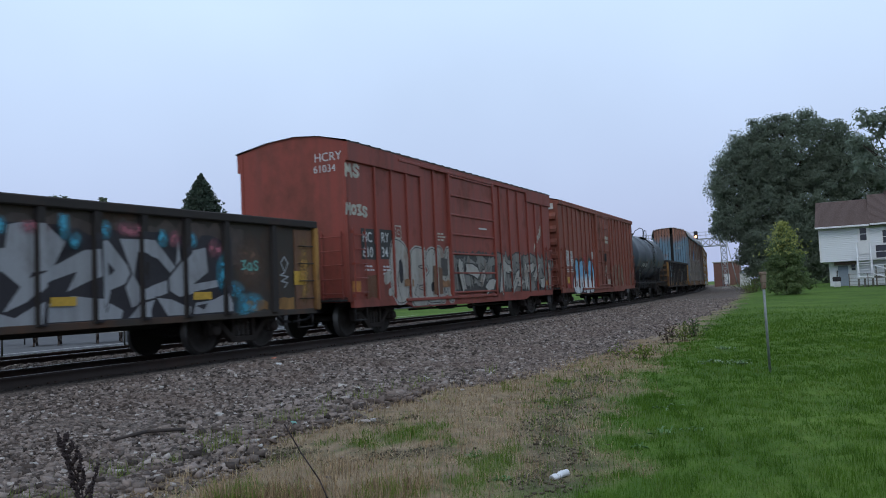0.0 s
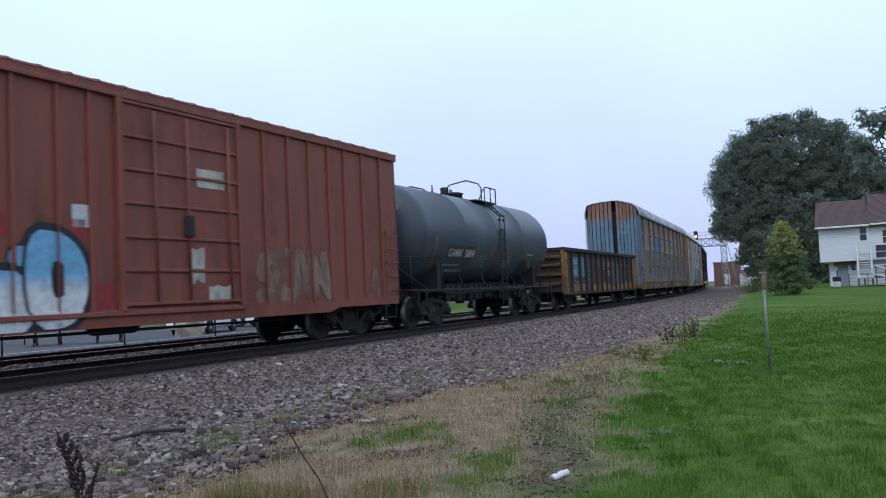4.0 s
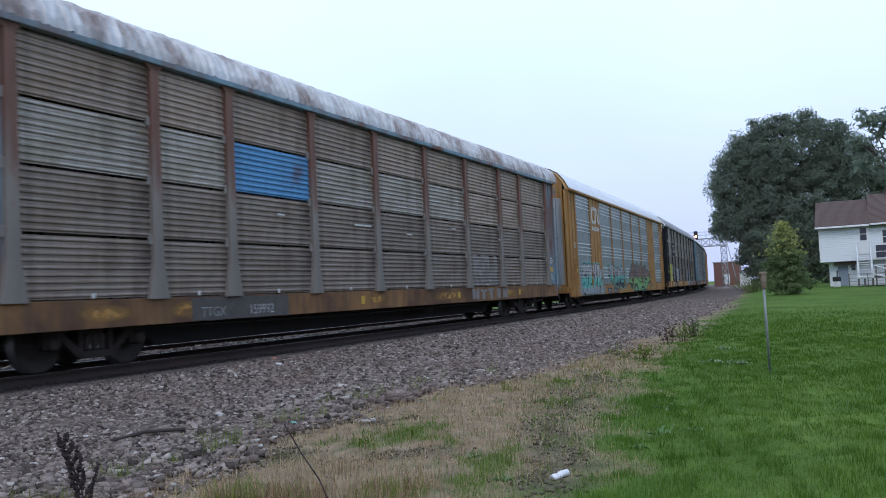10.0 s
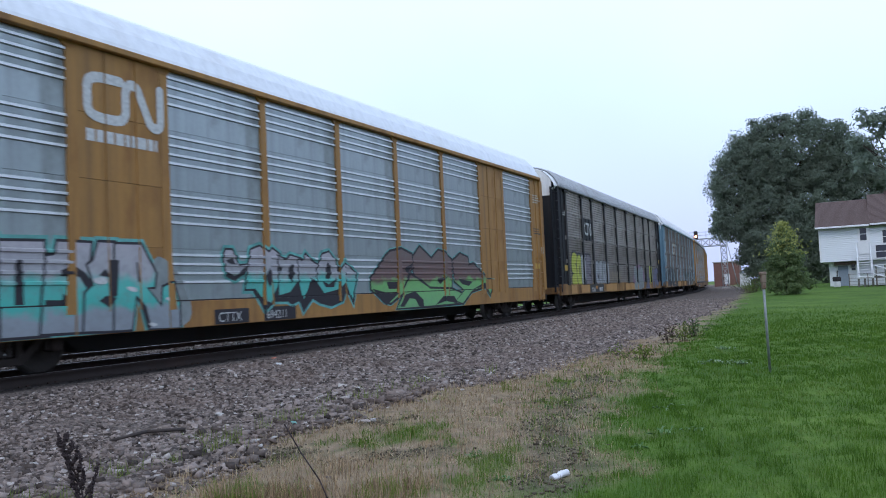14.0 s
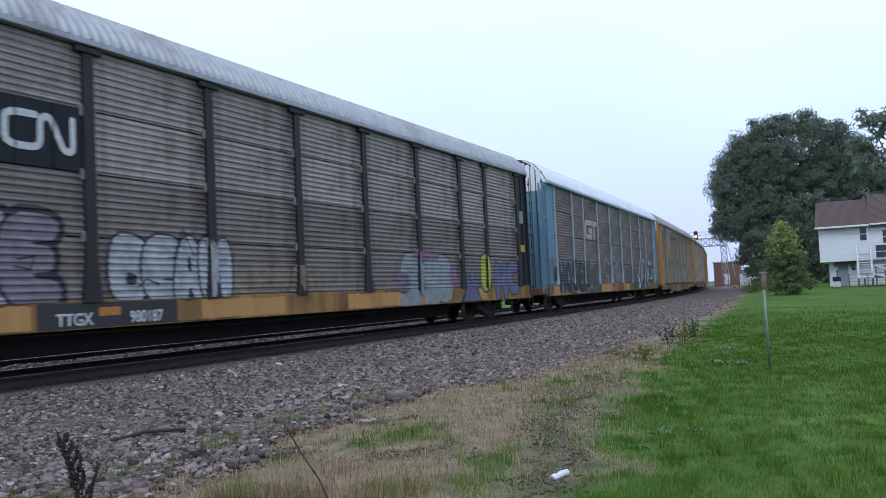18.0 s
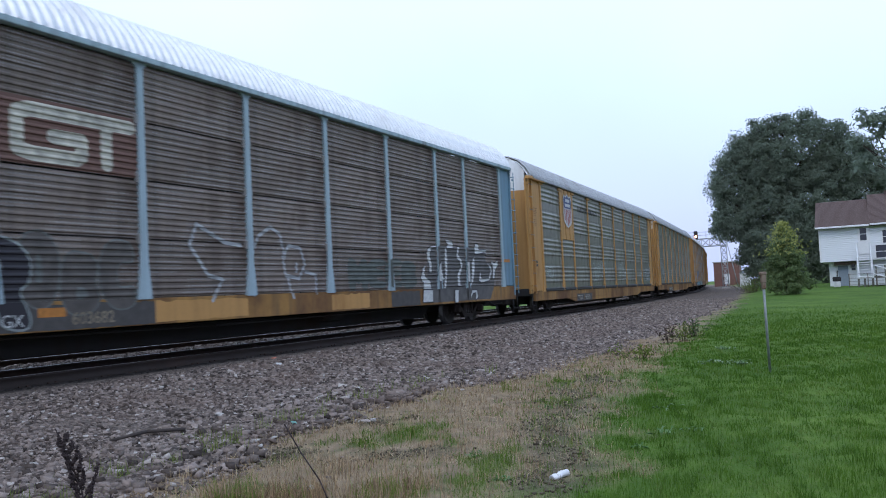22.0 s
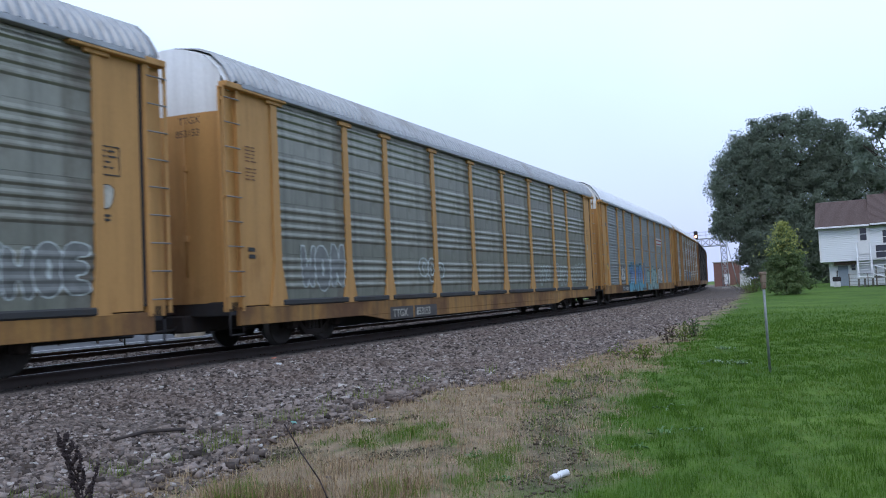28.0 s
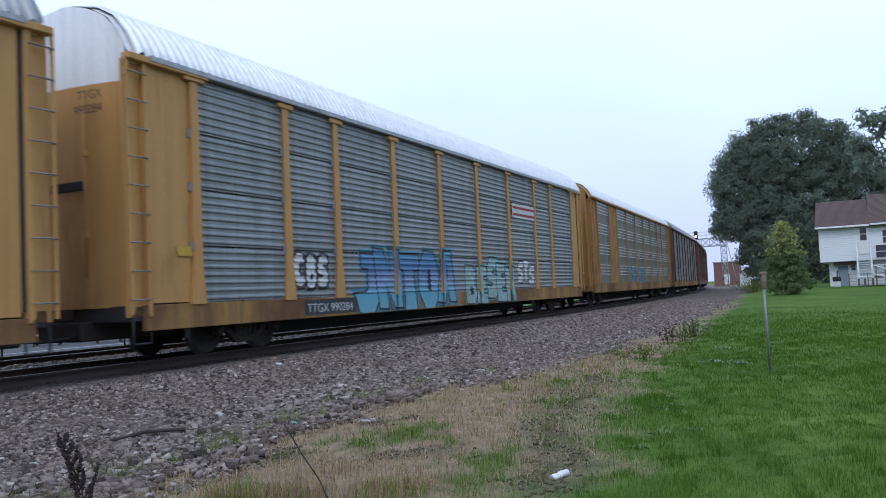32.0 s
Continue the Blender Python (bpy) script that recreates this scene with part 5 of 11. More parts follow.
def shield(car, x0, x1, z0, z1, side):
    """White-edged shield with a blue head, white bars on it and red stripes below."""
    w, h = x1 - x0, z1 - z0
    ol = [(.12, .97), (.3, .92), (.5, 1), (.7, .92), (.88, .97), (1, .82), (.93, .68), (1, .45), (.97, .22), (.8, .1), (.5, 0), (.2, .1), (.03, .22), (0, .45), (.07, .68), (0, .82)]
    shape(car, [(x0 + u * w, z0 + v * h) for u, v in ol], P_WHITE, side, 0.002)
    shape(car, [(x0 + w * (0.5 + (u - 0.5) * 0.88), z0 + h * (0.5 + (v - 0.5) * 0.9)) for u, v in ol if v < 0.6], P_WHITE, side, 0.004)
    shape(car, [(x0 + w * (0.5 + (u - 0.5) * 0.9), z0 + h * (0.5 + (v - 0.5) * 0.92)) for u, v in ((.12, .97), (.3, .92), (.5, 1), (.7, .92), (.88, .97), (1, .82), (.94, .58), (.06, .58), (0, .82))], plain("emblem_navy", (0.025, 0.04, 0.15), 0.5), side, 0.006)
    for k in range(5):
        u = 0.12 + k * 0.17
        lowest = 0.24 - 0.16 * (1 - abs(u + 0.04 - 0.5) / 0.4)
        shape(car, [(x0 + w * u, z0 + h * lowest), (x0 + w * (u + .09), z0 + h * lowest), (x0 + w * (u + .09), z0 + h * 0.55), (x0 + w * u, z0 + h * 0.55)], plain("emblem_red", (0.36, 0.03, 0.03), 0.5), side, 0.008, "emblem_stripe")
    for v, ww in ((.80, .5), (.66, .6)):
        patch(car, x0 + w * (0.5 - ww / 2), x0 + w * (0.5 + ww / 2), z0 + h * (v - .04), z0 + h * (v + .05), P_WHITE, side, "emblem_bar", lift_by=0.009)


def rusting(name, blue, rust, dark, z0, z1, ragged=1.4):
    """Paint that has given way to rust from the top down, along ragged vertical streaks."""
    m, nt, b = shader(name, 0.75)
    tc = nt.nodes.new("ShaderNodeTexCoord")
    sx = nt.nodes.new("ShaderNodeSeparateXYZ")
    nt.links.new(tc.outputs["Object"], sx.inputs[0])
    add = nt.nodes.new("ShaderNodeMath")
    nt.links.new(sx.outputs["Z"], add.inputs[0])
    nt.links.new(ranged(nt, noise_node(nt, 3.2, 6, (1, 1, 0.16), rough=0.6), 0.25, 0.75, -ragged / 2, ragged / 2), add.inputs[1])
    f = ranged(nt, add.outputs[0], z0, z1)
    r = blend(nt, ranged(nt, noise_node(nt, 2.2, 6, (1, 1, 0.3)), 0.4, 0.68), rust, dark)
    p = blend(nt, ranged(nt, noise_node(nt, 2.0, 6, (1, 1, 0.2)), 0.48, 0.75, 0, 0.6), blue, tuple(c * 0.45 for c in blue))
    p = blend(nt, ranged(nt, noise_node(nt, 1.1, 7, (1, 1, 0.4), rough=0.7), 0.56, 0.64, 0, 0.85), p, rust)
    nt.links.new(blend(nt, f, p, r), b.inputs["Base Color"])
    bump(nt, b, noise_node(nt, 9.0, 6), 0.15, 0.01)
    return m


M_A_DOOR = rusting("blue_end_paint_rusting_from_the_top", (0.125, 0.205, 0.27), (0.27, 0.13, 0.09), (0.16, 0.075, 0.055), 4.85, 5.4, 1.1)
M_A_BODY = weathered("blue_side_paint_with_rust_patches", (0.17, 0.262, 0.325), (0.165, 0.072, 0.046), 0.5, 0.35, 0.6, 0, 0.75, run=0.35)
M_A_POST = rusting("pale_post_paint_rusting_from_the_top", (0.20, 0.175, 0.152), (0.18, 0.085, 0.06), (0.11, 0.055, 0.042), 2.6, 3.7, 1.6)

# ---- the autoracks ----
A, sA = autorack("autorack with dusty grey-brown panels and faded blue rusting ends", -64.5, M_A_BODY, M_PAN_A, M_ROOF_STAIN, M_RUST_SILL, M_A_POST, door=M_A_DOOR, fluted=True, slit=0.045, top_band=M_A_DOOR, band_z=4.35, hood=False, torn=0.014, smooth_end=False, rise=0.0, post_w=0.1, foot=0.13, far_gap=0.85, post_y=1.56, eave=M_A_BODY,
                 special=lambda i, r: M_BLUE_PANEL if (i, r) == (2, 2) else (M_PAN_A2 if r == 2 and i < 6 else M_PAN_A3 if r < 2 else None))
patch(A, -12.62, -12.38, 1.62, 1.78, P_YELLOW, (lambda z: 1.47, ()), "yellow_label", lift_by=0.03)
patch(A, -12.72, -12.45, 2.1, 2.2, P_WHITE, (lambda z: 1.47, ()), "white_label", lift_by=0.03)
patch(A, 12.35, 12.75, 1.65, 1.82, P_YELLOW, (lambda z: 1.47, ()), "yellow_label", lift_by=0.03)
small_print(A, 12.2, 2.2, 3, 0.7, P_WHITE, (lambda z: 1.47, ()), lift_by=0.03)
small_print(A, 12.3, 1.55, 3, 0.45, P_WHITE, (lambda z: 1.47, ()), lift_by=0.03)
for k, (xa, xb) in enumerate(((-10.9, -9.6), (-8.9, -7.7), (-2.2, -0.8), (1.6, 4.0), (6.6, 8.6))):
    patch(A, xa, xb, 0.72, 1.05, P_MIST_OCHRE, (lambda z: 1.5, ()), "yellow_sill_patch", 0.02, k)
P_GRIME = plain("grimy_patch_paint", (0.075, 0.066, 0.06), 0.7, 0, 6, 0.4)
A_SILL = (lambda z: 1.5, ())
patch(A, -8.25, -5.3, 0.67, 1.1, P_GRIME, A_SILL, "grey_sill_patch", 0.02, 9, 0.002)
lettering("TTGX", 0.26, A, -8.0, 0.74, P_FADE, A_SILL, lift_by=0.005)
lettering("159992", 0.27, A, -6.62, 0.74, P_PALE, A_SILL, lift_by=0.005)
for k in range(9):
    xm = (POSTS[k] + POSTS[k + 1]) / 2 - HALF
    patch(A, xm - 0.04, xm + 0.04, 1.14, 1.22, P_WHITE, (lambda z: 1.53, ()), "white_reflector")
    if k in (3, 5, 7):
        patch(A, xm + 0.5, xm + 0.68, 0.8, 1.0, P_YELLOW, A_SILL, "yellow_reflector", lift_by=0.004)
# daylight through thin slits in the panels, painted as white dashes
for k, (x, z, w) in enumerate(((-2.5, 2.72, 0.8), (0.2, 2.6, 0.3), (-5.6, 2.78, 0.25), (3.1, 2.9, 0.3), (6.9, 2.7, 0.4))):
    patch(A, x, x + w, z, z + 0.04, P_WHITE, (lambda z: 1.525, ()), "bare_metal_scrape")
bmA = bmesh.new()
chamfer_box(bmA, -HALF + 0.02, -HALF + 0.12, 1.44, 1.52, 3.0, 5.15, 0.01)
part("far_corner_post", bmA, M_WHITE, A)
end_lettering("TTGX", 0.30, A, -HALF - 0.02, -0.35, 4.45, P_FADE)
end_lettering("159992", 0.26, A, -HALF - 0.02, -0.15, 4.12, P_FADE)
piece(A, spread("NW", 4.75, 6.8, 1.2, 2.3, 4, 0.0, 0.08, 0.12), P_ASHY, None, sA, limits=(1.14, 2.6), label="dim grey graffiti strokes")
ra = random.Random(41)
for x in POSTS[1:-1]:
    for k in range(3):
        z = ra.uniform(1.2, 4.4)
        e = ra.choice((-0.055, 0.0, 0.03))
        patch(A, x - HALF + e, x - HALF + e + ra.uniform(0.012, 0.035), z, z + ra.uniform(0.3, 1.0), P_WHITE, (lambda z: 1.545, ()), "bare_scuff", 0.012, 14)
piece(A, spread("NTTIK", 4.45, 7.7, 0.72, 1.06, 6, -0.08, 0.04, 0.12), P_ASHY, None, A_SILL, limits=(0.68, 1.1), label="dim grey graffiti strokes")

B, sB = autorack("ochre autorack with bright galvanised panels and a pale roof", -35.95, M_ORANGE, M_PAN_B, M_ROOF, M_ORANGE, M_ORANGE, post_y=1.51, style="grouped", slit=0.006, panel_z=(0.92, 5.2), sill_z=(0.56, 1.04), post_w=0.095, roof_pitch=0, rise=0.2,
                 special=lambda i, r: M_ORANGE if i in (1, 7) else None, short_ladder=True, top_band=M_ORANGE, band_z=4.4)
sBo = (lambda z: 1.505, ())
noodle(B, -8.82, -7.12, 4.06, 4.78, P_WHITE, sBo, 0.17, LOOP, label="white line emblem")
small_print(B, -8.8, 3.88, 1, 2.1, P_WHITE, sBo, 0.2)
# black strip above the sill: the dark slit's shade is put into its colour
bm = bmesh.new()
box(bm, -HALF + 1.7, HALF - 1.5, -1.485, -1.46, 1.03, 1.065)
part("seam_strip", bm, M_BLACK, B)
# silver and teal letters: bodies, then the black cuts in them, then white glints
STEEL_LETTERS = [
    [(-11.22, 0.62), (-11.14, 1.62), (-10.95, 1.75), (-10.88, 2.0), (-10.42, 2.04), (-10.38, 1.6), (-10.40, 0.62)],
    [(-10.38, 0.62), (-10.36, 2.0), (-9.62, 2.02), (-9.60, 0.62)],
    [(-9.58, 1.80), (-9.43, 1.82), (-9.37, 2.03), (-8.77, 2.02), (-8.82, 1.67), (-8.73, 1.38), (-8.94, 1.22), (-8.94, 0.63), (-9.72, 0.64), (-9.67, 1.05)],
    [(-8.84, 1.67), (-8.72, 1.75), (-8.62, 2.04), (-8.28, 2.04), (-8.30, 0.61), (-8.94, 0.63), (-8.90, 1.22), (-8.73, 1.38)],
    [(-8.28, 2.02), (-7.71, 2.03), (-7.59, 1.84), (-7.39, 1.54), (-7.44, 1.31), (-7.61, 1.30), (-7.26, 0.95), (-7.22, 1.30), (-6.94, 1.39), (-6.83, 1.07), (-6.84, 0.58), (-7.57, 0.60), (-7.67, 0.95), (-7.85, 1.18), (-7.97, 0.61), (-8.33, 0.61)],
]
STEEL_CUTS = [
    [(-10.82, 1.46), (-10.70, 1.6), (-10.42, 1.6), (-10.41, 1.28), (-10.55, 1.44)], [(-11.12, 1.1), (-10.97, 1.16), (-10.9, 1.26), (-10.65, 1.1)],
    [(-11.2, 0.62), (-11.02, 0.74), (-10.85, 0.7), (-10.62, 0.6)], [(-10.14, 1.08), (-10.11, 1.74), (-10.01, 1.74), (-9.98, 1.08)],
    [(-9.34, 1.58), (-9.11, 1.67), (-8.89, 1.55), (-8.73, 1.35), (-8.86, 1.27), (-9.01, 1.49), (-9.34, 1.50)],
    [(-9.62, 1.14), (-9.31, 1.13), (-9.29, 1.24), (-9.08, 1.04), (-9.62, 1.06)],
    [(-8.62, 1.51), (-8.49, 1.62), (-8.43, 1.53), (-8.42, 1.76), (-8.20, 1.76), (-8.26, 1.17), (-8.43, 1.16), (-8.44, 1.48)],
    [(-8.63, 1.10), (-8.50, 1.18), (-8.26, 1.14), (-8.44, 0.99)],
    [(-7.83, 1.73), (-7.80, 1.73), (-7.75, 1.39), (-7.80, 1.40)],
    [(-7.85, 1.18), (-7.63, 0.98), (-7.53, 0.62), (-7.60, 0.61), (-7.75, 0.97)],
]
STEEL_GLINTS = [
    [(-8.08, 1.33), (-7.85, 1.31), (-7.82, 1.22), (-8.01, 1.25)],
    [(-7.18, 1.13), (-7.00, 1.11), (-7.02, 1.05), (-7.17, 1.07)],
    [(-7.59, 0.71), (-7.39, 0.68), (-7.42, 0.62), (-7.58, 0.65)],
    [(-8.77, 1.47), (-8.45, 1.48), (-8.47, 1.36), (-8.73, 1.38)],
]
for side_, lim in ((sB, (-12.0, -9.1)), (sBo, (-9.06, -7.09)), (sB, (-7.05, -5.6))):
    piece(B, ([[(-11.9, 1.4), (-11.5, 1.95), (-11.2, 1.9), (-11.2, 0.62), (-11.7, 0.62)], [(-7.6, 0.58), (-6.5, 0.58), (-6.55, 1.2), (-7.0, 1.75), (-7.5, 1.9)]], []), P_FADE, None, side_, soft=2, limits=(0.57, 2.2), xlim=lim)
    piece(B, (STEEL_LETTERS, STEEL_CUTS), P_STEK, P_BLACK, side_, 0.045, 0, P_TEAL, 0.1, limits=(0.57, 2.2), xlim=lim, label="silver and teal block letter graffiti with black outlines")
    piece(B, (STEEL_GLINTS, []), P_WHITE, None, (lambda z, g=side_[0]: g(z) + 0.014, side_[1]), soft=1, limits=(0.57, 2.2), xlim=lim)
# silver letters with a black drop edge
DROP_EDGE = [
    [(-4.72, 1.27), (-4.37, 0.83), (-4.03, 1.00), (-3.58, 0.99), (-3.42, 0.92), (-3.14, 1.00), (-3.01, 0.76), (-2.66, 1.03), (-2.34, 0.91), (-1.90, 0.83), (-1.44, 0.93), (-1.23, 1.26), (-0.94, 0.84), (-0.74, 1.48), (-1.55, 1.68), (-3.77, 1.62)],
]
SILVER_LETTERS = [
    [(-5.57, 1.87), (-5.50, 2.00), (-5.30, 2.00), (-5.14, 1.69), (-4.84, 1.73), (-4.99, 1.57), (-5.27, 1.44), (-5.49, 1.53)],
    [(-4.86, 1.62), (-4.73, 2.02), (-4.44, 2.10), (-4.20, 1.98), (-4.03, 2.06), (-3.79, 1.95), (-3.78, 1.39), (-4.18, 0.94), (-4.36, 0.99), (-4.63, 1.24), (-4.93, 1.24)],
    [(-3.83, 1.90), (-3.60, 1.83), (-3.40, 1.93), (-3.08, 1.87), (-3.11, 1.43), (-3.45, 1.15), (-3.84, 1.09)],
    [(-3.12, 1.86), (-2.96, 1.82), (-2.83, 1.97), (-2.62, 1.82), (-2.37, 1.73), (-2.41, 1.33), (-2.65, 1.46), (-2.79, 1.19), (-3.00, 0.98), (-3.11, 1.38)],
    [(-2.42, 1.63), (-2.18, 1.98), (-1.90, 2.04), (-1.64, 1.84), (-1.56, 1.56), (-1.24, 1.80), (-1.17, 1.40), (-1.59, 1.17), (-2.15, 1.10), (-2.40, 1.33)],
    [(-1.24, 1.79), (-0.78, 1.56), (-0.78, 1.32), (-0.98, 0.92), (-1.20, 1.35)],
]
SILVER_CUTS = [
    [(-5.52, 1.58), (-5.26, 1.49), (-4.89, 1.70), (-5.03, 1.53), (-5.27, 1.43), (-5.47, 1.46)],
    [(-5.51, 1.80), (-5.31, 1.85), (-5.22, 1.72), (-5.42, 1.73)],
    [(-4.34, 1.48), (-4.19, 1.66), (-4.06, 1.48), (-4.22, 1.25)],
    [(-3.45, 1.72), (-3.33, 1.76), (-3.29, 1.53), (-3.42, 1.33), (-3.53, 1.53)],
    [(-3.86, 1.68), (-3.71, 1.68), (-3.77, 1.55)],
    [(-2.06, 1.73), (-1.93, 1.82), (-1.84, 1.63), (-1.90, 1.42), (-2.08, 1.43)],
    [(-2.22, 1.38), (-1.95, 1.30), (-1.62, 1.45), (-1.73, 1.23), (-2.09, 1.23)],
]
piece(B, (DROP_EDGE + SILVER_LETTERS, SILVER_CUTS), [P_BLACK] + [P_STEK] * 6, P_BLACK, sB, 0.045, 0, P_TEAL, 0.1, limits=(0.57, 2.3), strips=post_strips(0.095, 1.51), label="silver graffiti with black outlines and teal edges")
# green and maroon letters
LEAF_LETTERS = [
    [(-0.04, 1.42), (0.76, 1.99), (1.01, 2.12), (1.62, 2.21), (2.23, 2.07), (2.27, 1.77), (1.92, 1.50), (1.63, 1.06), (0.89, 0.79), (0.55, 0.85), (-0.03, 1.17)],
    [(2.29, 2.01), (2.72, 2.30), (3.44, 1.97), (3.90, 2.23), (4.26, 2.18), (4.80, 1.96), (4.71, 1.07), (3.48, 1.03), (2.96, 1.31), (2.29, 1.53)],
    [(1.23, 0.63), (1.66, 1.09), (2.12, 1.52), (3.28, 1.12), (4.71, 1.08), (5.45, 0.92), (5.26, 0.66), (3.44, 0.64)],
    [(4.85, 1.93), (5.43, 2.16), (6.00, 2.05), (6.02, 1.81), (6.41, 1.87), (7.39, 1.39), (7.95, 1.31), (7.64, 0.86), (7.21, 1.14), (6.13, 1.01), (5.42, 0.64), (4.95, 0.73), (5.63, 1.05), (4.94, 1.33)],
]
LEAF_CUTS = [
    [(0.76, 1.33), (1.41, 1.33), (1.34, 1.15), (0.86, 1.15)],
    [(0.02, 1.17), (0.91, 1.03), (1.41, 1.06), (0.65, 0.73)],
    [(1.33, 0.67), (1.73, 0.99), (2.29, 1.06), (2.75, 0.82), (2.78, 0.61), (2.46, 0.65), (2.27, 0.85), (1.93, 0.88), (1.62, 0.66)],
    [(3.52, 0.65), (4.05, 0.89), (4.81, 0.88), (5.12, 0.58), (4.71, 0.69), (4.18, 0.74)],
    [(5.15, 1.40), (6.31, 1.30), (5.98, 1.17), (5.49, 1.23)],
    [(6.28, 1.06), (7.23, 1.26), (7.70, 0.86), (7.12, 1.13)],
    [(1.75, 1.71), (2.27, 1.83), (1.93, 1.52)],
    [(3.67, 1.40), (4.41, 1.47), (3.94, 1.24)],
]
piece(B, (LEAF_LETTERS, LEAF_CUTS), P_LEAFY, P_BLACK, sB, 0.065, 0, P_TEAL, 0.09, limits=(0.57, 2.4), strips=post_strips(0.095, 1.51), label="green and maroon graffiti with black outlines")
for xa, xb, zb in ((-6.6, -1.0, 1.5), (0.0, 7.9, 1.3)):
    patch(B, xa, xb, 1.08, zb, P_MIST_PALE, sB, "grey_overspray", 0.1, 12)
patch(B, -11.9, -11.3, 0.9, 1.4, P_MIST_PALE, (lambda z: 1.5, ()), "pale_overspray", 0.06, 8)
patch(B, -12.2, -11.85, 1.62, 1.8, P_YELLOW, (lambda z: 1.5, ()), "yellow_label")
patch(B, -5.9, -4.88, 0.575, 0.86, P_BLACK, (lambda z: 1.5, ()), "stencil_plate")
patch(B, -4.4, -3.3, 0.575, 0.86, P_BLACK, (lambda z: 1.5, ()), "stencil_plate")
lettering("CTTX", 0.26, B, -5.8, 0.62, P_WHITE, (lambda z: 1.508, ()))
lettering("694211", 0.24, B, -4.33, 0.62, P_WHITE, (lambda z: 1.508, ()))
small_print(B, -12.5, 2.95, 3, 0.8, P_CREAM, (lambda z: 1.5, ()))
small_print(B, 12.3, 4.6, 4, 0.8, P_CREAM, (lambda z: 1.5, ()))
small_print(B, 12.2, 3.3, 3, 0.9, P_DARK, (lambda z: 1.5, ()))
lettering("BI", 0.35, B, 13.0, 2.35, P_WHITE, (lambda z: 1.5, ()))
patch(B, 12.25, 12.75, 1.75, 1.95, P_YELLOW, (lambda z: 1.5, ()), "yellow_label")
for y0, y1 in ((-1.31, -0.56), (-0.54, 0.5), (0.52, 1.3)):
    dB = bmesh.new()
    cols = []
    for k in range(5):
        y = y0 + (y1 - y0) * k / 4
        xx = -(HALF - 0.18 + 0.14 * (1 - (y / 1.34) ** 2)) - 0.012
        cols.append([dB.verts.new((xx + d, y, z)) for d, z in ((0.0, 1.12), (0.0, 4.86), (0.01, 4.87), (0.01, 1.11))])
    for p, q in zip(cols[:-1], cols[1:]):
        for i in range(3):
            dB.faces.new((p[i], q[i], q[i + 1], p[i + 1]))
    part("end_door_leaf", dB, M_LEAFDOOR, B, "pale lower leaf of the end door")
small_print(B, -12.9, 4.75, 2, 0.3, P_CREAM, (lambda z: 1.5, ()))
end_lettering("CTTX", 0.24, B, -HALF - 0.07, 0.1, 4.52, P_DARK)
end_lettering("694671", 0.2, B, -HALF - 0.07, 0.12, 4.28, P_DARK)

C_, sC = autorack("black autorack with brown dusty panels and white-topped ends", -7.3, M_BLACKPAINT, M_PAN_C, M_ROOF_GREY, M_YELLOW_SILL, M_DARK_POST, top_band=M_WHITE, post_w=0.1, slit=0.028, eave=M_ROOF_GREY, band_z=4.85,
                  special=lambda i, r: M_BLACKPAINT if (i, r) == (1, 2) else (M_PAN_C2 if r < 2 else None), panel_z=(1.1, 5.2))
sCo = (lambda z: 1.505, ())
noodle(C_, -8.62, -7.35, 3.42, 3.95, P_WHITE, sCo, 0.11, LOOP, label="white line emblem")
sC_posts = post_strips(0.1, 1.54)
piece(C_, spread("SOME", -11.2, -7.75, 1.06, 2.4, 2, 0.07, 0.03, 0.03), [P_LIME, P_LIME, P_PALE, plain("mauve_grey_spray_paint", (0.21, 0.18, 0.20), 0.6, 0, 5, 0.4)], P_BLACK, sC, 0.06, 2, P_BLACK, 0.12, puff=0.05, strips=sC_posts, limits=(1.1, 2.6), label="lime, white and mauve bubble graffiti with black outlines",
      lines=[[(-10.55, 1.95), (-10.4, 1.7), (-10.15, 1.8)], [(-9.4, 1.6), (-9.2, 1.45), (-9.0, 1.7)], [(-8.4, 1.75), (-8.1, 1.8), (-8.2, 1.6), (-8.45, 1.65)]])
piece(C_, spread("BEAN", -6.6, -3.75, 1.12, 2.2, 7, 0.08, 0.04, 0.04), P_PALE, P_BLACK, sC, 0.05, 2, puff=0.06, strips=sC_posts, limits=(1.1, 2.5), label="pale bubble graffiti with black outlines", lines=[[(-5.2, 1.9), (-5.0, 2.35), (-4.7, 1.85)], [(-4.6, 2.1), (-4.4, 2.3), (-4.2, 2.0)], [(-6.1, 1.3), (-5.9, 1.45), (-5.6, 1.35)]])
piece(C_, spread("DROAK", -3.7, -0.5, 1.15, 1.75, 9, 0.0, 0.06, 0.15), P_TAN, None, sC, strips=sC_posts, limits=(1.1, 2.2))
piece(C_, ([[(2.95, 1.0), (2.95, 1.55), (3.7, 1.6), (3.75, 1.0)], [(5.95, 1.2), (6.0, 1.9), (6.7, 1.8), (6.75, 1.15)], [(3.9, 1.9), (4.0, 2.2), (5.6, 2.15), (5.5, 1.9)]], []), P_MIST_PINK2, None, sC, soft=2, limits=(0.68, 2.3), strips=sC_posts)
piece(C_, spread("SMOB", 3.25, 6.25, 0.7, 2.05, 11, 0.16, 0.06, 0.05), P_FADE, None, sC, 0.05, 2, puff=0.05, strips=sC_posts, limits=(0.68, 2.3), label="faded white and pink bubble graffiti")
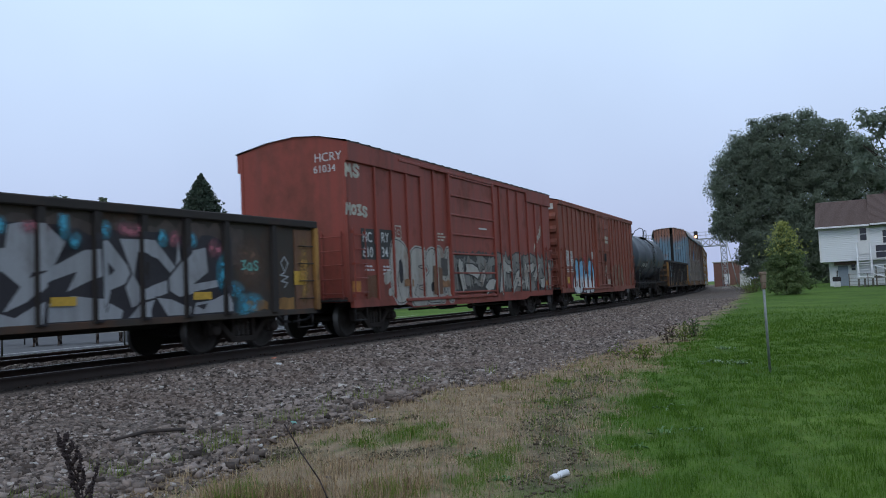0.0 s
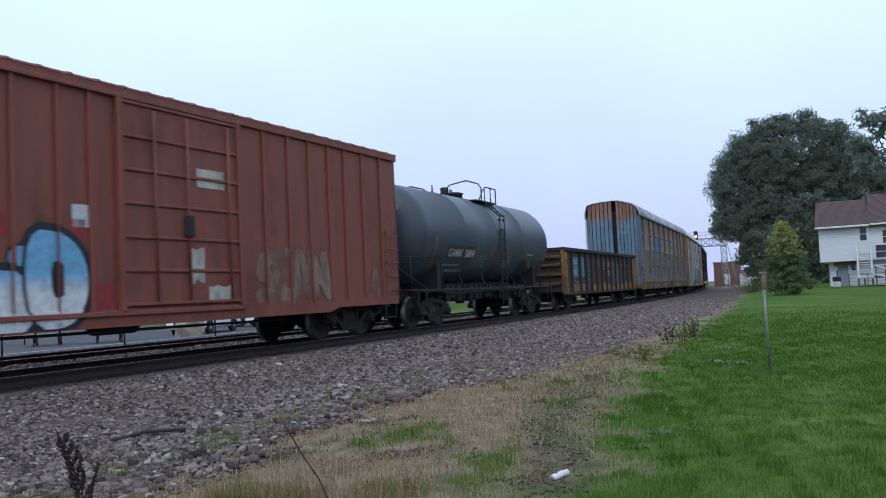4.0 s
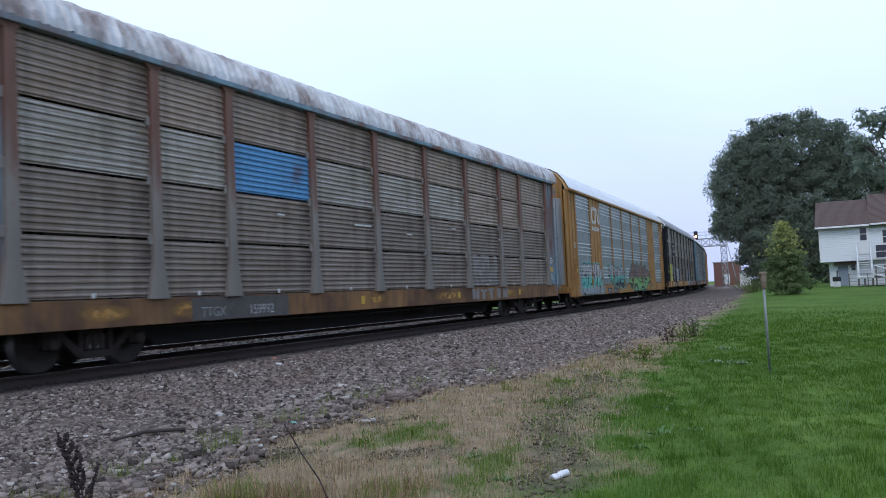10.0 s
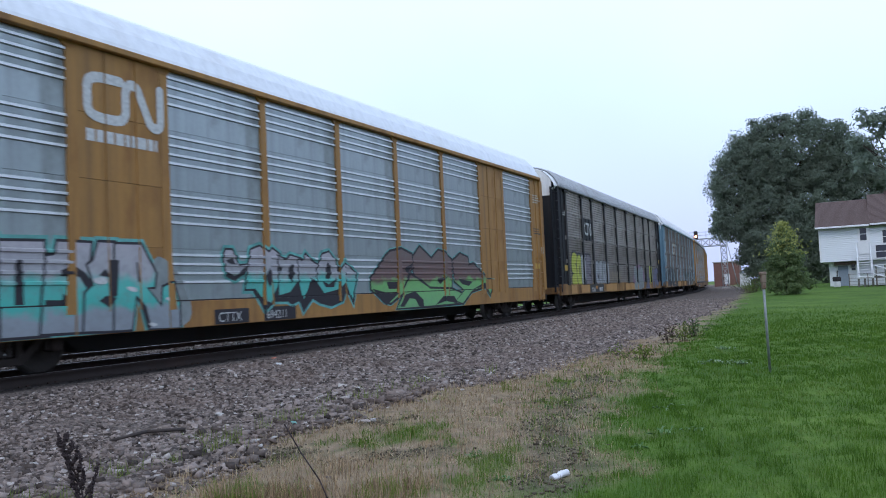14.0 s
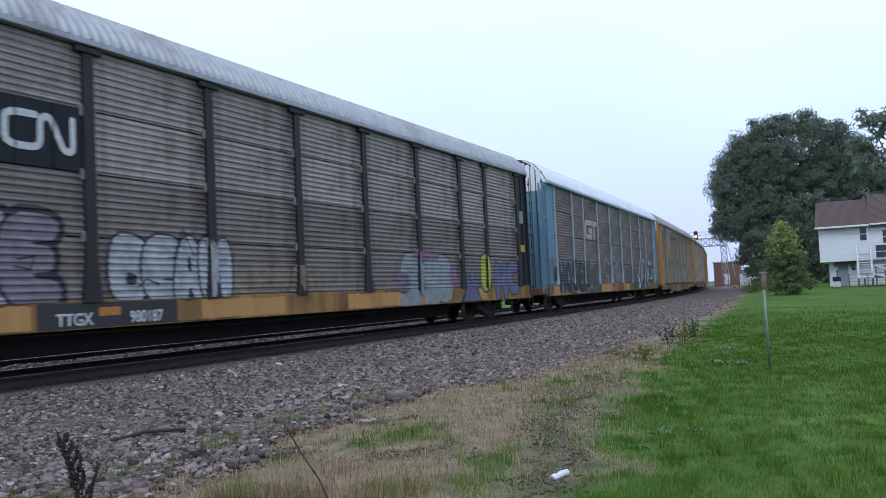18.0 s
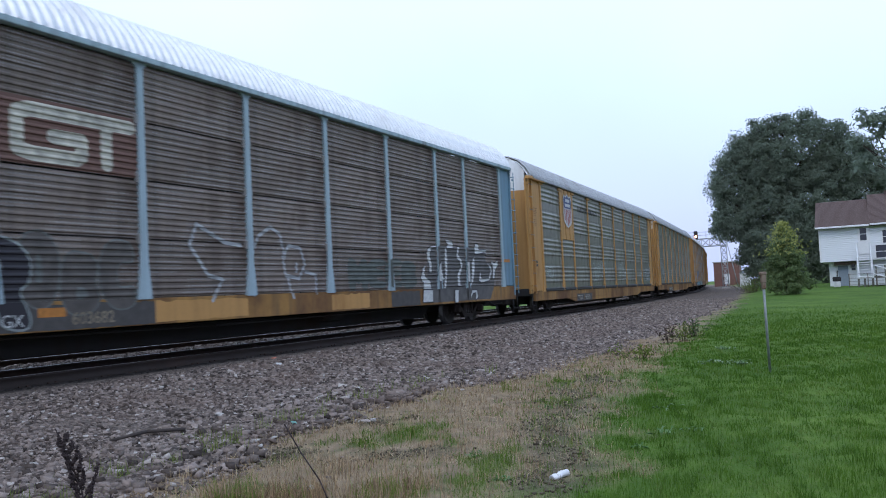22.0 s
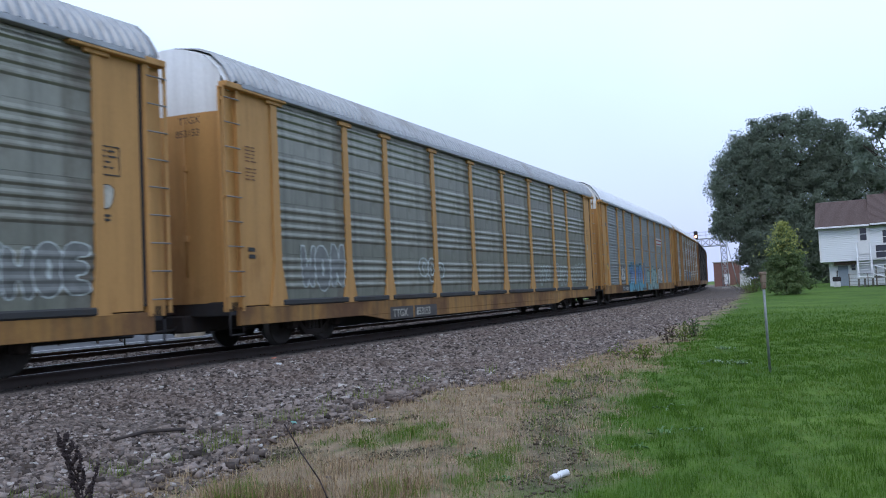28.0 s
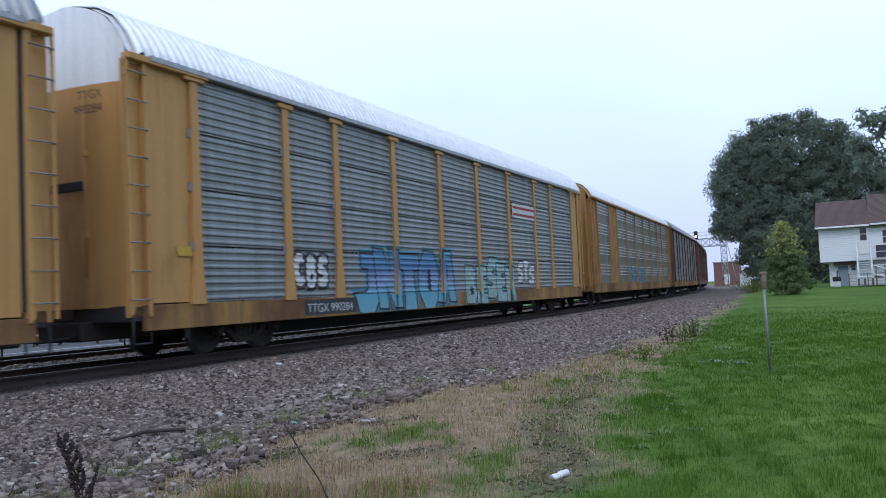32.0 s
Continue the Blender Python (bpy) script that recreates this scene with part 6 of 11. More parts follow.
piece(C_, ([[(7.0, 0.7), (7.5, 1.15), (7.2, 1.7), (7.75, 1.4), (8.05, 2.0), (8.1, 1.35), (8.6, 1.3), (8.2, 1.05), (8.5, 0.7)]], []), P_VIOLET2, P_BLACK, sC, 0.05, 0, strips=sC_posts, limits=(0.68, 2.3), lines=[[(7.5, 0.75), (7.8, 1.3), (8.3, 0.8)], [(7.3, 1.5), (7.8, 1.3), (8.4, 1.25)]])
piece(C_, spread("I", 8.35, 9.5, 1.0, 2.2, 13), P_LIME, P_BLACK, sC, 0.06, 2, strips=sC_posts, limits=(0.68, 2.4), lines=[[(8.8, 1.9), (9.0, 2.0), (9.05, 1.7)]])
piece(C_, spread("HC", 9.75, 12.0, 0.75, 2.0, 14, 0.03, 0.06), P_VIOLET2, P_BLACK, sC, 0.05, 2, strips=sC_posts, limits=(0.68, 2.4), label="violet bubble graffiti with black outlines")
patch(C_, -12.5, -11.95, 1.7, 1.93, P_YELLOW, (lambda z: 1.47, ()), "yellow_label", lift_by=0.03)
patch(C_, 12.2, 12.75, 2.35, 2.6, P_YELLOW, (lambda z: 1.47, ()), "yellow_label", lift_by=0.03)
patch(C_, 12.25, 12.7, 3.4, 3.85, P_FADE, (lambda z: 1.47, ()), "grey_label", lift_by=0.03)
small_print(C_, -12.4, 4.2, 2, 0.5, P_WHITE, (lambda z: 1.47, ()), lift_by=0.03)
for k, (xa, xb) in enumerate(((-11.5, -10.6), (-9.8, -8.2), (-5.2, -2.0), (0.5, 5.0), (7.5, 9.0))):
    patch(C_, xa, xb, 0.7, 1.06, M_YELLOW, (lambda z: 1.5, ()), "yellow_sill_patch", 0.02, k)
patch(C_, -8.1, -4.55, 0.68, 1.08, P_DARK, (lambda z: 1.5, ()), "dark_sill_patch")
patch(C_, -6.95, -6.5, 0.86, 1.0, P_ORANGE, (lambda z: 1.5, ()), "orange_label", lift_by=0.002)
lettering("TTGX", 0.27, C_, -7.76, 0.73, P_WHITE, (lambda z: 1.5, ()), 0.95, 0.006, lift_by=0.004)
lettering("980187", 0.27, C_, -6.33, 0.73, P_WHITE, (lambda z: 1.5, ()), 0.92, 0.006, lift_by=0.03)
end_lettering("TTGX", 0.24, C_, -HALF - 0.1, -0.15, 4.1, P_WHITE)
end_lettering("980187", 0.20, C_, -HALF - 0.1, -0.05, 3.88, P_WHITE)

D_, sD = autorack("light blue autorack with brown dusty panels", 21.4, M_BLUE, M_PAN_D, M_ROOF, M_YELLOW_SILL, M_BLUE_POST, fluted=True, top_band=M_WHITE, post_w=0.07, post_y=1.525, slit=0.03, band_z=4.9, smooth_end=False, rise=0.16)
patch(D_, -6.95, -4.25, 3.18, 4.2, plain("dull_red_emblem_ground", (0.15, 0.075, 0.055), 0.7), sD, "emblem_ground")
noodle(D_, -6.75, -4.4, 3.32, 4.06, P_CREAM, sD, 0.24, HOOK, label="cream block emblem")
sD_posts = post_strips(0.07, 1.525)
piece(D_, spread("HOSER", -11.75, -6.5, 0.78, 2.15, 4, 0.05, 0.04, 0.04), P_BLACK, P_FADE, sD, 0.035, 2, puff=0.03, strips=sD_posts, limits=(0.68, 2.4), label="black bubble graffiti with pale outlines")
piece(D_, spread("OBC", -6.7, -4.4, 0.95, 2.05, 6, 0.0, 0.1, 0.1), P_PAN_DIRT, P_SMOKE, sD, 0.03, 2, strips=sD_posts, limits=(0.68, 2.4))
noodle(D_, -3.1, 0.9, 0.95, 2.55, P_PALE, sD, 0.075, [[(.05, .95), (0, .7), (.12, .35), (.22, .3), (.14, .05)], [(.05, .95), (.14, .85), (.24, .75), (.36, .72)], [(.45, .1), (.42, .5), (.5, .85), (.6, .98), (.68, .9), (.72, .6)], [(.72, .35), (.7, .6), (.76, .75), (.86, .72), (.9, .5), (.84, .3), (.72, .35)], [(.82, .5), (.82, .4)], [(.9, .4), (1, .35), (1, .1)], [(.74, .3), (.78, .05)]], label="thin pale outlined graffiti", lift_by=0.01)
piece(D_, spread("MEEB", 2.3, 5.8, 1.12, 1.95, 9, 0.05, 0.08, 0.02), P_DIMGREEN, None, sD, soft=2, strips=sD_posts, limits=(1.1, 2.3))
patch(D_, 5.9, 11.4, 0.66, 1.2, P_MIST_PALE, sD, "pale_overspray", 0.06, 14)
patch(D_, -12.45, -11.95, 1.25, 1.85, P_DARK, (lambda z: 1.47, ()), "dark_plate", lift_by=0.03)
patch(D_, -12.6, -12.0, 2.1, 2.2, P_ORANGE, (lambda z: 1.47, ()), "orange_label", lift_by=0.03)
patch(D_, 12.0, 12.8, 1.95, 2.05, P_ORANGE, (lambda z: 1.47, ()), "orange_label", lift_by=0.03)
for k, (xa, xb) in enumerate(((-12.6, -11.6), (-9.0, -7.8), (-4.0, -1.5), (1.5, 3.2), (9.5, 10.6))):
    patch(D_, xa, xb, 0.7, 1.06, M_YELLOW, (lambda z: 1.5, ()), "yellow_sill_patch", 0.02, k)
patch(D_, 4.3, 5.9, 0.68, 1.07, P_GRIME, (lambda z: 1.5, ()), "grimy_sill_patch", 0.02, 9, 0.002)
patch(D_, -7.5, -4.0, 0.68, 1.07, P_GRIME, (lambda z: 1.5, ()), "grimy_sill_patch", 0.015, 5, 0.002)
patch(D_, -6.35, -5.85, 0.88, 1.02, P_ORANGE, (lambda z: 1.5, ()), "orange_label", lift_by=0.004)
lettering("TTGX", 0.26, D_, -7.3, 0.76, P_WHITE, (lambda z: 1.5, ()), lift_by=0.03)
lettering("603682", 0.27, D_, -5.75, 0.75, P_TAN, (lambda z: 1.5, ()), 1.05, 0.004, lift_by=0.006)

E_, sE = autorack("yellow autorack with grey-green panels and a striped shield", 50.0, M_YELLOW, M_PAN_F, M_ROOF_GREY, M_YELLOW_SILL, M_YELLOW, style="banded", foot=0.11, kick=M_KICK, post_w=0.085, post_y=1.505, slit=0.004, top_band=M_WHITE, bracket=True, belly=0.16, panel_z=(0.88, 5.2), sill_z=(0.52, 0.88), eave=M_ROOF_GREY,
                  special=lambda i, r: M_YELLOW if i == 1 and r >= 2 else None)
shield(E_, -8.74, -7.36, 3.55, 5.04, (lambda z: 1.53, ()))
lettering("BUILDING AMERICA", 0.34, E_, -6.15, 4.42, P_DARK, sE, 1.25, 0.006, 0.006)
for k, (xa, xb, za, zb, n) in enumerate(((-3.7, -2.3, 1.2, 2.2, 3), (-2.1, -0.8, 1.3, 2.25, 3), (2.2, 3.5, 1.3, 2.3, 3), (3.7, 4.95, 1.1, 1.95, 3), (8.3, 9.1, 1.2, 1.9, 2), (-11.7, -10.7, 1.4, 2.0, 2))):
    bubble_tag(E_, xa, xb, za, zb, n, P_TAG, sE, 30 + k)
piece(E_, spread("CHOE", 9.95, 11.9, 1.2, 2.0, 12, 0.05, 0.06), P_PAN_GHOST, P_TAG, sE, 0.03, 2, limits=(0.92, 2.4), label="thin pale bubble graffiti")
patch(E_, -7.05, -5.75, 0.36, 0.68, P_GRIME, (lambda z: 1.5, ()), "dark_sill_patch")
patch(E_, -5.65, -4.25, 0.36, 0.68, P_GRIME, (lambda z: 1.5, ()), "dark_sill_patch")
lettering("TTGX", 0.28, E_, -6.9, 0.42, P_CREAM, (lambda z: 1.5, ()), 1.1, 0.004, 0.004)
lettering("853510", 0.28, E_, -5.55, 0.42, P_CREAM, (lambda z: 1.5, ()), 1.05, 0.004, 0.004)

F_, sF = autorack("yellow autorack with grey panels and white-topped ends", 78.6, M_YELLOW, M_PAN_F, M_ROOF_GREY, M_YELLOW_SILL, M_YELLOW, style="banded", foot=0.2, kick=M_KICK, post_w=0.11, post_y=1.51, slit=0.004, top_band=M_WHITE, bracket=True, belly=0.16, panel_z=(0.88, 5.2), sill_z=(0.52, 0.88), eave=M_ROOF_GREY)
piece(F_, spread("WON", -11.1, -9.3, 1.2, 2.15, 15, 0.0, 0.06), P_PAN_GHOST, P_TAG, sF, 0.035, 1, limits=(0.92, 2.4), label="thin pale bubble graffiti")
for k, (xa, xb, za, zb, n) in enumerate(((-5.3, -3.7, 1.3, 2.05, 3), (5.2, 6.4, 1.05, 2.0, 3), (7.3, 8.8, 1.05, 2.0, 3), (9.5, 11.6, 1.0, 2.1, 4))):
    bubble_tag(F_, xa, xb, za, zb, n, P_TAG, sF, 50 + k)
patch(F_, -7.15, -5.85, 0.36, 0.68, P_GRIME, (lambda z: 1.5, ()), "dark_sill_patch")
patch(F_, -5.75, -4.35, 0.36, 0.68, P_GRIME, (lambda z: 1.5, ()), "dark_sill_patch")
lettering("TTGX", 0.28, F_, -7.0, 0.42, P_CREAM, (lambda z: 1.5, ()), 1.1, 0.004, 0.004)
lettering("853153", 0.28, F_, -5.65, 0.42, P_CREAM, (lambda z: 1.5, ()), 1.05, 0.004, 0.004)
end_lettering("TTGX", 0.2, F_, -HALF - 0.1, -0.5, 4.5, P_BLACK)
end_lettering("853153", 0.2, F_, -HALF - 0.1, -0.42, 4.25, P_BLACK)
for car, kind in ((E_, 0), (F_, 1)):
    plate = (lambda z: 1.478, ())
    a = HALF - POSTS[0] + 0.12
    noodle(car, a - 0.02, a + 0.52, 3.15, 3.62, P_DARK, plate, 0.02, [[(0, 0), (0, 1), (1, 1), (1, 0), (0, 0)]], 0.003)
    small_print(car, a + 0.04, 3.56, 4, 0.44, P_DARK, plate, 0.03, 0.06, 5 + kind, 0.003)
    piece(car, ([[(a + 0.06, 2.98), (a + 0.4, 2.98), (a + 0.36, 2.72), (a + 0.28, 2.6), (a + 0.18, 2.6), (a + 0.1, 2.72)]], []), P_CREAM, P_DARK, plate, 0.012, 1)
    small_print(car, a + 0.12, 2.5, 2, 0.26, P_DARK, plate, 0.04, 0.03, 8 + kind, 0.003)
    b = -HALF + 0.62
    small_print(car, b + 0.06, 4.1, 5, 0.4, M_BROWN, plate, 0.022, 0.05, 15 + kind, 0.003)
    small_print(car, b + 0.06, 3.66, 4, 0.4, M_BROWN, plate, 0.022, 0.05, 18 + kind, 0.003)
    for xa, xb, z in ((0.06, 0.28, 1.98), (0.08, 0.3, 1.84)):
        patch(car, b + xa, b + xb, z, z + 0.08, P_DARK, plate, "stencil_bar", lift_by=0.003)

G_, sG = autorack("yellow autorack with light grey slotted panels and a pale roof", 107.1, M_YELLOW, M_PAN_G, M_ROOF, M_YELLOW_SILL, M_YELLOW, post_w=0.1, slit=0.03, top_band=M_WHITE, bracket=True, style="fine", panel_z=(1.0, 5.2), sill_z=(0.56, 1.0), band_z=4.85, rise=0.2, eave=M_ROOF_GREY)
sG_posts = post_strips(0.1, 1.54)
piece(G_, spread("CBS", -8.9, -7.55, 1.24, 1.96, 2, -0.05, 0.03), P_WHITE, P_BLACK, sG, 0.05, 1, P_BLACK, 0.08, limits=(1.02, 2.4), label="white graffiti with black outlines")
piece(G_, spread("JNTOA", -6.3, -0.6, 0.62, 2.1, 3, 0.06, 0.1, 0.16), P_OCEAN, P_BLACK, sG, 0.055, 0, P_CYANDARK, 0.13, strips=sG_posts, limits=(0.58, 2.4), label="deep blue graffiti with black outlines")
piece(G_, spread("BESEN", 0.3, 4.7, 0.66, 1.95, 4, 0.0, 0.08, 0.08), P_AQUA, P_BLACK, sG, 0.055, 0, P_TEAL, 0.09, strips=sG_posts, limits=(0.58, 2.4), label="pale aqua graffiti with black outlines")
piece(G_, spread("STS", 5.0, 6.8, 1.22, 1.95, 5, 0.0, 0.1, 0.1), P_WHITE, P_BLACK, sG, 0.04, 1, strips=sG_posts, limits=(1.02, 2.4))
flag_side = (lambda z: 1.515, ())
patch(G_, 4.7, 7.1, 3.6, 4.12, P_WHITE, flag_side, "flag_plate")
patch(G_, 4.75, 7.05, 3.93, 4.02, P_RED, flag_side, "flag_stripe", lift_by=0.002)
patch(G_, 4.75, 7.05, 3.68, 3.77, P_RED, flag_side, "flag_stripe", lift_by=0.002)
patch(G_, -8.55, -6.35, 0.62, 0.96, P_DARK, (lambda z: 1.5, ()), "dark_sill_patch")
lettering("TTGX 990284", 0.28, G_, -8.45, 0.68, P_WHITE, (lambda z: 1.5, ()), 1.15, lift_by=0.003)
patch(G_, -12.45, -12.0, 1.85, 2.03, P_YELLOW, (lambda z: 1.47, ()), "yellow_label", lift_by=0.03)
end_lettering("TTGX", 0.22, G_, -HALF - 0.1, -0.5, 4.55, P_DARK)
end_lettering("990284", 0.22, G_, -HALF - 0.1, -0.42, 4.3, P_DARK)
bmx = bmesh.new()
chamfer_box(bmx, -HALF - 0.115, -HALF - 0.05, -0.55, 0.15, 3.0, 3.16, 0.01)
part("door_slot", bmx, M_BLACK, G_, "dark slot in the end door")

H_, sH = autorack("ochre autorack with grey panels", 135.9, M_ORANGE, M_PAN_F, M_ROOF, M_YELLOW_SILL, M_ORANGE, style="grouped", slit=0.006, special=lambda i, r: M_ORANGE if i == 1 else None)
graffiti(H_, -4.0, 2.0, 1.1, 2.0, "SOKER", P_BLUESP, P_FADE, sH, 0.2, 0.04, 5)
I_, sI = autorack("dark brown autorack with dusty panels", 164.5, M_BROWN, M_PAN_C, M_ROOF_GREY, M_YELLOW_SILL, M_DARK_POST)
J_, sJ = autorack("brown autorack with rusty panels", 193.2, M_BROWN, M_PAN_A, M_ROOF_GREY, M_BROWN, M_BROWN)
K_, sK = autorack("brown autorack with dusty grey panels", 221.9, M_BROWN, M_PAN_C, M_ROOF_GREY, M_BROWN, M_BROWN)

def wildstyle(car, x0, x1, z0, z1, n, fill, line, side, seed, label, xlim=(None, None)):
    """Interlocked angular spray-painted bars with pointed ends: dark outlines, then the fill, then thin cuts."""
    r = random.Random(seed)
    bars = []
    for k in range(n):
        u = (k + 0.5) / n
        cx = x0 + (x1 - x0) * u + r.uniform(-0.15, 0.15)
        kind = k % 4
        if kind == 0:
            L, w, a, cz = (z1 - z0) * r.uniform(0.75, 1.0), r.uniform(0.30, 0.44), r.uniform(1.2, 1.9), (z0 + z1) / 2
        elif kind == 1:
            L, w, a, cz = r.uniform(0.7, 1.1), r.uniform(0.26, 0.36), r.uniform(-0.35, 0.35), z1 - r.uniform(0.15, 0.4)
        elif kind == 2:
            L, w, a, cz = (z1 - z0) * r.uniform(0.6, 0.95), r.uniform(0.26, 0.36), r.choice((-1, 1)) * r.uniform(0.6, 1.0), (z0 + z1) / 2 + r.uniform(-0.2, 0.2)
        else:
            L, w, a, cz = r.uniform(0.6, 1.0), r.uniform(0.26, 0.38), r.uniform(-0.5, 0.4), z0 + r.uniform(0.15, 0.5)
        bars.append((cx, cz, L, w, a, r.uniform(0.1, 0.3), r.choice((0.5, 0.85, 1.2)), r.uniform(-0.08, 0.08)))
    for name, grow_by, lift_by, mat in (("graffiti_outline", 0.045, 0.004, line), ("graffiti_fill", 0.0, 0.005, fill)):
        bm = bmesh.new()
        for k, (cx, cz, L, w, a, tip, flare, bow) in enumerate(bars):
            hl, hw = L / 2 + grow_by, w / 2 + grow_by
            pts = [(-hl, -hw * 0.8), (0, -hw + bow), (hl - tip, -hw), (hl - tip, -hw * flare), (hl + tip * 0.6, 0.1 * hw), (hl - tip, hw * flare), (hl - tip, hw), (0, hw + bow), (-hl, hw * 0.9), (-hl + tip * 0.7, 0)]
            f = bm.faces.new([bm.verts.new((cx + x * math.cos(a) - z * math.sin(a), lift_by + k * 4e-4, cz + x * math.sin(a) + z * math.cos(a))) for x, z in pts])
            f.normal_update()
            bmesh.ops.triangulate(bm, faces=[f])
        trim(bm, 0.76, 2.52, *xlim)
        drape(bm, *side)
        tagged(part(name, bm, mat, car, label), kind="stuff")
    bm = bmesh.new()
    count = 0
    for cx, cz, L, w, a, tip, flare, bow in bars[::2]:
        count = strokes(bm, [[(cx + x * math.cos(a) - z * math.sin(a), cz + x * math.sin(a) + z * math.cos(a)) for x, z in ((-L * 0.3, w * 0.1), (L * 0.1, w * 0.22), (L * 0.25, -w * 0.2))]], 0.022, 0.022, count)
    trim(bm, 0.76, 2.52, *xlim)
    drape(bm, *side)
    tagged(part("graffiti_line", bm, line, car), kind="stuff")


piece(D_, ([[(6.4, 0.72), (6.47, 2.2), (7.25, 2.38), (9.15, 2.37), (10.62, 2.35), (10.68, 1.93), (11.6, 1.9), (11.3, 1.2), (10.9, 0.72)]], []), P_SHADE_GREY, None, sD, strips=sD_posts, limits=(0.68, 2.5))
WHITE_SHADING = [
    [(6.47, 2.21), (6.69, 2.33), (7.12, 2.36), (6.71, 2.28), (6.61, 2.06), (6.72, 1.81), (6.70, 1.58), (6.55, 1.60), (6.59, 1.79), (6.46, 1.98)],
    [(6.18, 1.71), (6.30, 1.77), (6.23, 1.52), (6.42, 1.37), (6.57, 1.36), (6.62, 1.11), (6.15, 1.12), (6.19, 1.29), (6.02, 1.41)],
    [(6.12, 1.09), (6.68, 1.07), (6.66, 0.75), (6.06, 0.75)],
    [(7.15, 1.78), (7.29, 1.94), (7.37, 1.60), (7.45, 1.42), (7.58, 1.37), (7.32, 1.34), (7.12, 1.32), (7.07, 1.48)],
    [(7.64, 2.33), (7.72, 2.29), (7.75, 1.88), (7.70, 1.52), (7.57, 1.11), (7.46, 1.13), (7.59, 1.48), (7.58, 1.96)],
    [(7.65, 2.56), (8.13, 2.52), (8.19, 2.33), (7.74, 2.32), (7.85, 2.42)],
    [(8.48, 2.36), (8.62, 2.37), (8.53, 2.11), (8.74, 1.99), (8.82, 1.82), (8.68, 1.58), (8.56, 1.47), (8.62, 1.18), (8.43, 1.18), (8.42, 1.52), (8.69, 1.77), (8.63, 1.94), (8.42, 2.02)],
    [(9.11, 1.91), (9.27, 1.93), (9.38, 1.47), (9.23, 1.30), (9.03, 1.30)],
    [(9.54, 1.91), (9.72, 2.10), (9.73, 1.74), (9.58, 1.34), (9.37, 1.14), (9.49, 1.51)],
    [(9.78, 2.37), (9.87, 2.51), (10.08, 2.49), (10.10, 2.31), (10.66, 2.33), (10.69, 2.17), (10.57, 2.26), (9.80, 2.17)],
    [(10.03, 1.33), (10.14, 1.63), (10.20, 1.38), (10.81, 1.40), (11.01, 1.65), (10.85, 1.84), (10.63, 1.89), (11.02, 1.82), (11.11, 1.61), (10.90, 1.35), (10.19, 1.26)],
    [(11.08, 1.96), (11.40, 1.90), (11.59, 2.00), (11.65, 1.83), (11.38, 1.70), (11.31, 1.42), (11.17, 1.37), (11.22, 1.80)],
    [(9.23, 0.75), (9.40, 1.03), (9.76, 1.02), (9.83, 0.80), (9.66, 0.73), (9.68, 0.96), (9.44, 0.94)],
    [(8.14, 1.06), (8.39, 1.05), (8.33, 0.68), (8.12, 0.67)],
]
piece(D_, (WHITE_SHADING, []), P_WHITE, P_BLACK, (lambda z: sD[0](z) + 0.008, sD[1]), 0.03, 0, limits=(0.68, 2.6), strips=[((lambda z: 1.533, ()), lim) for _, lim in sD_posts], label="white-shaded grey graffiti letters with dark edges")

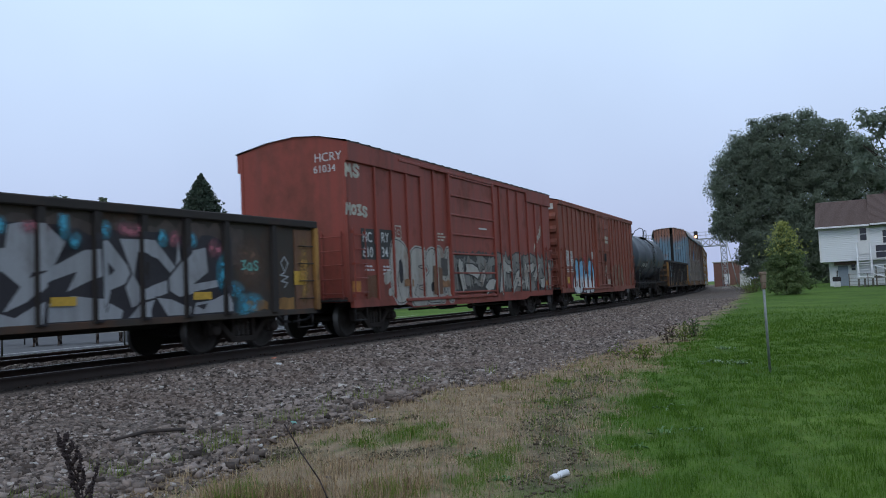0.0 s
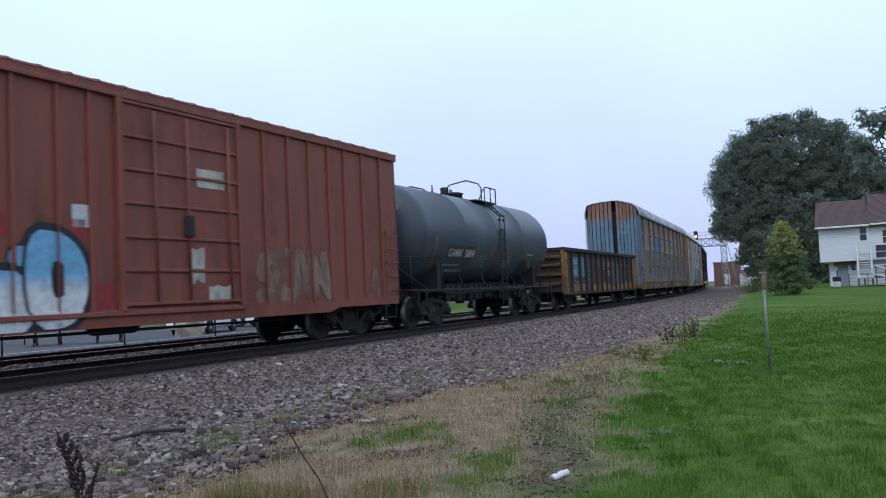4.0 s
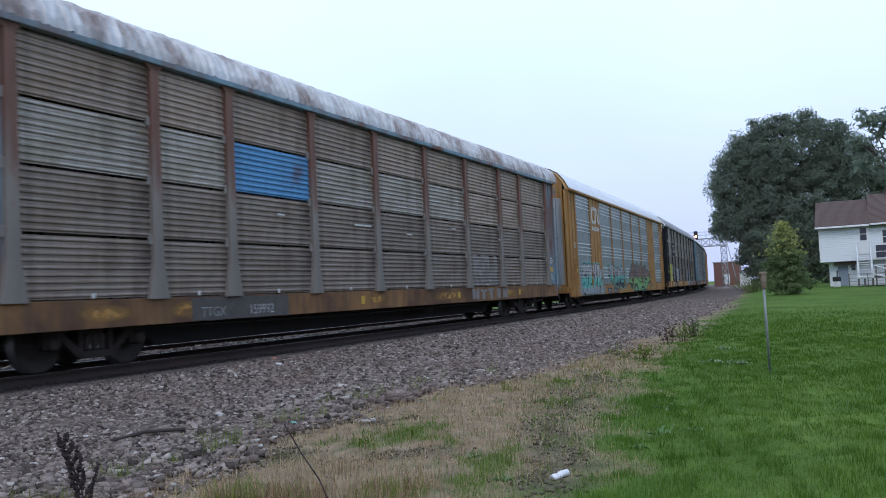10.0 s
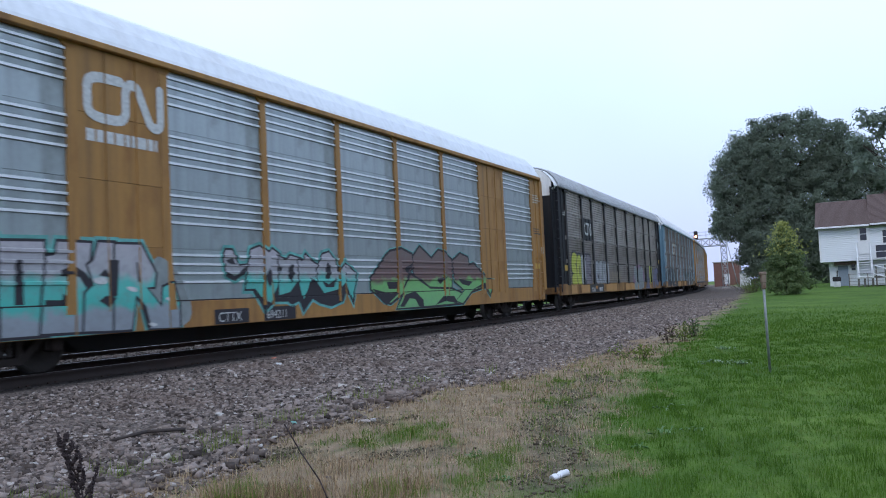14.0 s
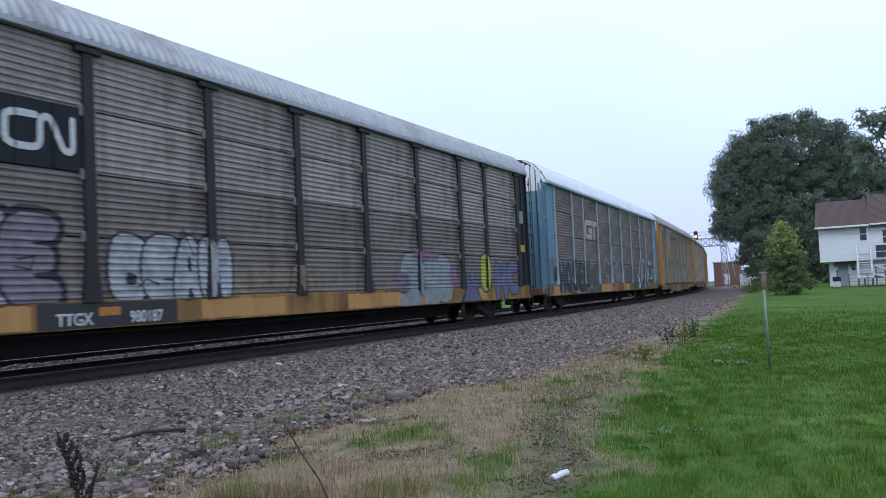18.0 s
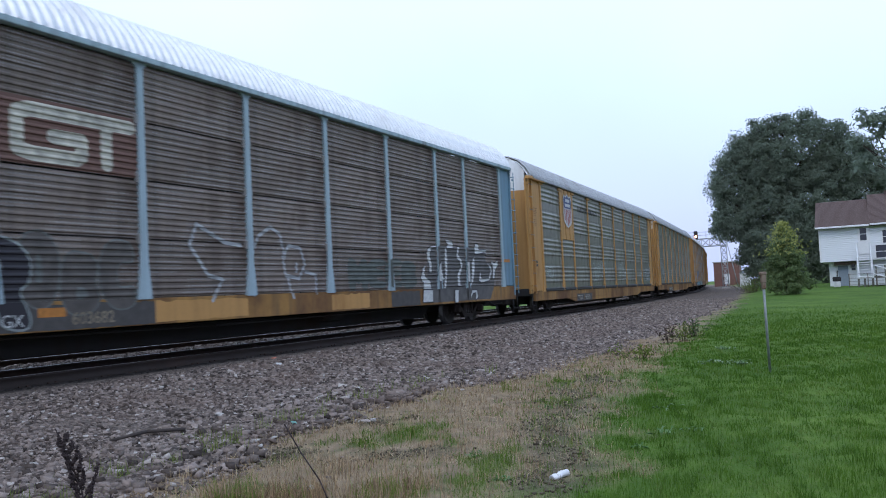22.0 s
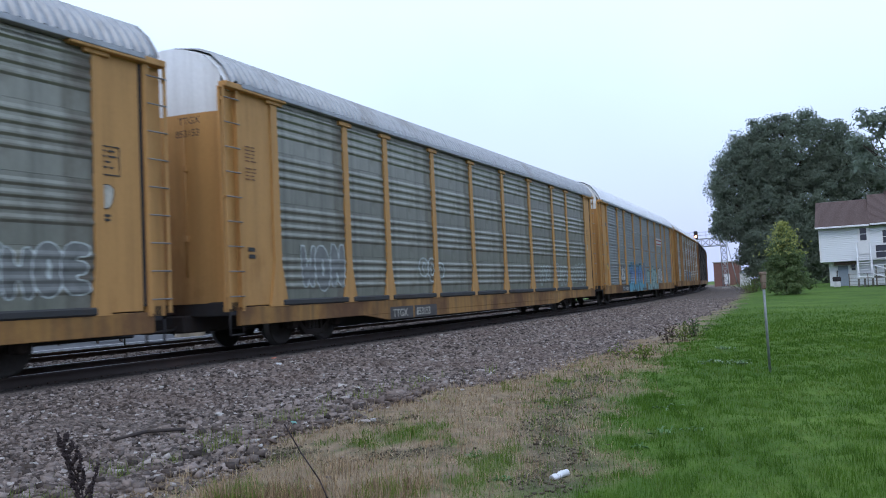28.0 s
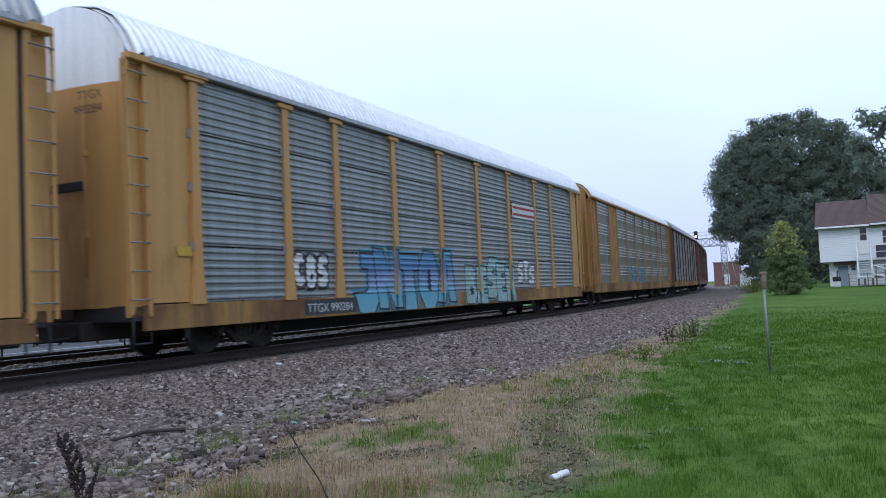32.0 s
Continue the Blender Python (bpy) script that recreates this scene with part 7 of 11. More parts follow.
# ---- boxcars ----
def boxcar(label, q0, q1, paint, ribs, door, eave, low, end_ribs, fascia=None):
    L = q1 - q0
    h = L / 2
    car = new_car("boxcar", label, "boxcar", (q0 + q1) / 2, 12.2)
    for sy in (-1, 1):
        bm = bmesh.new()
        chamfer_box(bm, -h, h, min(sy * 1.36, sy * 1.44), max(sy * 1.36, sy * 1.44), low, eave, 0.01)
        part("side_wall", bm, paint, car)
        rm = bmesh.new()
        chamfer_box(rm, -0.035, 0.035, -0.055, 0.004, low + 0.02, eave - 0.1, 0.012)
        rib_me = finish(rm, "side_post", paint)
        for x in ribs:
            part("side_post", rib_me, None, car).matrix_basis = pose(x, sy * 1.44, 0, 0, 0, 0 if sy < 0 else 180)
        bm = bmesh.new()
        for x0, x1, z0 in fascia or [(-h, h, eave - 0.16)]:
            chamfer_box(bm, x0, x1, min(sy * 1.43, sy * 1.51), max(sy * 1.43, sy * 1.51), z0, eave, 0.012)
        part("eave_band", bm, paint, car)
        bm = bmesh.new()
        pts = [(-h + 0.1, low + 0.06), (-h + 0.1, low - 0.14), (-h + 2.9, low - 0.14), (-h + 3.3, low - 0.24), (h - 3.3, low - 0.24), (h - 2.9, low - 0.14), (h - 0.1, low - 0.14), (h - 0.1, low + 0.06)]
        f1 = [bm.verts.new((x, sy * 1.47, z)) for x, z in pts]
        f2 = [bm.verts.new((x, sy * 1.38, z)) for x, z in pts]
        bm.faces.new(f1)
        bm.faces.new(f2[::-1])
        for i in range(8):
            bm.faces.new((f1[i], f2[i], f2[(i + 1) % 8], f1[(i + 1) % 8]))
        part("side_sill", bm, paint, car)
        # sliding door with its rails and bars
        d0, d1 = door
        bm = bmesh.new()
        chamfer_box(bm, d0 + 0.05, d1 - 0.05, min(sy * 1.44, sy * 1.49), max(sy * 1.44, sy * 1.49), low + 0.1, eave - 0.18, 0.01)
        dr = part("sliding_door", bm, paint, car)
        for z in np.linspace(low + 0.12, eave - 0.22, 7):
            bm = bmesh.new()
            chamfer_box(bm, d0 + 0.06, d1 - 0.06, min(sy * 1.48, sy * 1.53), max(sy * 1.48, sy * 1.53), z - 0.03, z + 0.03, 0.012)
            part("door_bar", bm, paint, dr)
        for x in (d0, d1):
            bm = bmesh.new()
            chamfer_box(bm, x - 0.06, x + 0.06, min(sy * 1.43, sy * 1.55), max(sy * 1.43, sy * 1.55), low, eave - 0.12, 0.015)
            part("door_frame", bm, paint, car)
        if not end_ribs:
            pass
        else:
            bm = bmesh.new()
            for x in (d0 + 0.75, d0 + 1.55, d1 - 0.35):
                tube(bm, (x, sy * 1.55, low + 0.15), (x, sy * 1.55, eave - 0.3), 0.025, 6)
            part("lock_rod", bm, paint, dr)
            bm = bmesh.new()
            chamfer_box(bm, d0 + 1.45, d0 + 1.65, min(sy * 1.53, sy * 1.6), max(sy * 1.53, sy * 1.6), 2.2, 2.6, 0.02)
            part("door_latch", bm, M_BLACK, dr)
        for z in (low - 0.02, eave - 0.14):
            bm = bmesh.new()
            chamfer_box(bm, d0 - 3.2 if z > 2 else d0 - 3.0, d1 + 0.1, min(sy * 1.44, sy * 1.53), max(sy * 1.44, sy * 1.53), z - 0.04, z + 0.04, 0.01)
            part("door_track", bm, paint, car)
    # floor, underframe, ends, roof
    bm = bmesh.new()
    box(bm, -h + 0.02, h - 0.02, -1.36, 1.36, low + 0.02, low + 0.12)
    box(bm, -h + 0.1, h - 0.1, -0.28, 0.28, low - 0.25, low + 0.02)
    for i in range(7):
        x = -h + 1.2 + i * (L - 2.4) / 6
        box(bm, x - 0.05, x + 0.05, -1.3, 1.3, low - 0.12, low + 0.02)
    part("underframe", bm, M_BLACK, car)
    bm = bmesh.new()
    tube(bm, (-1.5, -0.8, low - 0.2), (-0.6, -0.8, low - 0.2), 0.18, 12)
    pipe(bm, [(-4, -1.0, low - 0.3), (3.5, -1.0, low - 0.34)], 0.03)
    part("air_tank", bm, M_BLACK, car)
    peak = eave + 0.26
    for sx in (-1, 1):
        bm = bmesh.new()
        ol = [(-1.44, low), (-1.44, eave), (-0.7, eave + 0.2), (0, peak), (0.7, eave + 0.2), (1.44, eave), (1.44, low)]
        a = [bm.verts.new((sx * (h - 0.02), y, z)) for y, z in ol]
        b = [bm.verts.new((sx * (h - 0.07), y, z)) for y, z in ol]
        bm.faces.new(a)
        bm.faces.new(b[::-1])
        for i in range(7):
            bm.faces.new((a[i], b[i], b[(i + 1) % 7], a[(i + 1) % 7]))
        en = part("end_wall", bm, paint, car)
        for z in end_ribs:
            bm = bmesh.new()
            pts = [(0.0, -0.17), (0.10, -0.10), (0.10, 0.02), (0.0, 0.17)]
            f1 = [bm.verts.new((sx * (h - 0.02 + d), -1.34, z + dz)) for d, dz in pts]
            f2 = [bm.verts.new((sx * (h - 0.02 + d), 1.34, z + dz)) for d, dz in pts]
            for i in range(3):
                bm.faces.new((f1[i], f2[i], f2[i + 1], f1[i + 1]))
            bm.faces.new(f1)
            bm.faces.new(f2[::-1])
            part("end_corrugation", bm, paint, en)
        bm = bmesh.new()
        chamfer_box(bm, min(sx * (h - 0.02), sx * (h + 0.3)), max(sx * (h - 0.02), sx * (h + 0.3)), -1.35, 1.0, low + 0.02, low + 0.07, 0.01)
        part("crossover_platform", bm, M_BLACK, car)
        bm = bmesh.new()
        chamfer_box(bm, min(sx * (h + 0.02), sx * (h + 0.16)), max(sx * (h + 0.02), sx * (h + 0.16)), 0.2, 0.8, 1.5, 2.1, 0.03)
        part("brake_box", bm, paint, car)
        lad = part("ladder", ladder_mesh(1.75, 0.55, 5, paint), None, car)
        lad.matrix_basis = Matrix.Translation((sx * (h - 0.42), -1.45, low + 0.05))
        lad = part("end_ladder", ladder_mesh(1.7, 0.55, 5, paint), None, car)
        lad.matrix_basis = pose(sx * (h + 0.02), -1.0, low + 0.05, 0, 0, -90 if sx < 0 else 90)
        coupler(car, sx * (h - 0.2), sx, 0.2 + 0.6)
        bm = bmesh.new()
        pipe(bm, [(sx * (h - 0.75), -1.44, low - 0.02), (sx * (h - 0.75), -1.44, 0.42), (sx * (h - 0.2), -1.44, 0.42), (sx * (h - 0.2), -1.44, low - 0.02)], 0.02, 6)
        part("stirrup_step", bm, M_BLACK, car)
    bm = bmesh.new()
    prof = [(-1.52, eave - 0.01), (-1.5, eave + 0.03), (-0.7, eave + 0.21), (0, peak + 0.01), (0.7, eave + 0.21), (1.5, eave + 0.03), (1.52, eave - 0.01)]
    xs = np.linspace(-h - 0.03, h + 0.03, 30)
    rows = []
    for i, x in enumerate(xs):
        for dx, dz in ((0, 0), (0.03, 0.016), (0.09, 0.016), (0.12, 0)) if 0 < i < 29 else ((0, 0),):
            rows.append([bm.verts.new((x + dx, y, z + dz)) for y, z in prof])
    for p, q in zip(rows[:-1], rows[1:]):
        for i in range(6):
            bm.faces.new((p[i], q[i], q[i + 1], p[i + 1]))
    part("roof", bm, M_GON_RIM if not end_ribs else paint, car)
    return car


X = boxcar("oxide red boxcar with pale graffiti along its lower side", -129.6, -113.9, M_RED, [-6.51, -5.62, -4.75, -3.89, -3.04, 2.24, 3.15, 4.06, 5.08, 5.97, 6.83], (-2.05, 1.53), 4.75, 0.86, [],
           [(-7.85, -3.9, 4.28), (-3.9, 5.0, 4.6), (5.0, 7.85, 4.28)])
wall = (lambda z: 1.441, ())
for tx, x, z in (("HC", -7.2, 2.34), ("RY", -6.25, 2.36), ("610", -7.2, 1.96), ("34", -6.25, 1.98)):
    patch(X, x - 0.06, x + (0.72 if tx == "610" else 0.6), z - 0.06, z + 0.33, P_DARK, wall, "dark_paint_patch")
    lettering(tx, 0.36, X, x, z, P_WHITE, wall, 0.95, 0.004, 0.002)
small_print(X, -7.1, 1.75, 2, 0.5, P_WHITE, wall)
small_print(X, -6.2, 1.75, 3, 0.6, P_WHITE, wall, seed=9)
patch(X, -7.1, -6.55, 0.95, 1.5, M_BROWN, wall, "rust_patch", 0.06, 3)
patch(X, -7.75, -7.35, 1.1, 1.36, P_ORANGE, wall, "orange_label")
piece(X, spread("DEaM", -5.65, -1.95, 0.72, 2.25, 2, 0.07, 0.06, 0.05), P_BONE, P_BLACK, (lambda z: 1.472 if z < 0.925 else 1.441, [0.924, 0.926]), 0.022, 2, P_BONE, 0.07, puff=0.04, limits=(0.66, 2.5), strips=[((lambda z: 1.5, ()), (x - 0.03, x + 0.03)) for x in (-4.75, -3.89, -3.04)], label="bone white bubble graffiti with thin black outlines",
      lines=[[(-5.35, 0.9), (-5.45, 1.4), (-5.2, 2.0)], [(-4.2, 0.8), (-4.5, 1.0), (-4.3, 1.25)], [(-3.2, 2.1), (-3.0, 2.35), (-2.8, 2.05)], [(-2.6, 1.0), (-2.4, 1.5), (-2.2, 2.2)]], line_w=0.022)
patch(X, -5.1, -4.55, 1.2, 1.4, P_BONERUST, wall, "rust_stain", 0.03, 21, 0.03)
patch(X, -2.7, -2.2, 1.15, 1.35, P_BONERUST, wall, "rust_stain", 0.03, 22, 0.03)
patch(X, -2.75, -2.3, 1.5, 2.0, P_GRIME, wall, "grey_patch", 0.01, 23, 0.03)
patch(X, -3.3, -2.7, 0.95, 1.75, M_BROWN, wall, "rust_patch", 0.05, 6, 0.035)
graffiti(X, -7.9, -7.2, 3.9, 4.25, "MS", None, P_CREAM, wall, 0.22, 0.02, 4)
graffiti(X, -7.95, -6.9, 2.95, 3.25, "MOZS", None, P_CREAM, wall, 0.22, 0.02, 5)
piece(X, ([[(-6.15, 1.2), (-6.2, 1.55), (-5.85, 1.65), (-5.75, 1.4)], [(-5.95, 0.95), (-5.98, 1.15), (-5.8, 1.18), (-5.76, 0.98)]], []), P_BONE, None, wall, soft=2, limits=(0.9, 2))
door_face = (lambda z: 1.491, ())
patch(X, -1.95, 1.45, 0.98, 2.25, P_GRIME, door_face, "grey_overspray", 0.06, 7)
P_DUSTY = weathered("dusty_cream_spray_paint", (0.22, 0.21, 0.19), (0.15, 0.11, 0.09), 0.35, 0.5, 0.7, 0, 1.6)
X_LABEL = "grey and cream angular graffiti with dark outlines"
wildstyle(X, -1.85, 1.4, 1.0, 2.15, 14, P_DUSTY, P_DARK, (lambda z: 1.495, ()), 8, X_LABEL)
patch(X, 1.62, 7.7, 0.88, 2.2, P_GRIME, wall, "dark_overspray", 0.1, 9)
wildstyle(X, 1.7, 7.6, 0.9, 2.3, 26, P_DUSTY, P_DARK, (lambda z: 1.445, ()), 11, X_LABEL)
for xp in (2.24, 3.15, 4.06, 5.08, 5.97, 6.83):
    wildstyle(X, 1.7, 7.6, 0.9, 2.3, 26, P_DUSTY, P_DARK, (lambda z: 1.494, ()), 11, X_LABEL, (xp - 0.03, xp + 0.03))
wildstyle(X, 1.8, 7.6, 0.8, 2.1, 9, P_BONE, P_DARK, (lambda z: 1.468, ()), 23, X_LABEL)
wildstyle(X, -1.8, 1.4, 0.95, 2.0, 4, P_BONE, P_DARK, (lambda z: 1.515, ()), 24, X_LABEL)
noodle(X, -5.45, -5.15, 2.5, 2.82, P_CREAM, wall, 0.03, [[(0, 0), (0, 1), (1, 1), (1, 0), (0, 0)], [(.7, .65), (.4, .7), (.35, .35), (.7, .3)]])
small_print(X, -2.85, 2.75, 3, 0.6, P_CREAM, wall, seed=14)
patch(X, 0.2, 0.9, 3.0, 3.05, P_WHITE, door_face, "white_dash")
noodle(X, 5.75, 6.65, 2.4, 3.4, P_CREAM, wall, 0.07, [[(.02, .02), (.1, .3), (.2, .22), (.08, .15)], [(.25, .2), (.3, .45), (.42, .42)], [(.28, .32), (.38, .3)], [(.27, .2), (.4, .22)], [(.48, .38), (.52, .65), (.62, .55), (.5, .5)], [(.68, .5), (.72, .72)], [(.8, .6), (.82, .9), (.92, .68), (.96, 1.0)]])
patch(X, 6.9, 7.3, 1.1, 1.32, P_ORANGE, wall, "orange_label", lift_by=0.03)
end_lettering("HCRY", 0.30, X, -7.85, -0.55, 4.32, P_WHITE)
end_lettering("61034", 0.26, X, -7.85, -0.52, 4.05, P_WHITE)

Y = boxcar("brownish red boxcar with sky-blue graffiti and ribbed ends", -112.65, -96.75, M_RED_DARK, [-7.24, -6.48, -5.75, -5.0, -4.2, -3.45, -2.66, -2.05, 2.39, 3.23, 4.0, 4.77, 5.45, 6.26, 7.12], (-1.47, 1.54), 4.68, 0.9, [4.0, 3.45, 2.9, 2.35, 1.8, 1.25])
for x0, x1, z in ((-7.1, -6.53, 2.25), (-6.42, -5.93, 2.25), (-7.1, -6.5, 1.9), (-6.44, -5.8, 1.9)):
    patch(Y, x0, x1, z, z + 0.33, P_WHITE, wall, "white_plate")
for tx, x, z in (("AT", -7.06, 2.29), ("W", -6.38, 2.29), ("172", -7.07, 1.94), ("015", -6.41, 1.94)):
    lettering(tx, 0.35, Y, x, z, P_DARK, wall, 0.95, 0.002, 0.003)
small_print(Y, -7.0, 1.78, 2, 0.45, P_WHITE, wall)
small_print(Y, -6.35, 1.78, 2, 0.45, P_WHITE, wall, seed=5)
patch(Y, -7.0, -5.6, 0.92, 1.45, P_RED, wall, "red_overspray", 0.05, 3)
patch(Y, -6.95, -6.6, 1.15, 1.45, P_YELLOW, wall, "yellow_paint", 0.03, 4, 0.002)
piece(Y, spread("aniD", -5.9, -2.2, 0.72, 2.12, 5, 0.06, 0.03, 0.04), P_ANI, P_BLACK, (lambda z: 1.472 if z < 0.965 else 1.441, [0.964, 0.966]), 0.06, 2, P_BLACK, 0.12, puff=0.05, limits=(0.68, 2.4), strips=[((lambda z: 1.5, ()), (x - 0.03, x + 0.03)) for x in (-5.75, -5.0, -4.2, -3.45, -2.66)], label="sky-blue and white bubble graffiti with black outlines")
piece(Y, ([[(-3.55, 1.65), (-3.5, 1.95), (-3.15, 1.95), (-3.1, 1.65)]], []), P_ANI, P_BLACK, wall, 0.05, 2, limits=(0.68, 2.4))
for k, x in enumerate((-4.7, -3.9, -3.1, -2.5)):
    patch(Y, x, x + 0.35, 2.1, 2.4, P_RED if k % 2 else M_BROWN, wall, "paint_splash", 0.07, 70 + k)
patch(Y, -2.3, -1.6, 0.92, 1.4, P_RED, wall, "red_overspray", 0.06, 6)
patch(Y, -2.4, -2.08, 2.28, 2.64, P_WHITE, wall, "white_plate")

piece(Y, spread("SCAN", 2.05, 4.75, 0.95, 2.2, 7, 0.1, 0.1, 0.2), P_GHOST_TAN, M_BROWN, wall, 0.03, 1, limits=(0.9, 2.4), strips=[((lambda z: 1.5, ()), (x - 0.03, x + 0.03)) for x in (2.39, 3.23, 4.0)])
graffiti(Y, 6.4, 7.6, 0.95, 1.7, "AS", None, P_GHOST_TAN, wall, 0.1, 0.02, 9)
patch(Y, 0.35, 1.1, 3.15, 3.5, P_CREAM, (lambda z: 1.5, ()), "pale_plate")
patch(Y, 0.1, 0.5, 1.4, 2.0, P_CREAM, (lambda z: 1.5, ()), "pale_smear", 0.1, 3)
patch(Y, 0.6, 1.2, 1.0, 1.35, P_CREAM, (lambda z: 1.5, ()), "pale_smear", 0.08, 4)
bmy = bmesh.new()
chamfer_box(bmy, -7.98, -7.955, -1.25, -0.15, 4.32, 4.56, 0.004)
part("end_plate", bmy, P_WHITE, Y)
end_lettering("ATW 172015", 0.17, Y, -7.982, -0.22, 4.38, P_DARK, 0.95)
bmy = bmesh.new()
rz = random.Random(3)
for z in (4.25, 3.7, 3.15):
    for k in range(3):
        yy = rz.uniform(0.1, 0.3)
        box(bmy, -8.06, -8.045, yy, yy + rz.uniform(0.3, 0.8), z - k * 0.06 - 0.03, z - k * 0.06)
part("small_print", bmy, P_WHITE, Y)


# ---- tank car ----
def tank_car(q):
    car = new_car("tank_car", "matt black tank car with white lettering and yellow marks", "tank car", q, 8.7)
    R, zc, hx = 1.51, 2.76, 5.38
    bm = bmesh.new()
    prof = [(-hx - 0.78, 0.02)] + [(-hx - 0.78 * math.cos(a), R * math.sin(a)) for a in np.linspace(0.18, math.pi / 2, 9)]
    for x in (-2.6, 0.0, 2.6):
        prof += [(x - 0.02, R), (x - 0.015, R + 0.006), (x + 0.015, R + 0.006), (x + 0.02, R)]
    prof += [(hx + 0.78 * math.cos(a), R * math.sin(a)) for a in np.linspace(math.pi / 2, 0.18, 9)] + [(hx + 0.78, 0.02)]
    lathe(bm, prof, 56, "x", (0, 0, zc))
    part("tank_shell", bm, M_TANK, car, "matt black cylindrical shell")
    round_side = (lambda z: math.sqrt(max(0.01, R * R - (z - zc) ** 2)), [zc - 1.3 + 0.06 * i for i in range(46)])
    patch(car, -3.95, -1.95, 2.0, 2.42, P_DARK, round_side, "dark_paint_patch")
    lettering("GAMX  5804", 0.33, car, -3.85, 2.08, P_WHITE, round_side, 1.1, 0.003, 0.002)
    small_print(car, -3.9, 1.86, 1, 1.6, P_FADE, round_side, 0.06)
    small_print(car, -3.5, 1.7, 1, 1.9, P_PALE, round_side, 0.06, seed=8)
    small_print(car, -1.5, 2.15, 5, 0.95, P_FADE, round_side, 0.035, 0.045, 4)
    small_print(car, 1.0, 2.15, 5, 0.6, P_FADE, round_side, 0.035, 0.045, 5)
    small_print(car, 3.2, 2.3, 1, 0.7, P_PALE, round_side, 0.06, 0.045, 6)
    for k, (x, za, zb) in enumerate(((-4.8, 1.75, 2.65), (-1.87, 2.12, 2.56), (-0.35, 2.08, 2.56), (1.2, 2.1, 2.56), (2.9, 2.1, 2.5), (4.9, 1.8, 2.6))):
        patch(car, x - 0.06, x + 0.06, za, zb, P_MARK, round_side, "yellow_mark", 0.01, k)
    bm = bmesh.new()
    chamfer_box(bm, 3.0, 3.4, -1.47, -1.36, 1.75, 2.05, 0.01)
    part("placard_holder", bm, M_BLACK, car)
    # stub sills, saddles, running board, bolsters
    for sx in (-1, 1):
        bm = bmesh.new()
        chamfer_box(bm, min(sx * 3.4, sx * 6.15), max(sx * 3.4, sx * 6.15), -0.3, 0.3, 0.72, 1.12, 0.03)
        part("stub_sill", bm, M_BLACK, car)
        bm = bmesh.new()
        pts = [(-1.28, 1.02), (-1.28, 1.75), (-1.22, 2.0), (-0.9, 1.62), (-0.4, 1.34), (0.4, 1.34), (0.9, 1.62), (1.22, 2.0), (1.28, 1.75), (1.28, 1.02)]
        extrude_profile(bm, pts, sx * 4.35 - 0.12, sx * 4.35 + 0.12)
        part("saddle", bm, M_BLACK, car)
        bm = bmesh.new()
        chamfer_box(bm, min(sx * 5.6, sx * 6.3), max(sx * 5.6, sx * 6.3), -1.4, 1.4, 1.06, 1.12, 0.01)
        part("end_platform", bm, M_BLACK, car)
        bm = bmesh.new()
        pipe(bm, [(sx * 4.5, -1.45, 1.1), (sx * 4.5, -1.45, 1.98), (sx * 4.6, -1.42, 2.06), (sx * 6.2, -1.3, 2.02), (sx * 6.2, -1.3, 1.1)], 0.022)
        pipe(bm, [(sx * 6.2, -1.3, 2.02), (sx * 6.2, 1.3, 2.02), (sx * 6.2, 1.3, 1.1)], 0.022)
        pipe(bm, [(sx * 6.15, -0.55, 1.95), (sx * 5.2, -1.3, 1.1)], 0.03)
        part("end_handrail", bm, M_BLACK, car)
        coupler(car, sx * 6.1, sx, 0.45)
        bm = bmesh.new()
        pipe(bm, [(sx * 5.5, -1.4, 1.1), (sx * 5.5, -1.42, 0.42), (sx * 6.0, -1.42, 0.42), (sx * 6.0, -1.4, 1.1)], 0.02)
        part("stirrup_step", bm, M_BLACK, car)
    for sy in (-1, 1):
        bm = bmesh.new()
        chamfer_box(bm, -5.7, 5.7, min(sy * 1.28, sy * 1.42), max(sy * 1.28, sy * 1.42), 1.04, 1.11, 0.01)
        part("running_rail", bm, M_GON_RIM, car)
        for x in (-2.7, -0.9, 1.9, 3.0):
            bm = bmesh.new()
            pipe(bm, [(x - 0.18, sy * 1.28, 1.5), (x, sy * 1.40, 1.1)], 0.02)
            part("rail_brace", bm, M_BLACK, car)
    bm = bmesh.new()
    for x in (-2.4, -1.2, 0.3, 1.6, 2.6):
        tube(bm, (x, -0.5, 1.35), (x, -0.5, 0.86), 0.06, 8)
        tube(bm, (x, -0.5, 0.9), (x, -0.5, 0.78), 0.09, 8)
    pipe(bm, [(-3.2, -0.6, 0.9), (3.2, -0.6, 0.85)], 0.035)
    pipe(bm, [(-3.2, -0.2, 0.72), (3.2, -0.2, 0.72)], 0.03)
    tube(bm, (0, 0, 1.3), (0, 0, 0.6), 0.14, 12)
    part("outlet_piping", bm, M_BLACK, car)
    # heater pipes and brake gear slung under the shell
    rz = random.Random(8)
    for k, (yy, zz, r) in enumerate(((-1.05, 0.98, 0.07), (-0.85, 0.88, 0.09), (-0.9, 1.08, 0.09), (-0.6, 0.98, 0.1), (0.3, 1.0, 0.12), (0.7, 0.92, 0.1), (0.9, 1.06, 0.08), (0.1, 0.86, 0.07))):
        bm = bmesh.new()
        x, pts = -3.7, []
        while x < 3.7:
            pts.append((x, yy + rz.uniform(-0.03, 0.03), zz + rz.uniform(-0.03, 0.03)))
            x += rz.uniform(0.8, 1.6)
        pipe(bm, pts + [(3.7, yy, zz)], r, 8)
        part("heater_pipe", bm, M_BLACK, car)
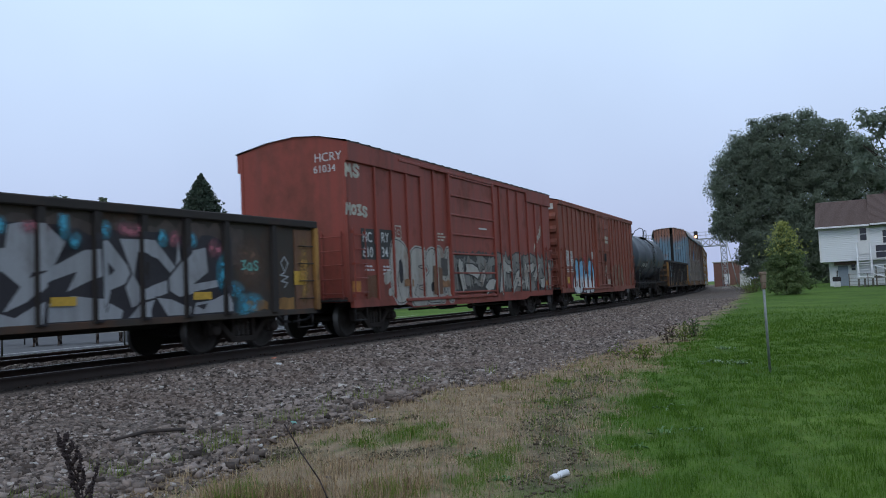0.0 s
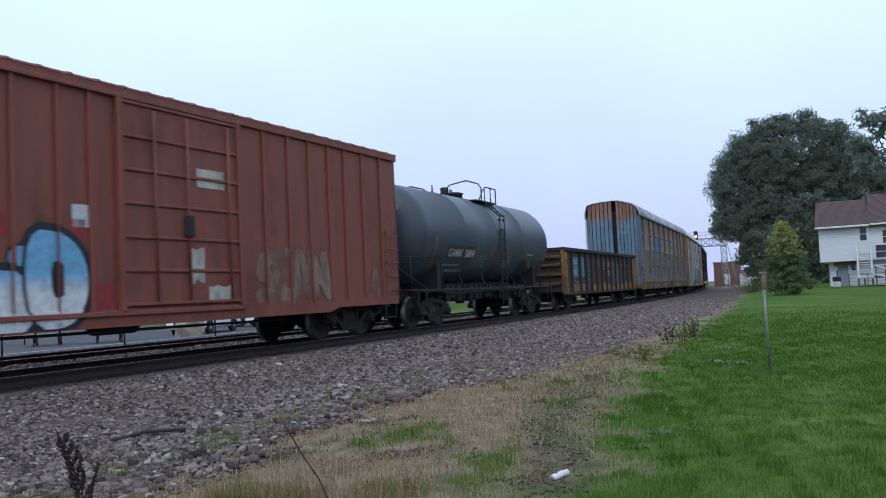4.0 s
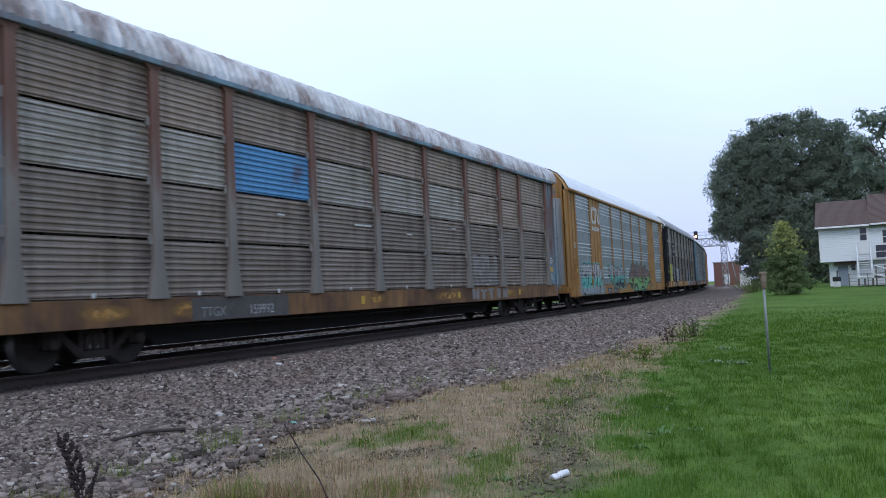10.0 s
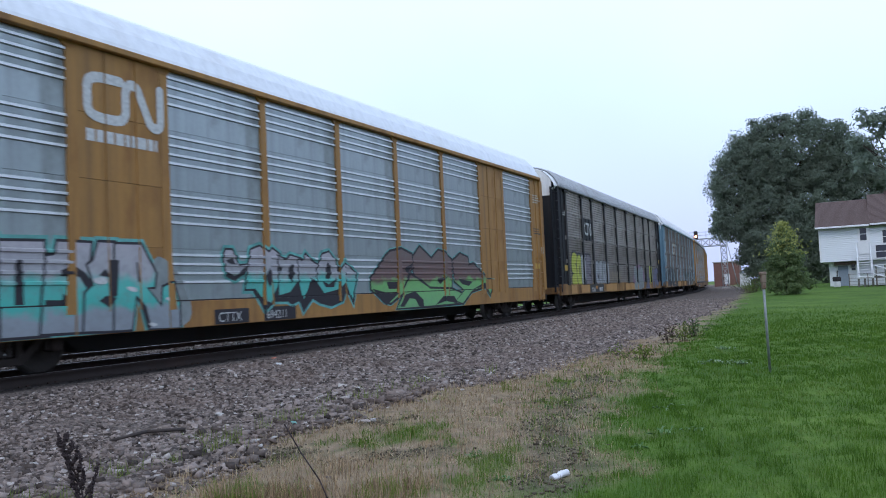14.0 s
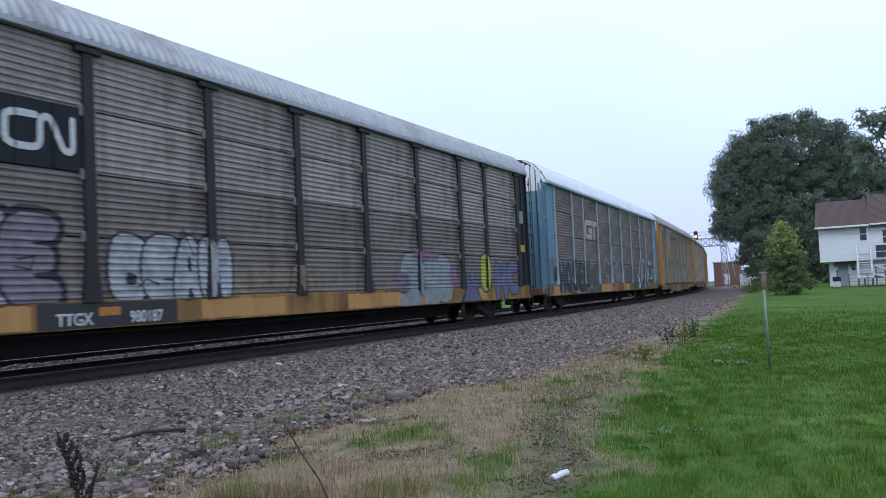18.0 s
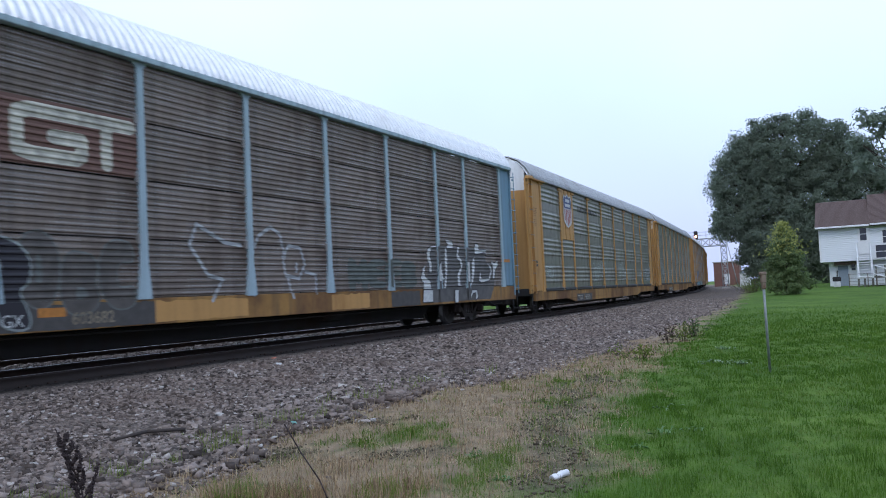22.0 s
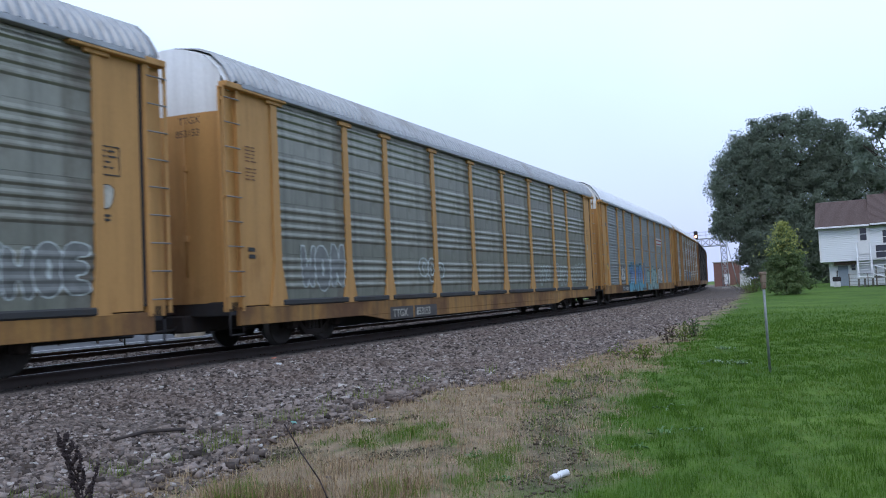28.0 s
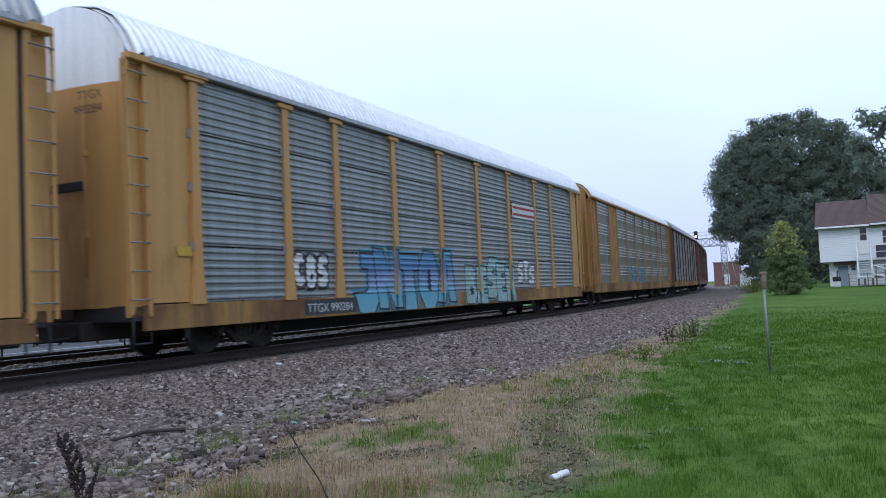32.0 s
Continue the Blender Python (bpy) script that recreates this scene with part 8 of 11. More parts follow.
    for k in range(16):
        bm = bmesh.new()
        x = -3.5 + k * 0.46 + rz.uniform(-0.1, 0.1)
        chamfer_box(bm, x, x + rz.uniform(0.05, 0.3), -1.1, 0.9, 0.9 - rz.uniform(0.08, 0.22), 1.2, 0.02)
        part("pipe_hanger", bm, M_BLACK, car)
    bm = bmesh.new()
    chamfer_box(bm, -3.6, 3.6, -0.5, 0.6, 1.02, 1.3, 0.03)
    part("heater_jacket", bm, M_BLACK, car)
    # dome fittings, platform, railing, ladder
    bm = bmesh.new()
    lathe(bm, [(4.1, 0.30), (4.36, 0.30), (4.38, 0.33), (4.42, 0.33), (4.46, 0.2)], 20, "z", (-0.1, 0, 0))
    part("manway", bm, M_BLACK, car)
    bm = bmesh.new()
    lathe(bm, [(4.1, 0.13), (4.55, 0.13), (4.57, 0.11)], 16, "z", (-0.85, 0, 0))
    part("valve_housing", bm, M_BLACK, car)
    bm = bmesh.new()
    lathe(bm, [(4.1, 0.05), (4.35, 0.05), (4.4, 0.03), (4.6, 0.015)], 8, "z", (-1.6, 0.1, 0))
    part("safety_valve", bm, M_BLACK, car)
    bm = bmesh.new()
    lathe(bm, [(4.4, 0.06), (4.52, 0.05), (4.56, 0.02)], 8, "z", (-0.35, 0.0, 0))
    part("vent_cap", bm, M_GREY_POST, car)
    for sy in (-1, 1):
        bm = bmesh.new()
        chamfer_box(bm, -0.4, 1.5, min(sy * 0.42, sy * 0.95), max(sy * 0.42, sy * 0.95), 4.08, 4.13, 0.008)
        chamfer_box(bm, 0.3, 0.36, min(sy * 0.5, sy * 0.9), max(sy * 0.5, sy * 0.9), 3.85, 4.1, 0.005)
        chamfer_box(bm, 1.2, 1.26, min(sy * 0.5, sy * 0.9), max(sy * 0.5, sy * 0.9), 3.85, 4.1, 0.005)
        part("platform", bm, M_BLACK, car)
        bm = bmesh.new()
        y = sy * 0.95
        pipe(bm, [(-2.9, sy * 0.7, 4.02), (-2.2, y * 0.85, 4.45), (-1.2, y, 4.68), (-0.15, y, 4.68), (0.1, y, 4.55), (0.1, y, 4.1)], 0.022)
        pipe(bm, [(-0.15, y, 4.1), (0.25, y, 4.5), (0.5, y, 4.62), (1.45, y, 4.62), (1.45, y, 4.1)], 0.022)
        pipe(bm, [(0.95, y, 4.62), (0.95, y, 4.1)], 0.02)
        pipe(bm, [(0.4, y, 4.58), (0.4, y, 4.1)], 0.02)
        part("railing", bm, M_BLACK, car)
    lad = part("ladder", ladder_mesh(3.1, 0.42, 9, M_BLACK, stile=0.05), None, car)
    lad.matrix_basis = Matrix.Translation((0.5, -1.46, 0.5))
    lad = bmesh.new()
    for sx in (-0.21, 0.21):
        pipe(lad, [(0.5 + sx, -1.5, 3.55), (0.5 + sx, -1.28, 3.75), (0.5 + sx, -0.95, 4.1)], 0.025)
    for k in range(4):
        y, z = -1.5 + k * 0.17, 3.55 + k * 0.15
        tube(lad, (0.29, y, z), (0.71, y, z), 0.014, 6)
    part("upper_ladder", lad, M_BLACK, car)
    end_lettering("GAMX 5804", 0.2, car, -6.1, 0.1, 3.35, P_WHITE)
    return car


tank_car(-89.6)


# ---- gondolas ----
def gondola(label, q0, q1, posts, ends_yellow=True):
    L = q1 - q0
    h = L / 2
    car = new_car("gondola_car", label, "gondola", (q0 + q1) / 2, 11.9)
    for sy in (-1, 1):
        bm = bmesh.new()
        chamfer_box(bm, -h, h, min(sy * 1.37, sy * 1.42), max(sy * 1.37, sy * 1.42), 0.74, 2.6, 0.008)
        part("side_wall", bm, M_GON, car)
        bm = bmesh.new()
        chamfer_box(bm, -h - 0.03, h + 0.03, min(sy * 1.34, sy * 1.53), max(sy * 1.34, sy * 1.53), 2.55, 2.71, 0.02)
        part("top_chord", bm, M_GON_RIM, car)
        bm = bmesh.new()
        pts = [(-0.09, 0.74), (0.09, 0.74), (0.06, 2.56), (-0.06, 2.56)]
        f1 = [bm.verts.new((x, -0.09 if z > 1 else -0.07, z)) for x, z in pts]
        f2 = [bm.verts.new((x * 1.25, 0, z)) for x, z in pts]
        bm.faces.new(f1)
        for i in range(4):
            bm.faces.new((f1[i], f2[i], f2[(i + 1) % 4], f1[(i + 1) % 4]))
        me = finish(bm, "side_post", M_GON_RIM)
        for x in posts:
            part("side_post", me, None, car).matrix_basis = pose(x, sy * 1.42, 0, 0, 0, 0 if sy < 0 else 180)
        bm = bmesh.new()
        chamfer_box(bm, -h, h, min(sy * 1.36, sy * 1.45), max(sy * 1.36, sy * 1.45), 0.66, 0.78, 0.01)
        part("side_sill", bm, M_GON, car)
    bm = bmesh.new()
    box(bm, -h + 0.02, h - 0.02, -1.37, 1.37, 0.9, 0.98)
    part("floor_plate", bm, M_GON, car)
    bm = bmesh.new()
    box(bm, -h + 0.1, h - 0.1, -0.3, 0.3, 0.55, 0.9)
    for i in range(8):
        x = -h + 1 + i * (L - 2) / 7
        box(bm, x - 0.05, x + 0.05, -1.35, 1.35, 0.7, 0.9)
    part("underframe", bm, M_BLACK, car)
    for sx in (-1, 1):
        bm = bmesh.new()
        chamfer_box(bm, min(sx * (h - 0.06), sx * h), max(sx * (h - 0.06), sx * h), -1.37, 1.37, 0.8, 2.6, 0.008)
        en = part("end_wall", bm, M_GON, car)
        for z in (1.15, 1.55, 1.95, 2.3):
            bm = bmesh.new()
            chamfer_box(bm, min(sx * h, sx * (h + 0.12)), max(sx * h, sx * (h + 0.12)), -1.36, 1.36, z - 0.07, z + 0.07, 0.03)
            part("end_corrugation", bm, M_GON_END if ends_yellow else M_GON, en)
        bm = bmesh.new()
        chamfer_box(bm, min(sx * (h - 0.1), sx * (h + 0.05)), max(sx * (h - 0.1), sx * (h + 0.05)), -1.42, 1.42, 2.56, 2.70, 0.015)
        part("end_chord", bm, M_GON_RIM, car)
        bm = bmesh.new()
        chamfer_box(bm, min(sx * (h - 0.08), sx * (h + 0.06)), max(sx * (h - 0.08), sx * (h + 0.06)), -1.52, -1.38, 0.74, 2.58, 0.012)
        part("corner_post", bm, M_GON_YEL, car)
        bm = bmesh.new()
        x0, x1 = sorted((sx * (h - 0.1), sx * (h - 0.75)))
        chamfer_box(bm, x0, x1, -1.445, -1.41, 0.76, 2.5, 0.006)
        part("corner_sheet", bm, M_GON_YEL if ends_yellow else M_BROWN, car, "worn yellow corner sheet" if ends_yellow else "rust-brown corner sheet")
        for k in range(4):
            bm = bmesh.new()
            z = 1.0 + k * 0.38
            pipe(bm, [(sx * (h - 0.15), -1.44, z), (sx * (h - 0.15), -1.5, z), (sx * (h - 0.62), -1.5, z), (sx * (h - 0.62), -1.44, z)], 0.014)
            part("grab_iron", bm, M_GON_RIM, car)
        coupler(car, sx * (h - 0.2), sx, 0.2 + 0.62)
        bm = bmesh.new()
        pipe(bm, [(sx * (h - 0.65), -1.42, 0.7), (sx * (h - 0.65), -1.42, 0.38), (sx * (h - 0.15), -1.42, 0.38), (sx * (h - 0.15), -1.42, 0.7)], 0.02)
        part("stirrup_step", bm, M_BLACK, car)
    return car


gwall = (lambda z: 1.421, ())
NP = [-6.61, -5.16, -4.07, -2.98, -1.96, -0.85, 0.18, 1.21, 2.32, 3.35, 4.41, 5.54, 6.76]
N = gondola("rusty brown gondola with blue panels and worn yellow patches", -81.9, -65.9, NP)
patch(N, -6.5, -5.45, 1.42, 2.32, plain("faded_sky_blue_paint", (0.095, 0.21, 0.29), 0.6, 0, 7, 0.45), gwall, "blue_panel", 0.012, 1)
patch(N, -4.95, -4.3, 1.42, 2.32, plain("faded_sky_blue_paint", (0.095, 0.21, 0.29), 0.6, 0, 7, 0.45), gwall, "blue_panel", 0.012, 2)
lettering("CONX", 0.27, N, -6.42, 2.0, P_WHITE, gwall, 1.0, 0.002, 0.003)
lettering("310555", 0.27, N, -6.42, 1.55, P_WHITE, gwall, 0.95, 0.002, 0.003)
for k, (a, b) in enumerate(zip(NP[:-1], NP[1:])):
    if k != 2:
        patch(N, a + 0.1, b - 0.1, 0.78, 1.08 + 0.04 * (k % 3), M_GON_YEL, gwall, "yellow_patch", 0.03, k)
noodle(N, -4.0, -3.1, 0.85, 2.3, P_SMOKE, gwall, 0.06, [[(.5, .02), (.1, .2), (.0, .5), (.1, .85), (.5, 1), (.85, .85), (1, .5), (.9, .2), (.5, .02)], [(.5, .1), (.5, .9)], [(.2, .3), (.8, .35)], [(.2, .6), (.8, .6)], [(.3, .75), (.7, .8)], [(.3, .2), (.7, .15)]])
for k, x in enumerate((-2.0, -0.7, 0.4, 1.4)):
    patch(N, x + 0.15, x + 0.7, 1.95, 2.25, M_GON_YEL, gwall, "worn_lettering_block", 0.05, 20 + k)
patch(N, -1.8, -0.95, 1.3, 1.36, M_GON_YEL, gwall, "worn_line")
patch(N, -0.7, 0.1, 1.8, 1.86, M_GON_YEL, gwall, "worn_line")
patch(N, 0.35, 1.1, 1.45, 1.85, M_GON_YEL, gwall, "worn_lettering_block", 0.08, 31)
patch(N, 1.4, 1.95, 1.6, 1.85, M_GON_YEL, gwall, "worn_lettering_block", 0.08, 32)
graffiti(N, 1.5, 3.3, 1.1, 2.3, "RZ", None, P_SMOKE, gwall, 0.08, 0.02, 3)
noodle(N, 5.44, 5.96, 1.06, 1.51, P_FADE, gwall, 0.03, [[(0, 0), (0, 1), (1, 1), (1, 0), (0, 0)]])
graffiti(N, 1.3, 3.9, 1.0, 2.2, "OM", P_DIMG, P_BLACK, gwall, 0.3, 0.05, 14)
graffiti(N, -6.3, -5.4, 0.85, 1.3, "RO", None, P_SMOKE, gwall, 0.1, 0.02, 5)
for word, x0, w in (("wide", 4.1, 1.0), ("Gondola", 5.0, 1.0), ("pool", 6.92, 0.9)):
    lettering(word, 0.36, N, x0, 2.0, P_TAN, gwall, w, 0.004, 0.003)
noodle(N, 5.44, 5.96, 1.54, 1.98, P_FADE, gwall, 0.03, [[(0, 0), (0, 1), (1, 1), (1, 0), (0, 0)]])

P_MIST_RUST = mist("thin_rust_stain", (0.13, 0.07, 0.045))
P_MIST_YEL = mist("flaking_yellow_paint", (0.40, 0.22, 0.05))
OP = [-6.7, -5.2, -4.1, -3.05, -2.0, -1.0, 0.0, 0.93, 1.98, 2.97, 4.0, 5.05, 6.51]
O_ = gondola("dark gondola with large silver graffiti", -147.0, -131.0, OP, False)
patch(O_, -4.5, 5.25, 0.76, 2.2, P_BLACK, gwall, "black_background", 0.08, 77, 0.002)
patch(O_, -0.5, 5.6, 1.7, 2.42, plain("brown_haze_spray_paint", (0.085, 0.06, 0.05), 0.7, 0, 4, 0.5), gwall, "brown_overspray", 0.1, 2, 0.0)

# interlocked letters, sharp and slanting, with narrow black shadows between them
SL_A = [[(-.15, .58), (.36, .62), (.42, .8), (.95, .86), (1.4, .68), (1.15, .46), (.8, .43), (.74, .38), (1.75, .62), (2.0, .63), (2.02, .40), (1.4, .27), (1.6, .44), (1.1, .36), (.7, .2), (.3, .12), (.6, .32), (.3, .44), (-.15, .36)],
      [(-.15, .02), (-.15, .18), (.5, .08), (.95, .2), (.9, .02)], [(.98, .03), (1.0, .17), (1.5, .24), (2.1, .2), (2.5, .1), (2.46, .03)],
      [(2.05, .7), (2.22, .71), (2.78, .4), (2.6, .34), (2.25, .28), (2.16, .1), (2.08, .28)]]
SL_B = [[(2.46, .73), (3.25, .73), (3.72, .48), (3.8, .74), (3.86, .5), (3.6, .42), (3.3, .56), (2.85, .62), (2.75, .4), (2.9, .28), (3.5, .36), (3.5, .24), (2.68, .12), (2.56, .3), (2.72, .42)],
      [(3.55, .38), (4.1, .64), (4.5, .68), (4.55, .44), (4.15, .32), (4.8, .36), (4.82, .29), (4.2, .25), (3.8, .2), (3.56, .26)]]
SL_C = [[(2.62, .03), (2.9, .16), (3.2, .18), (3.05, .03)], [(3.25, .2), (3.6, .18), (4.0, .1), (3.95, .03), (3.5, .03)], [(4.1, .03), (4.2, .14), (4.65, .16), (5.0, .22), (5.2, .04)],
      [(-1.6, .62), (-.9, .7), (-.3, .56), (-.5, .34), (-1.2, .3), (-1.5, .44)], [(-1.7, .04), (-1.6, .24), (-.9, .2), (-.3, .12), (-.4, .03)], [(-3.9, .04), (-3.6, .7), (-2.9, .74), (-2.0, .6), (-2.2, .3), (-2.7, .46), (-2.6, .04)]]
SL = [[(x, 0.74 + 1.9 * v) for x, v in p] for p in SL_A + SL_B + SL_C]
SH = [[(2.2, .52), (2.33, .45), (2.22, .4)], [(3.0, .48), (3.2, .44), (3.16, .36), (3.0, .36)], [(4.2, .11), (4.5, .13), (4.4, .07)]]
O_LABEL = "large angular silver graffiti with black outlines"
piece(O_, (SL, [[(x, 0.74 + 1.9 * v) for x, v in p] for p in SH]), P_SILVER, P_BLACK, (lambda z: 1.428, ()), 0.045, 0, P_BLACK, 0.14, limits=(0.76, 2.3), strips=[((lambda z: 1.514, ()), (xp - 0.062, xp + 0.062)) for xp in OP[2:12]], label=O_LABEL)
for k, (a, b, c, d) in enumerate(((1.2, 1.5, 2.05, 2.5), (1.4, 1.7, 1.9, 2.2), (2.0, 2.3, 2.1, 2.45), (3.25, 3.55, 2.0, 2.35), (3.9, 4.3, 2.0, 2.3), (4.7, 5.2, 1.15, 2.0), (4.9, 5.6, 0.95, 1.4), (5.2, 6.2, 0.74, 1.2), (5.2, 5.8, 0.7, 1.0), (0.1, 0.4, 2.1, 2.4))):
    patch(O_, a, b, c, d, P_MIST, gwall, "cyan_overspray", 0.05, 40 + k, 0.04)
for k, (a, b, c, d) in enumerate(((0.5, 1.2, 2.1, 2.35), (2.3, 3.1, 2.15, 2.42), (3.5, 3.9, 2.0, 2.3), (4.5, 5.0, 1.8, 2.2))):
    patch(O_, a, b, c, d, P_MIST_PINK, gwall, "pink_overspray", 0.05, 60 + k, 0.038)
patch(O_, 5.2, 6.4, 1.1, 2.4, P_MIST_RUST, gwall, "rust_patch", 0.03, 12, 0.001)
graffiti(O_, 5.5, 6.05, 1.6, 1.82, "ZaS", None, P_TEAL, gwall, 0.1, 0.03, 8)
for a, b, c, d in ((1.08, 1.55, 1.04, 1.18), (4.11, 4.6, 1.06, 1.2)):
    patch(O_, a, b, c, d, P_YELLOW, gwall, "yellow_label", lift_by=0.045)
patch(O_, 5.6, 6.3, 0.8, 1.0, M_GON_YEL, gwall, "yellow_patch", 0.05, 3, 0.002)
patch(O_, 6.6, 7.2, 0.78, 1.05, M_GON_YEL, gwall, "yellow_patch", 0.03, 4)
noodle(O_, 6.75, 7.05, 1.25, 1.9, P_PALE, gwall, 0.03, [[(.5, .5), (.1, .8), (.5, 1), (.9, .8), (.5, .5), (0, .4), (.9, .35), (.1, .2), (.8, .15), (.4, 0)]])
patch(O_, 7.2, 7.6, 1.3, 1.6, P_YELLOW, (lambda z: 1.446, ()), "yellow_label")
patch(O_, 7.3, 7.85, 0.8, 2.4, P_MIST_YEL, (lambda z: 1.446, ()), "worn_yellow_paint", 0.05, 15, 0.001)

for car, q, span in cars:
    widen(car)

# ---- loose stones, grass and weeds ----
def per_island(name, dark, light, rough=0.9, third=None, soil=None):
    m, nt, b = shader(name, rough)
    b.inputs["Specular IOR Level"].default_value = 0.12
    g = nt.nodes.new("ShaderNodeNewGeometry")
    r = nt.nodes.new("ShaderNodeValToRGB")
    e = r.color_ramp.elements
    e[0].color, e[1].color = (*dark, 1), (*light, 1)
    if third:
        k = r.color_ramp.elements.new(0.93)
        k.color = (*light, 1)
        e[-1].color = (*third, 1)
    nt.links.new(g.outputs["Random Per Island"], r.inputs["Fac"])
    col = blend(nt, ranged(nt, noise_node(nt, 60, 3, coords="World"), 0.35, 0.7, 0, 0.35), r.outputs["Color"], dark)
    if soil:
        col = blend(nt, ranged(nt, noise_node(nt, 0.55, 5, coords="World"), 0.45, 0.65, 0, 0.42), col, soil)
    nt.links.new(col, b.inputs["Base Color"])
    return m


M_STONE = per_island("crushed_stone", (0.03, 0.024, 0.021), (0.335, 0.272, 0.24), third=(0.52, 0.485, 0.45), soil=(0.15, 0.108, 0.09))
M_STONE_PALE = per_island("pale_stone", (0.28, 0.265, 0.25), (0.42, 0.40, 0.38))


def leafy(name, dark, light, thin=0.4):
    """Leaves that let a share of the light through."""
    m = per_island(name, dark, light)
    nt = m.node_tree
    b, out = nt.nodes["Principled BSDF"], nt.nodes["Material Output"]
    tr = nt.nodes.new("ShaderNodeBsdfTranslucent")
    nt.links.new(b.inputs["Base Color"].links[0].from_socket, tr.inputs["Color"])
    mx = nt.nodes.new("ShaderNodeMixShader")
    mx.inputs[0].default_value = thin
    nt.links.new(b.outputs[0], mx.inputs[1])
    nt.links.new(tr.outputs[0], mx.inputs[2])
    nt.links.new(mx.outputs[0], out.inputs["Surface"])
    return m


# stones under the cars: grease and the train's shade, both in the colour
M_STONE_OIL_SHADE = per_island("greasy_shaded_stone", (0.02, 0.017, 0.016), (0.075, 0.064, 0.058))


def stones(name, label, n, place, size, material, seed):
    """Broken stones scattered on the ballast; place(n) gives x, y, z; size(n, d) their half widths."""
    r = np.random.RandomState(seed)
    x, y, z = place(n, r)
    n = len(x)
    sz = size(n, r, np.hypot(x, y))
    base = np.array([(-1, -1, -1), (1, -1, -1), (1, 1, -1), (-1, 1, -1), (-1, -1, 1), (1, -1, 1), (1, 1, 1), (-1, 1, 1)], float)
    v = base[None] * (0.45 + 0.85 * r.rand(n, 8, 3))
    v = v * (sz[:, None, None] * np.stack([0.8 + 0.7 * r.rand(n), 0.7 + 0.5 * r.rand(n), 0.45 + 0.35 * r.rand(n)], 1)[:, None, :])
    a = r.rand(n) * 6.283
    c, s_ = np.cos(a), np.sin(a)
    tilt = r.normal(0, 0.6, n)
    vy = v[..., 1] * np.cos(tilt)[:, None] - v[..., 2] * np.sin(tilt)[:, None]
    vz = v[..., 1] * np.sin(tilt)[:, None] + v[..., 2] * np.cos(tilt)[:, None]
    px = v[..., 0] * c[:, None] - vy * s_[:, None] + x[:, None]
    py = v[..., 0] * s_[:, None] + vy * c[:, None] + y[:, None]
    pz = vz + z[:, None] + sz[:, None] * (0.15 + 0.5 * r.rand(n))[:, None]
    f = np.array([(0, 3, 2, 1), (4, 5, 6, 7), (0, 1, 5, 4), (1, 2, 6, 5), (2, 3, 7, 6), (3, 0, 4, 7)])
    faces = (np.arange(n)[:, None, None] * 8 + f[None]).reshape(-1, 4)
    ob = new(name, mesh_np(name, np.stack([px, py, pz], -1).reshape(-1, 3), faces, material))
    return tagged(ob, label, "stones", kind="stuff")


def on_bed(n, r):
    s = -24 + 60 * r.rand(n) ** 1.8
    lo = 1.75
    u = r.rand(n)
    edge = bed_edge(s)
    off = lo + (edge + 0.25 - lo) * u
    extra = r.rand(n) < 0.03
    off = np.where(extra, edge + 1.3 * r.rand(n) ** 2, off)
    x, y, _a = on_track(s, off)
    return x, y, lift(x, y) + 0.03 * np.clip((edge - off) / 0.6, -1, 1)


stones("ballast_stones", "loose grey-brown crushed stones on the ballast", 175000, on_bed, lambda n, r, d: (0.010 + 0.019 * r.rand(n) ** 1.6) * np.clip(d / 13, 0.85, 1.3), M_STONE, 11)


def near_edge(n, r):
    s = -22 + 9 * r.rand(n)
    off = bed_edge(s) - 1.9 * r.rand(n) ** 0.8 + 0.2
    x, y, _a = on_track(s, off)
    return x, y, lift(x, y) + 0.02


stones("edge_stones", "larger broken stones at the ballast's edge", 2600, near_edge, lambda n, r, d: 0.018 + 0.03 * r.rand(n) ** 2, M_STONE, 12)


def between_rails(n, r):
    s = -26 + 60 * r.rand(n)
    c = np.where(r.rand(n) < 0.6, 0.0, -4.3)
    off = c + np.where(r.rand(n) < 0.5, (r.rand(n) - 0.5) * 1.3, np.sign(r.rand(n) - 0.5) * (0.9 + 0.45 * r.rand(n)))
    x, y, _a = on_track(s, off)
    return x, y, np.full(n, -0.21)


stones("crib_stones", "grey stones between the ties", 22000, between_rails, lambda n, r, d: 0.02 + 0.02 * r.rand(n), M_STONE_OIL_SHADE, 13)


def between_tracks(n, r):
    s = -26 + 90 * r.rand(n) ** 1.3
    off = -2.9 + 1.5 * r.rand(n)
    x, y, _a = on_track(s, off)
    return x, y, lift(x, y)


stones("verge_stones", "pale grey stones heaped between the two tracks", 26000, between_tracks, lambda n, r, d: 0.018 + 0.02 * r.rand(n), M_STONE, 14)


def on_soil(n, r):
    k = r.randint(0, len(SOIL_SPOTS), n)
    sp = np.array(SOIL_SPOTS)[k]
    x, y = sp[:, 0] + sp[:, 2] * r.normal(0, 0.6, n), sp[:, 1] + sp[:, 3] * r.normal(0, 0.6, n)
    s, off = track_coords(x, y)
    ok = off > bed_edge(s)
    x, y = x[ok], y[ok]
    return x, y, ground_height(x, y)


stones("soil_clods", "dark crumbs of bare soil in the straw", 2600, on_soil, lambda n, r, d: 0.004 + 0.009 * r.rand(n) ** 2, per_island("dark_soil_crumbs", (0.05, 0.04, 0.03), (0.15, 0.125, 0.09)), 15)


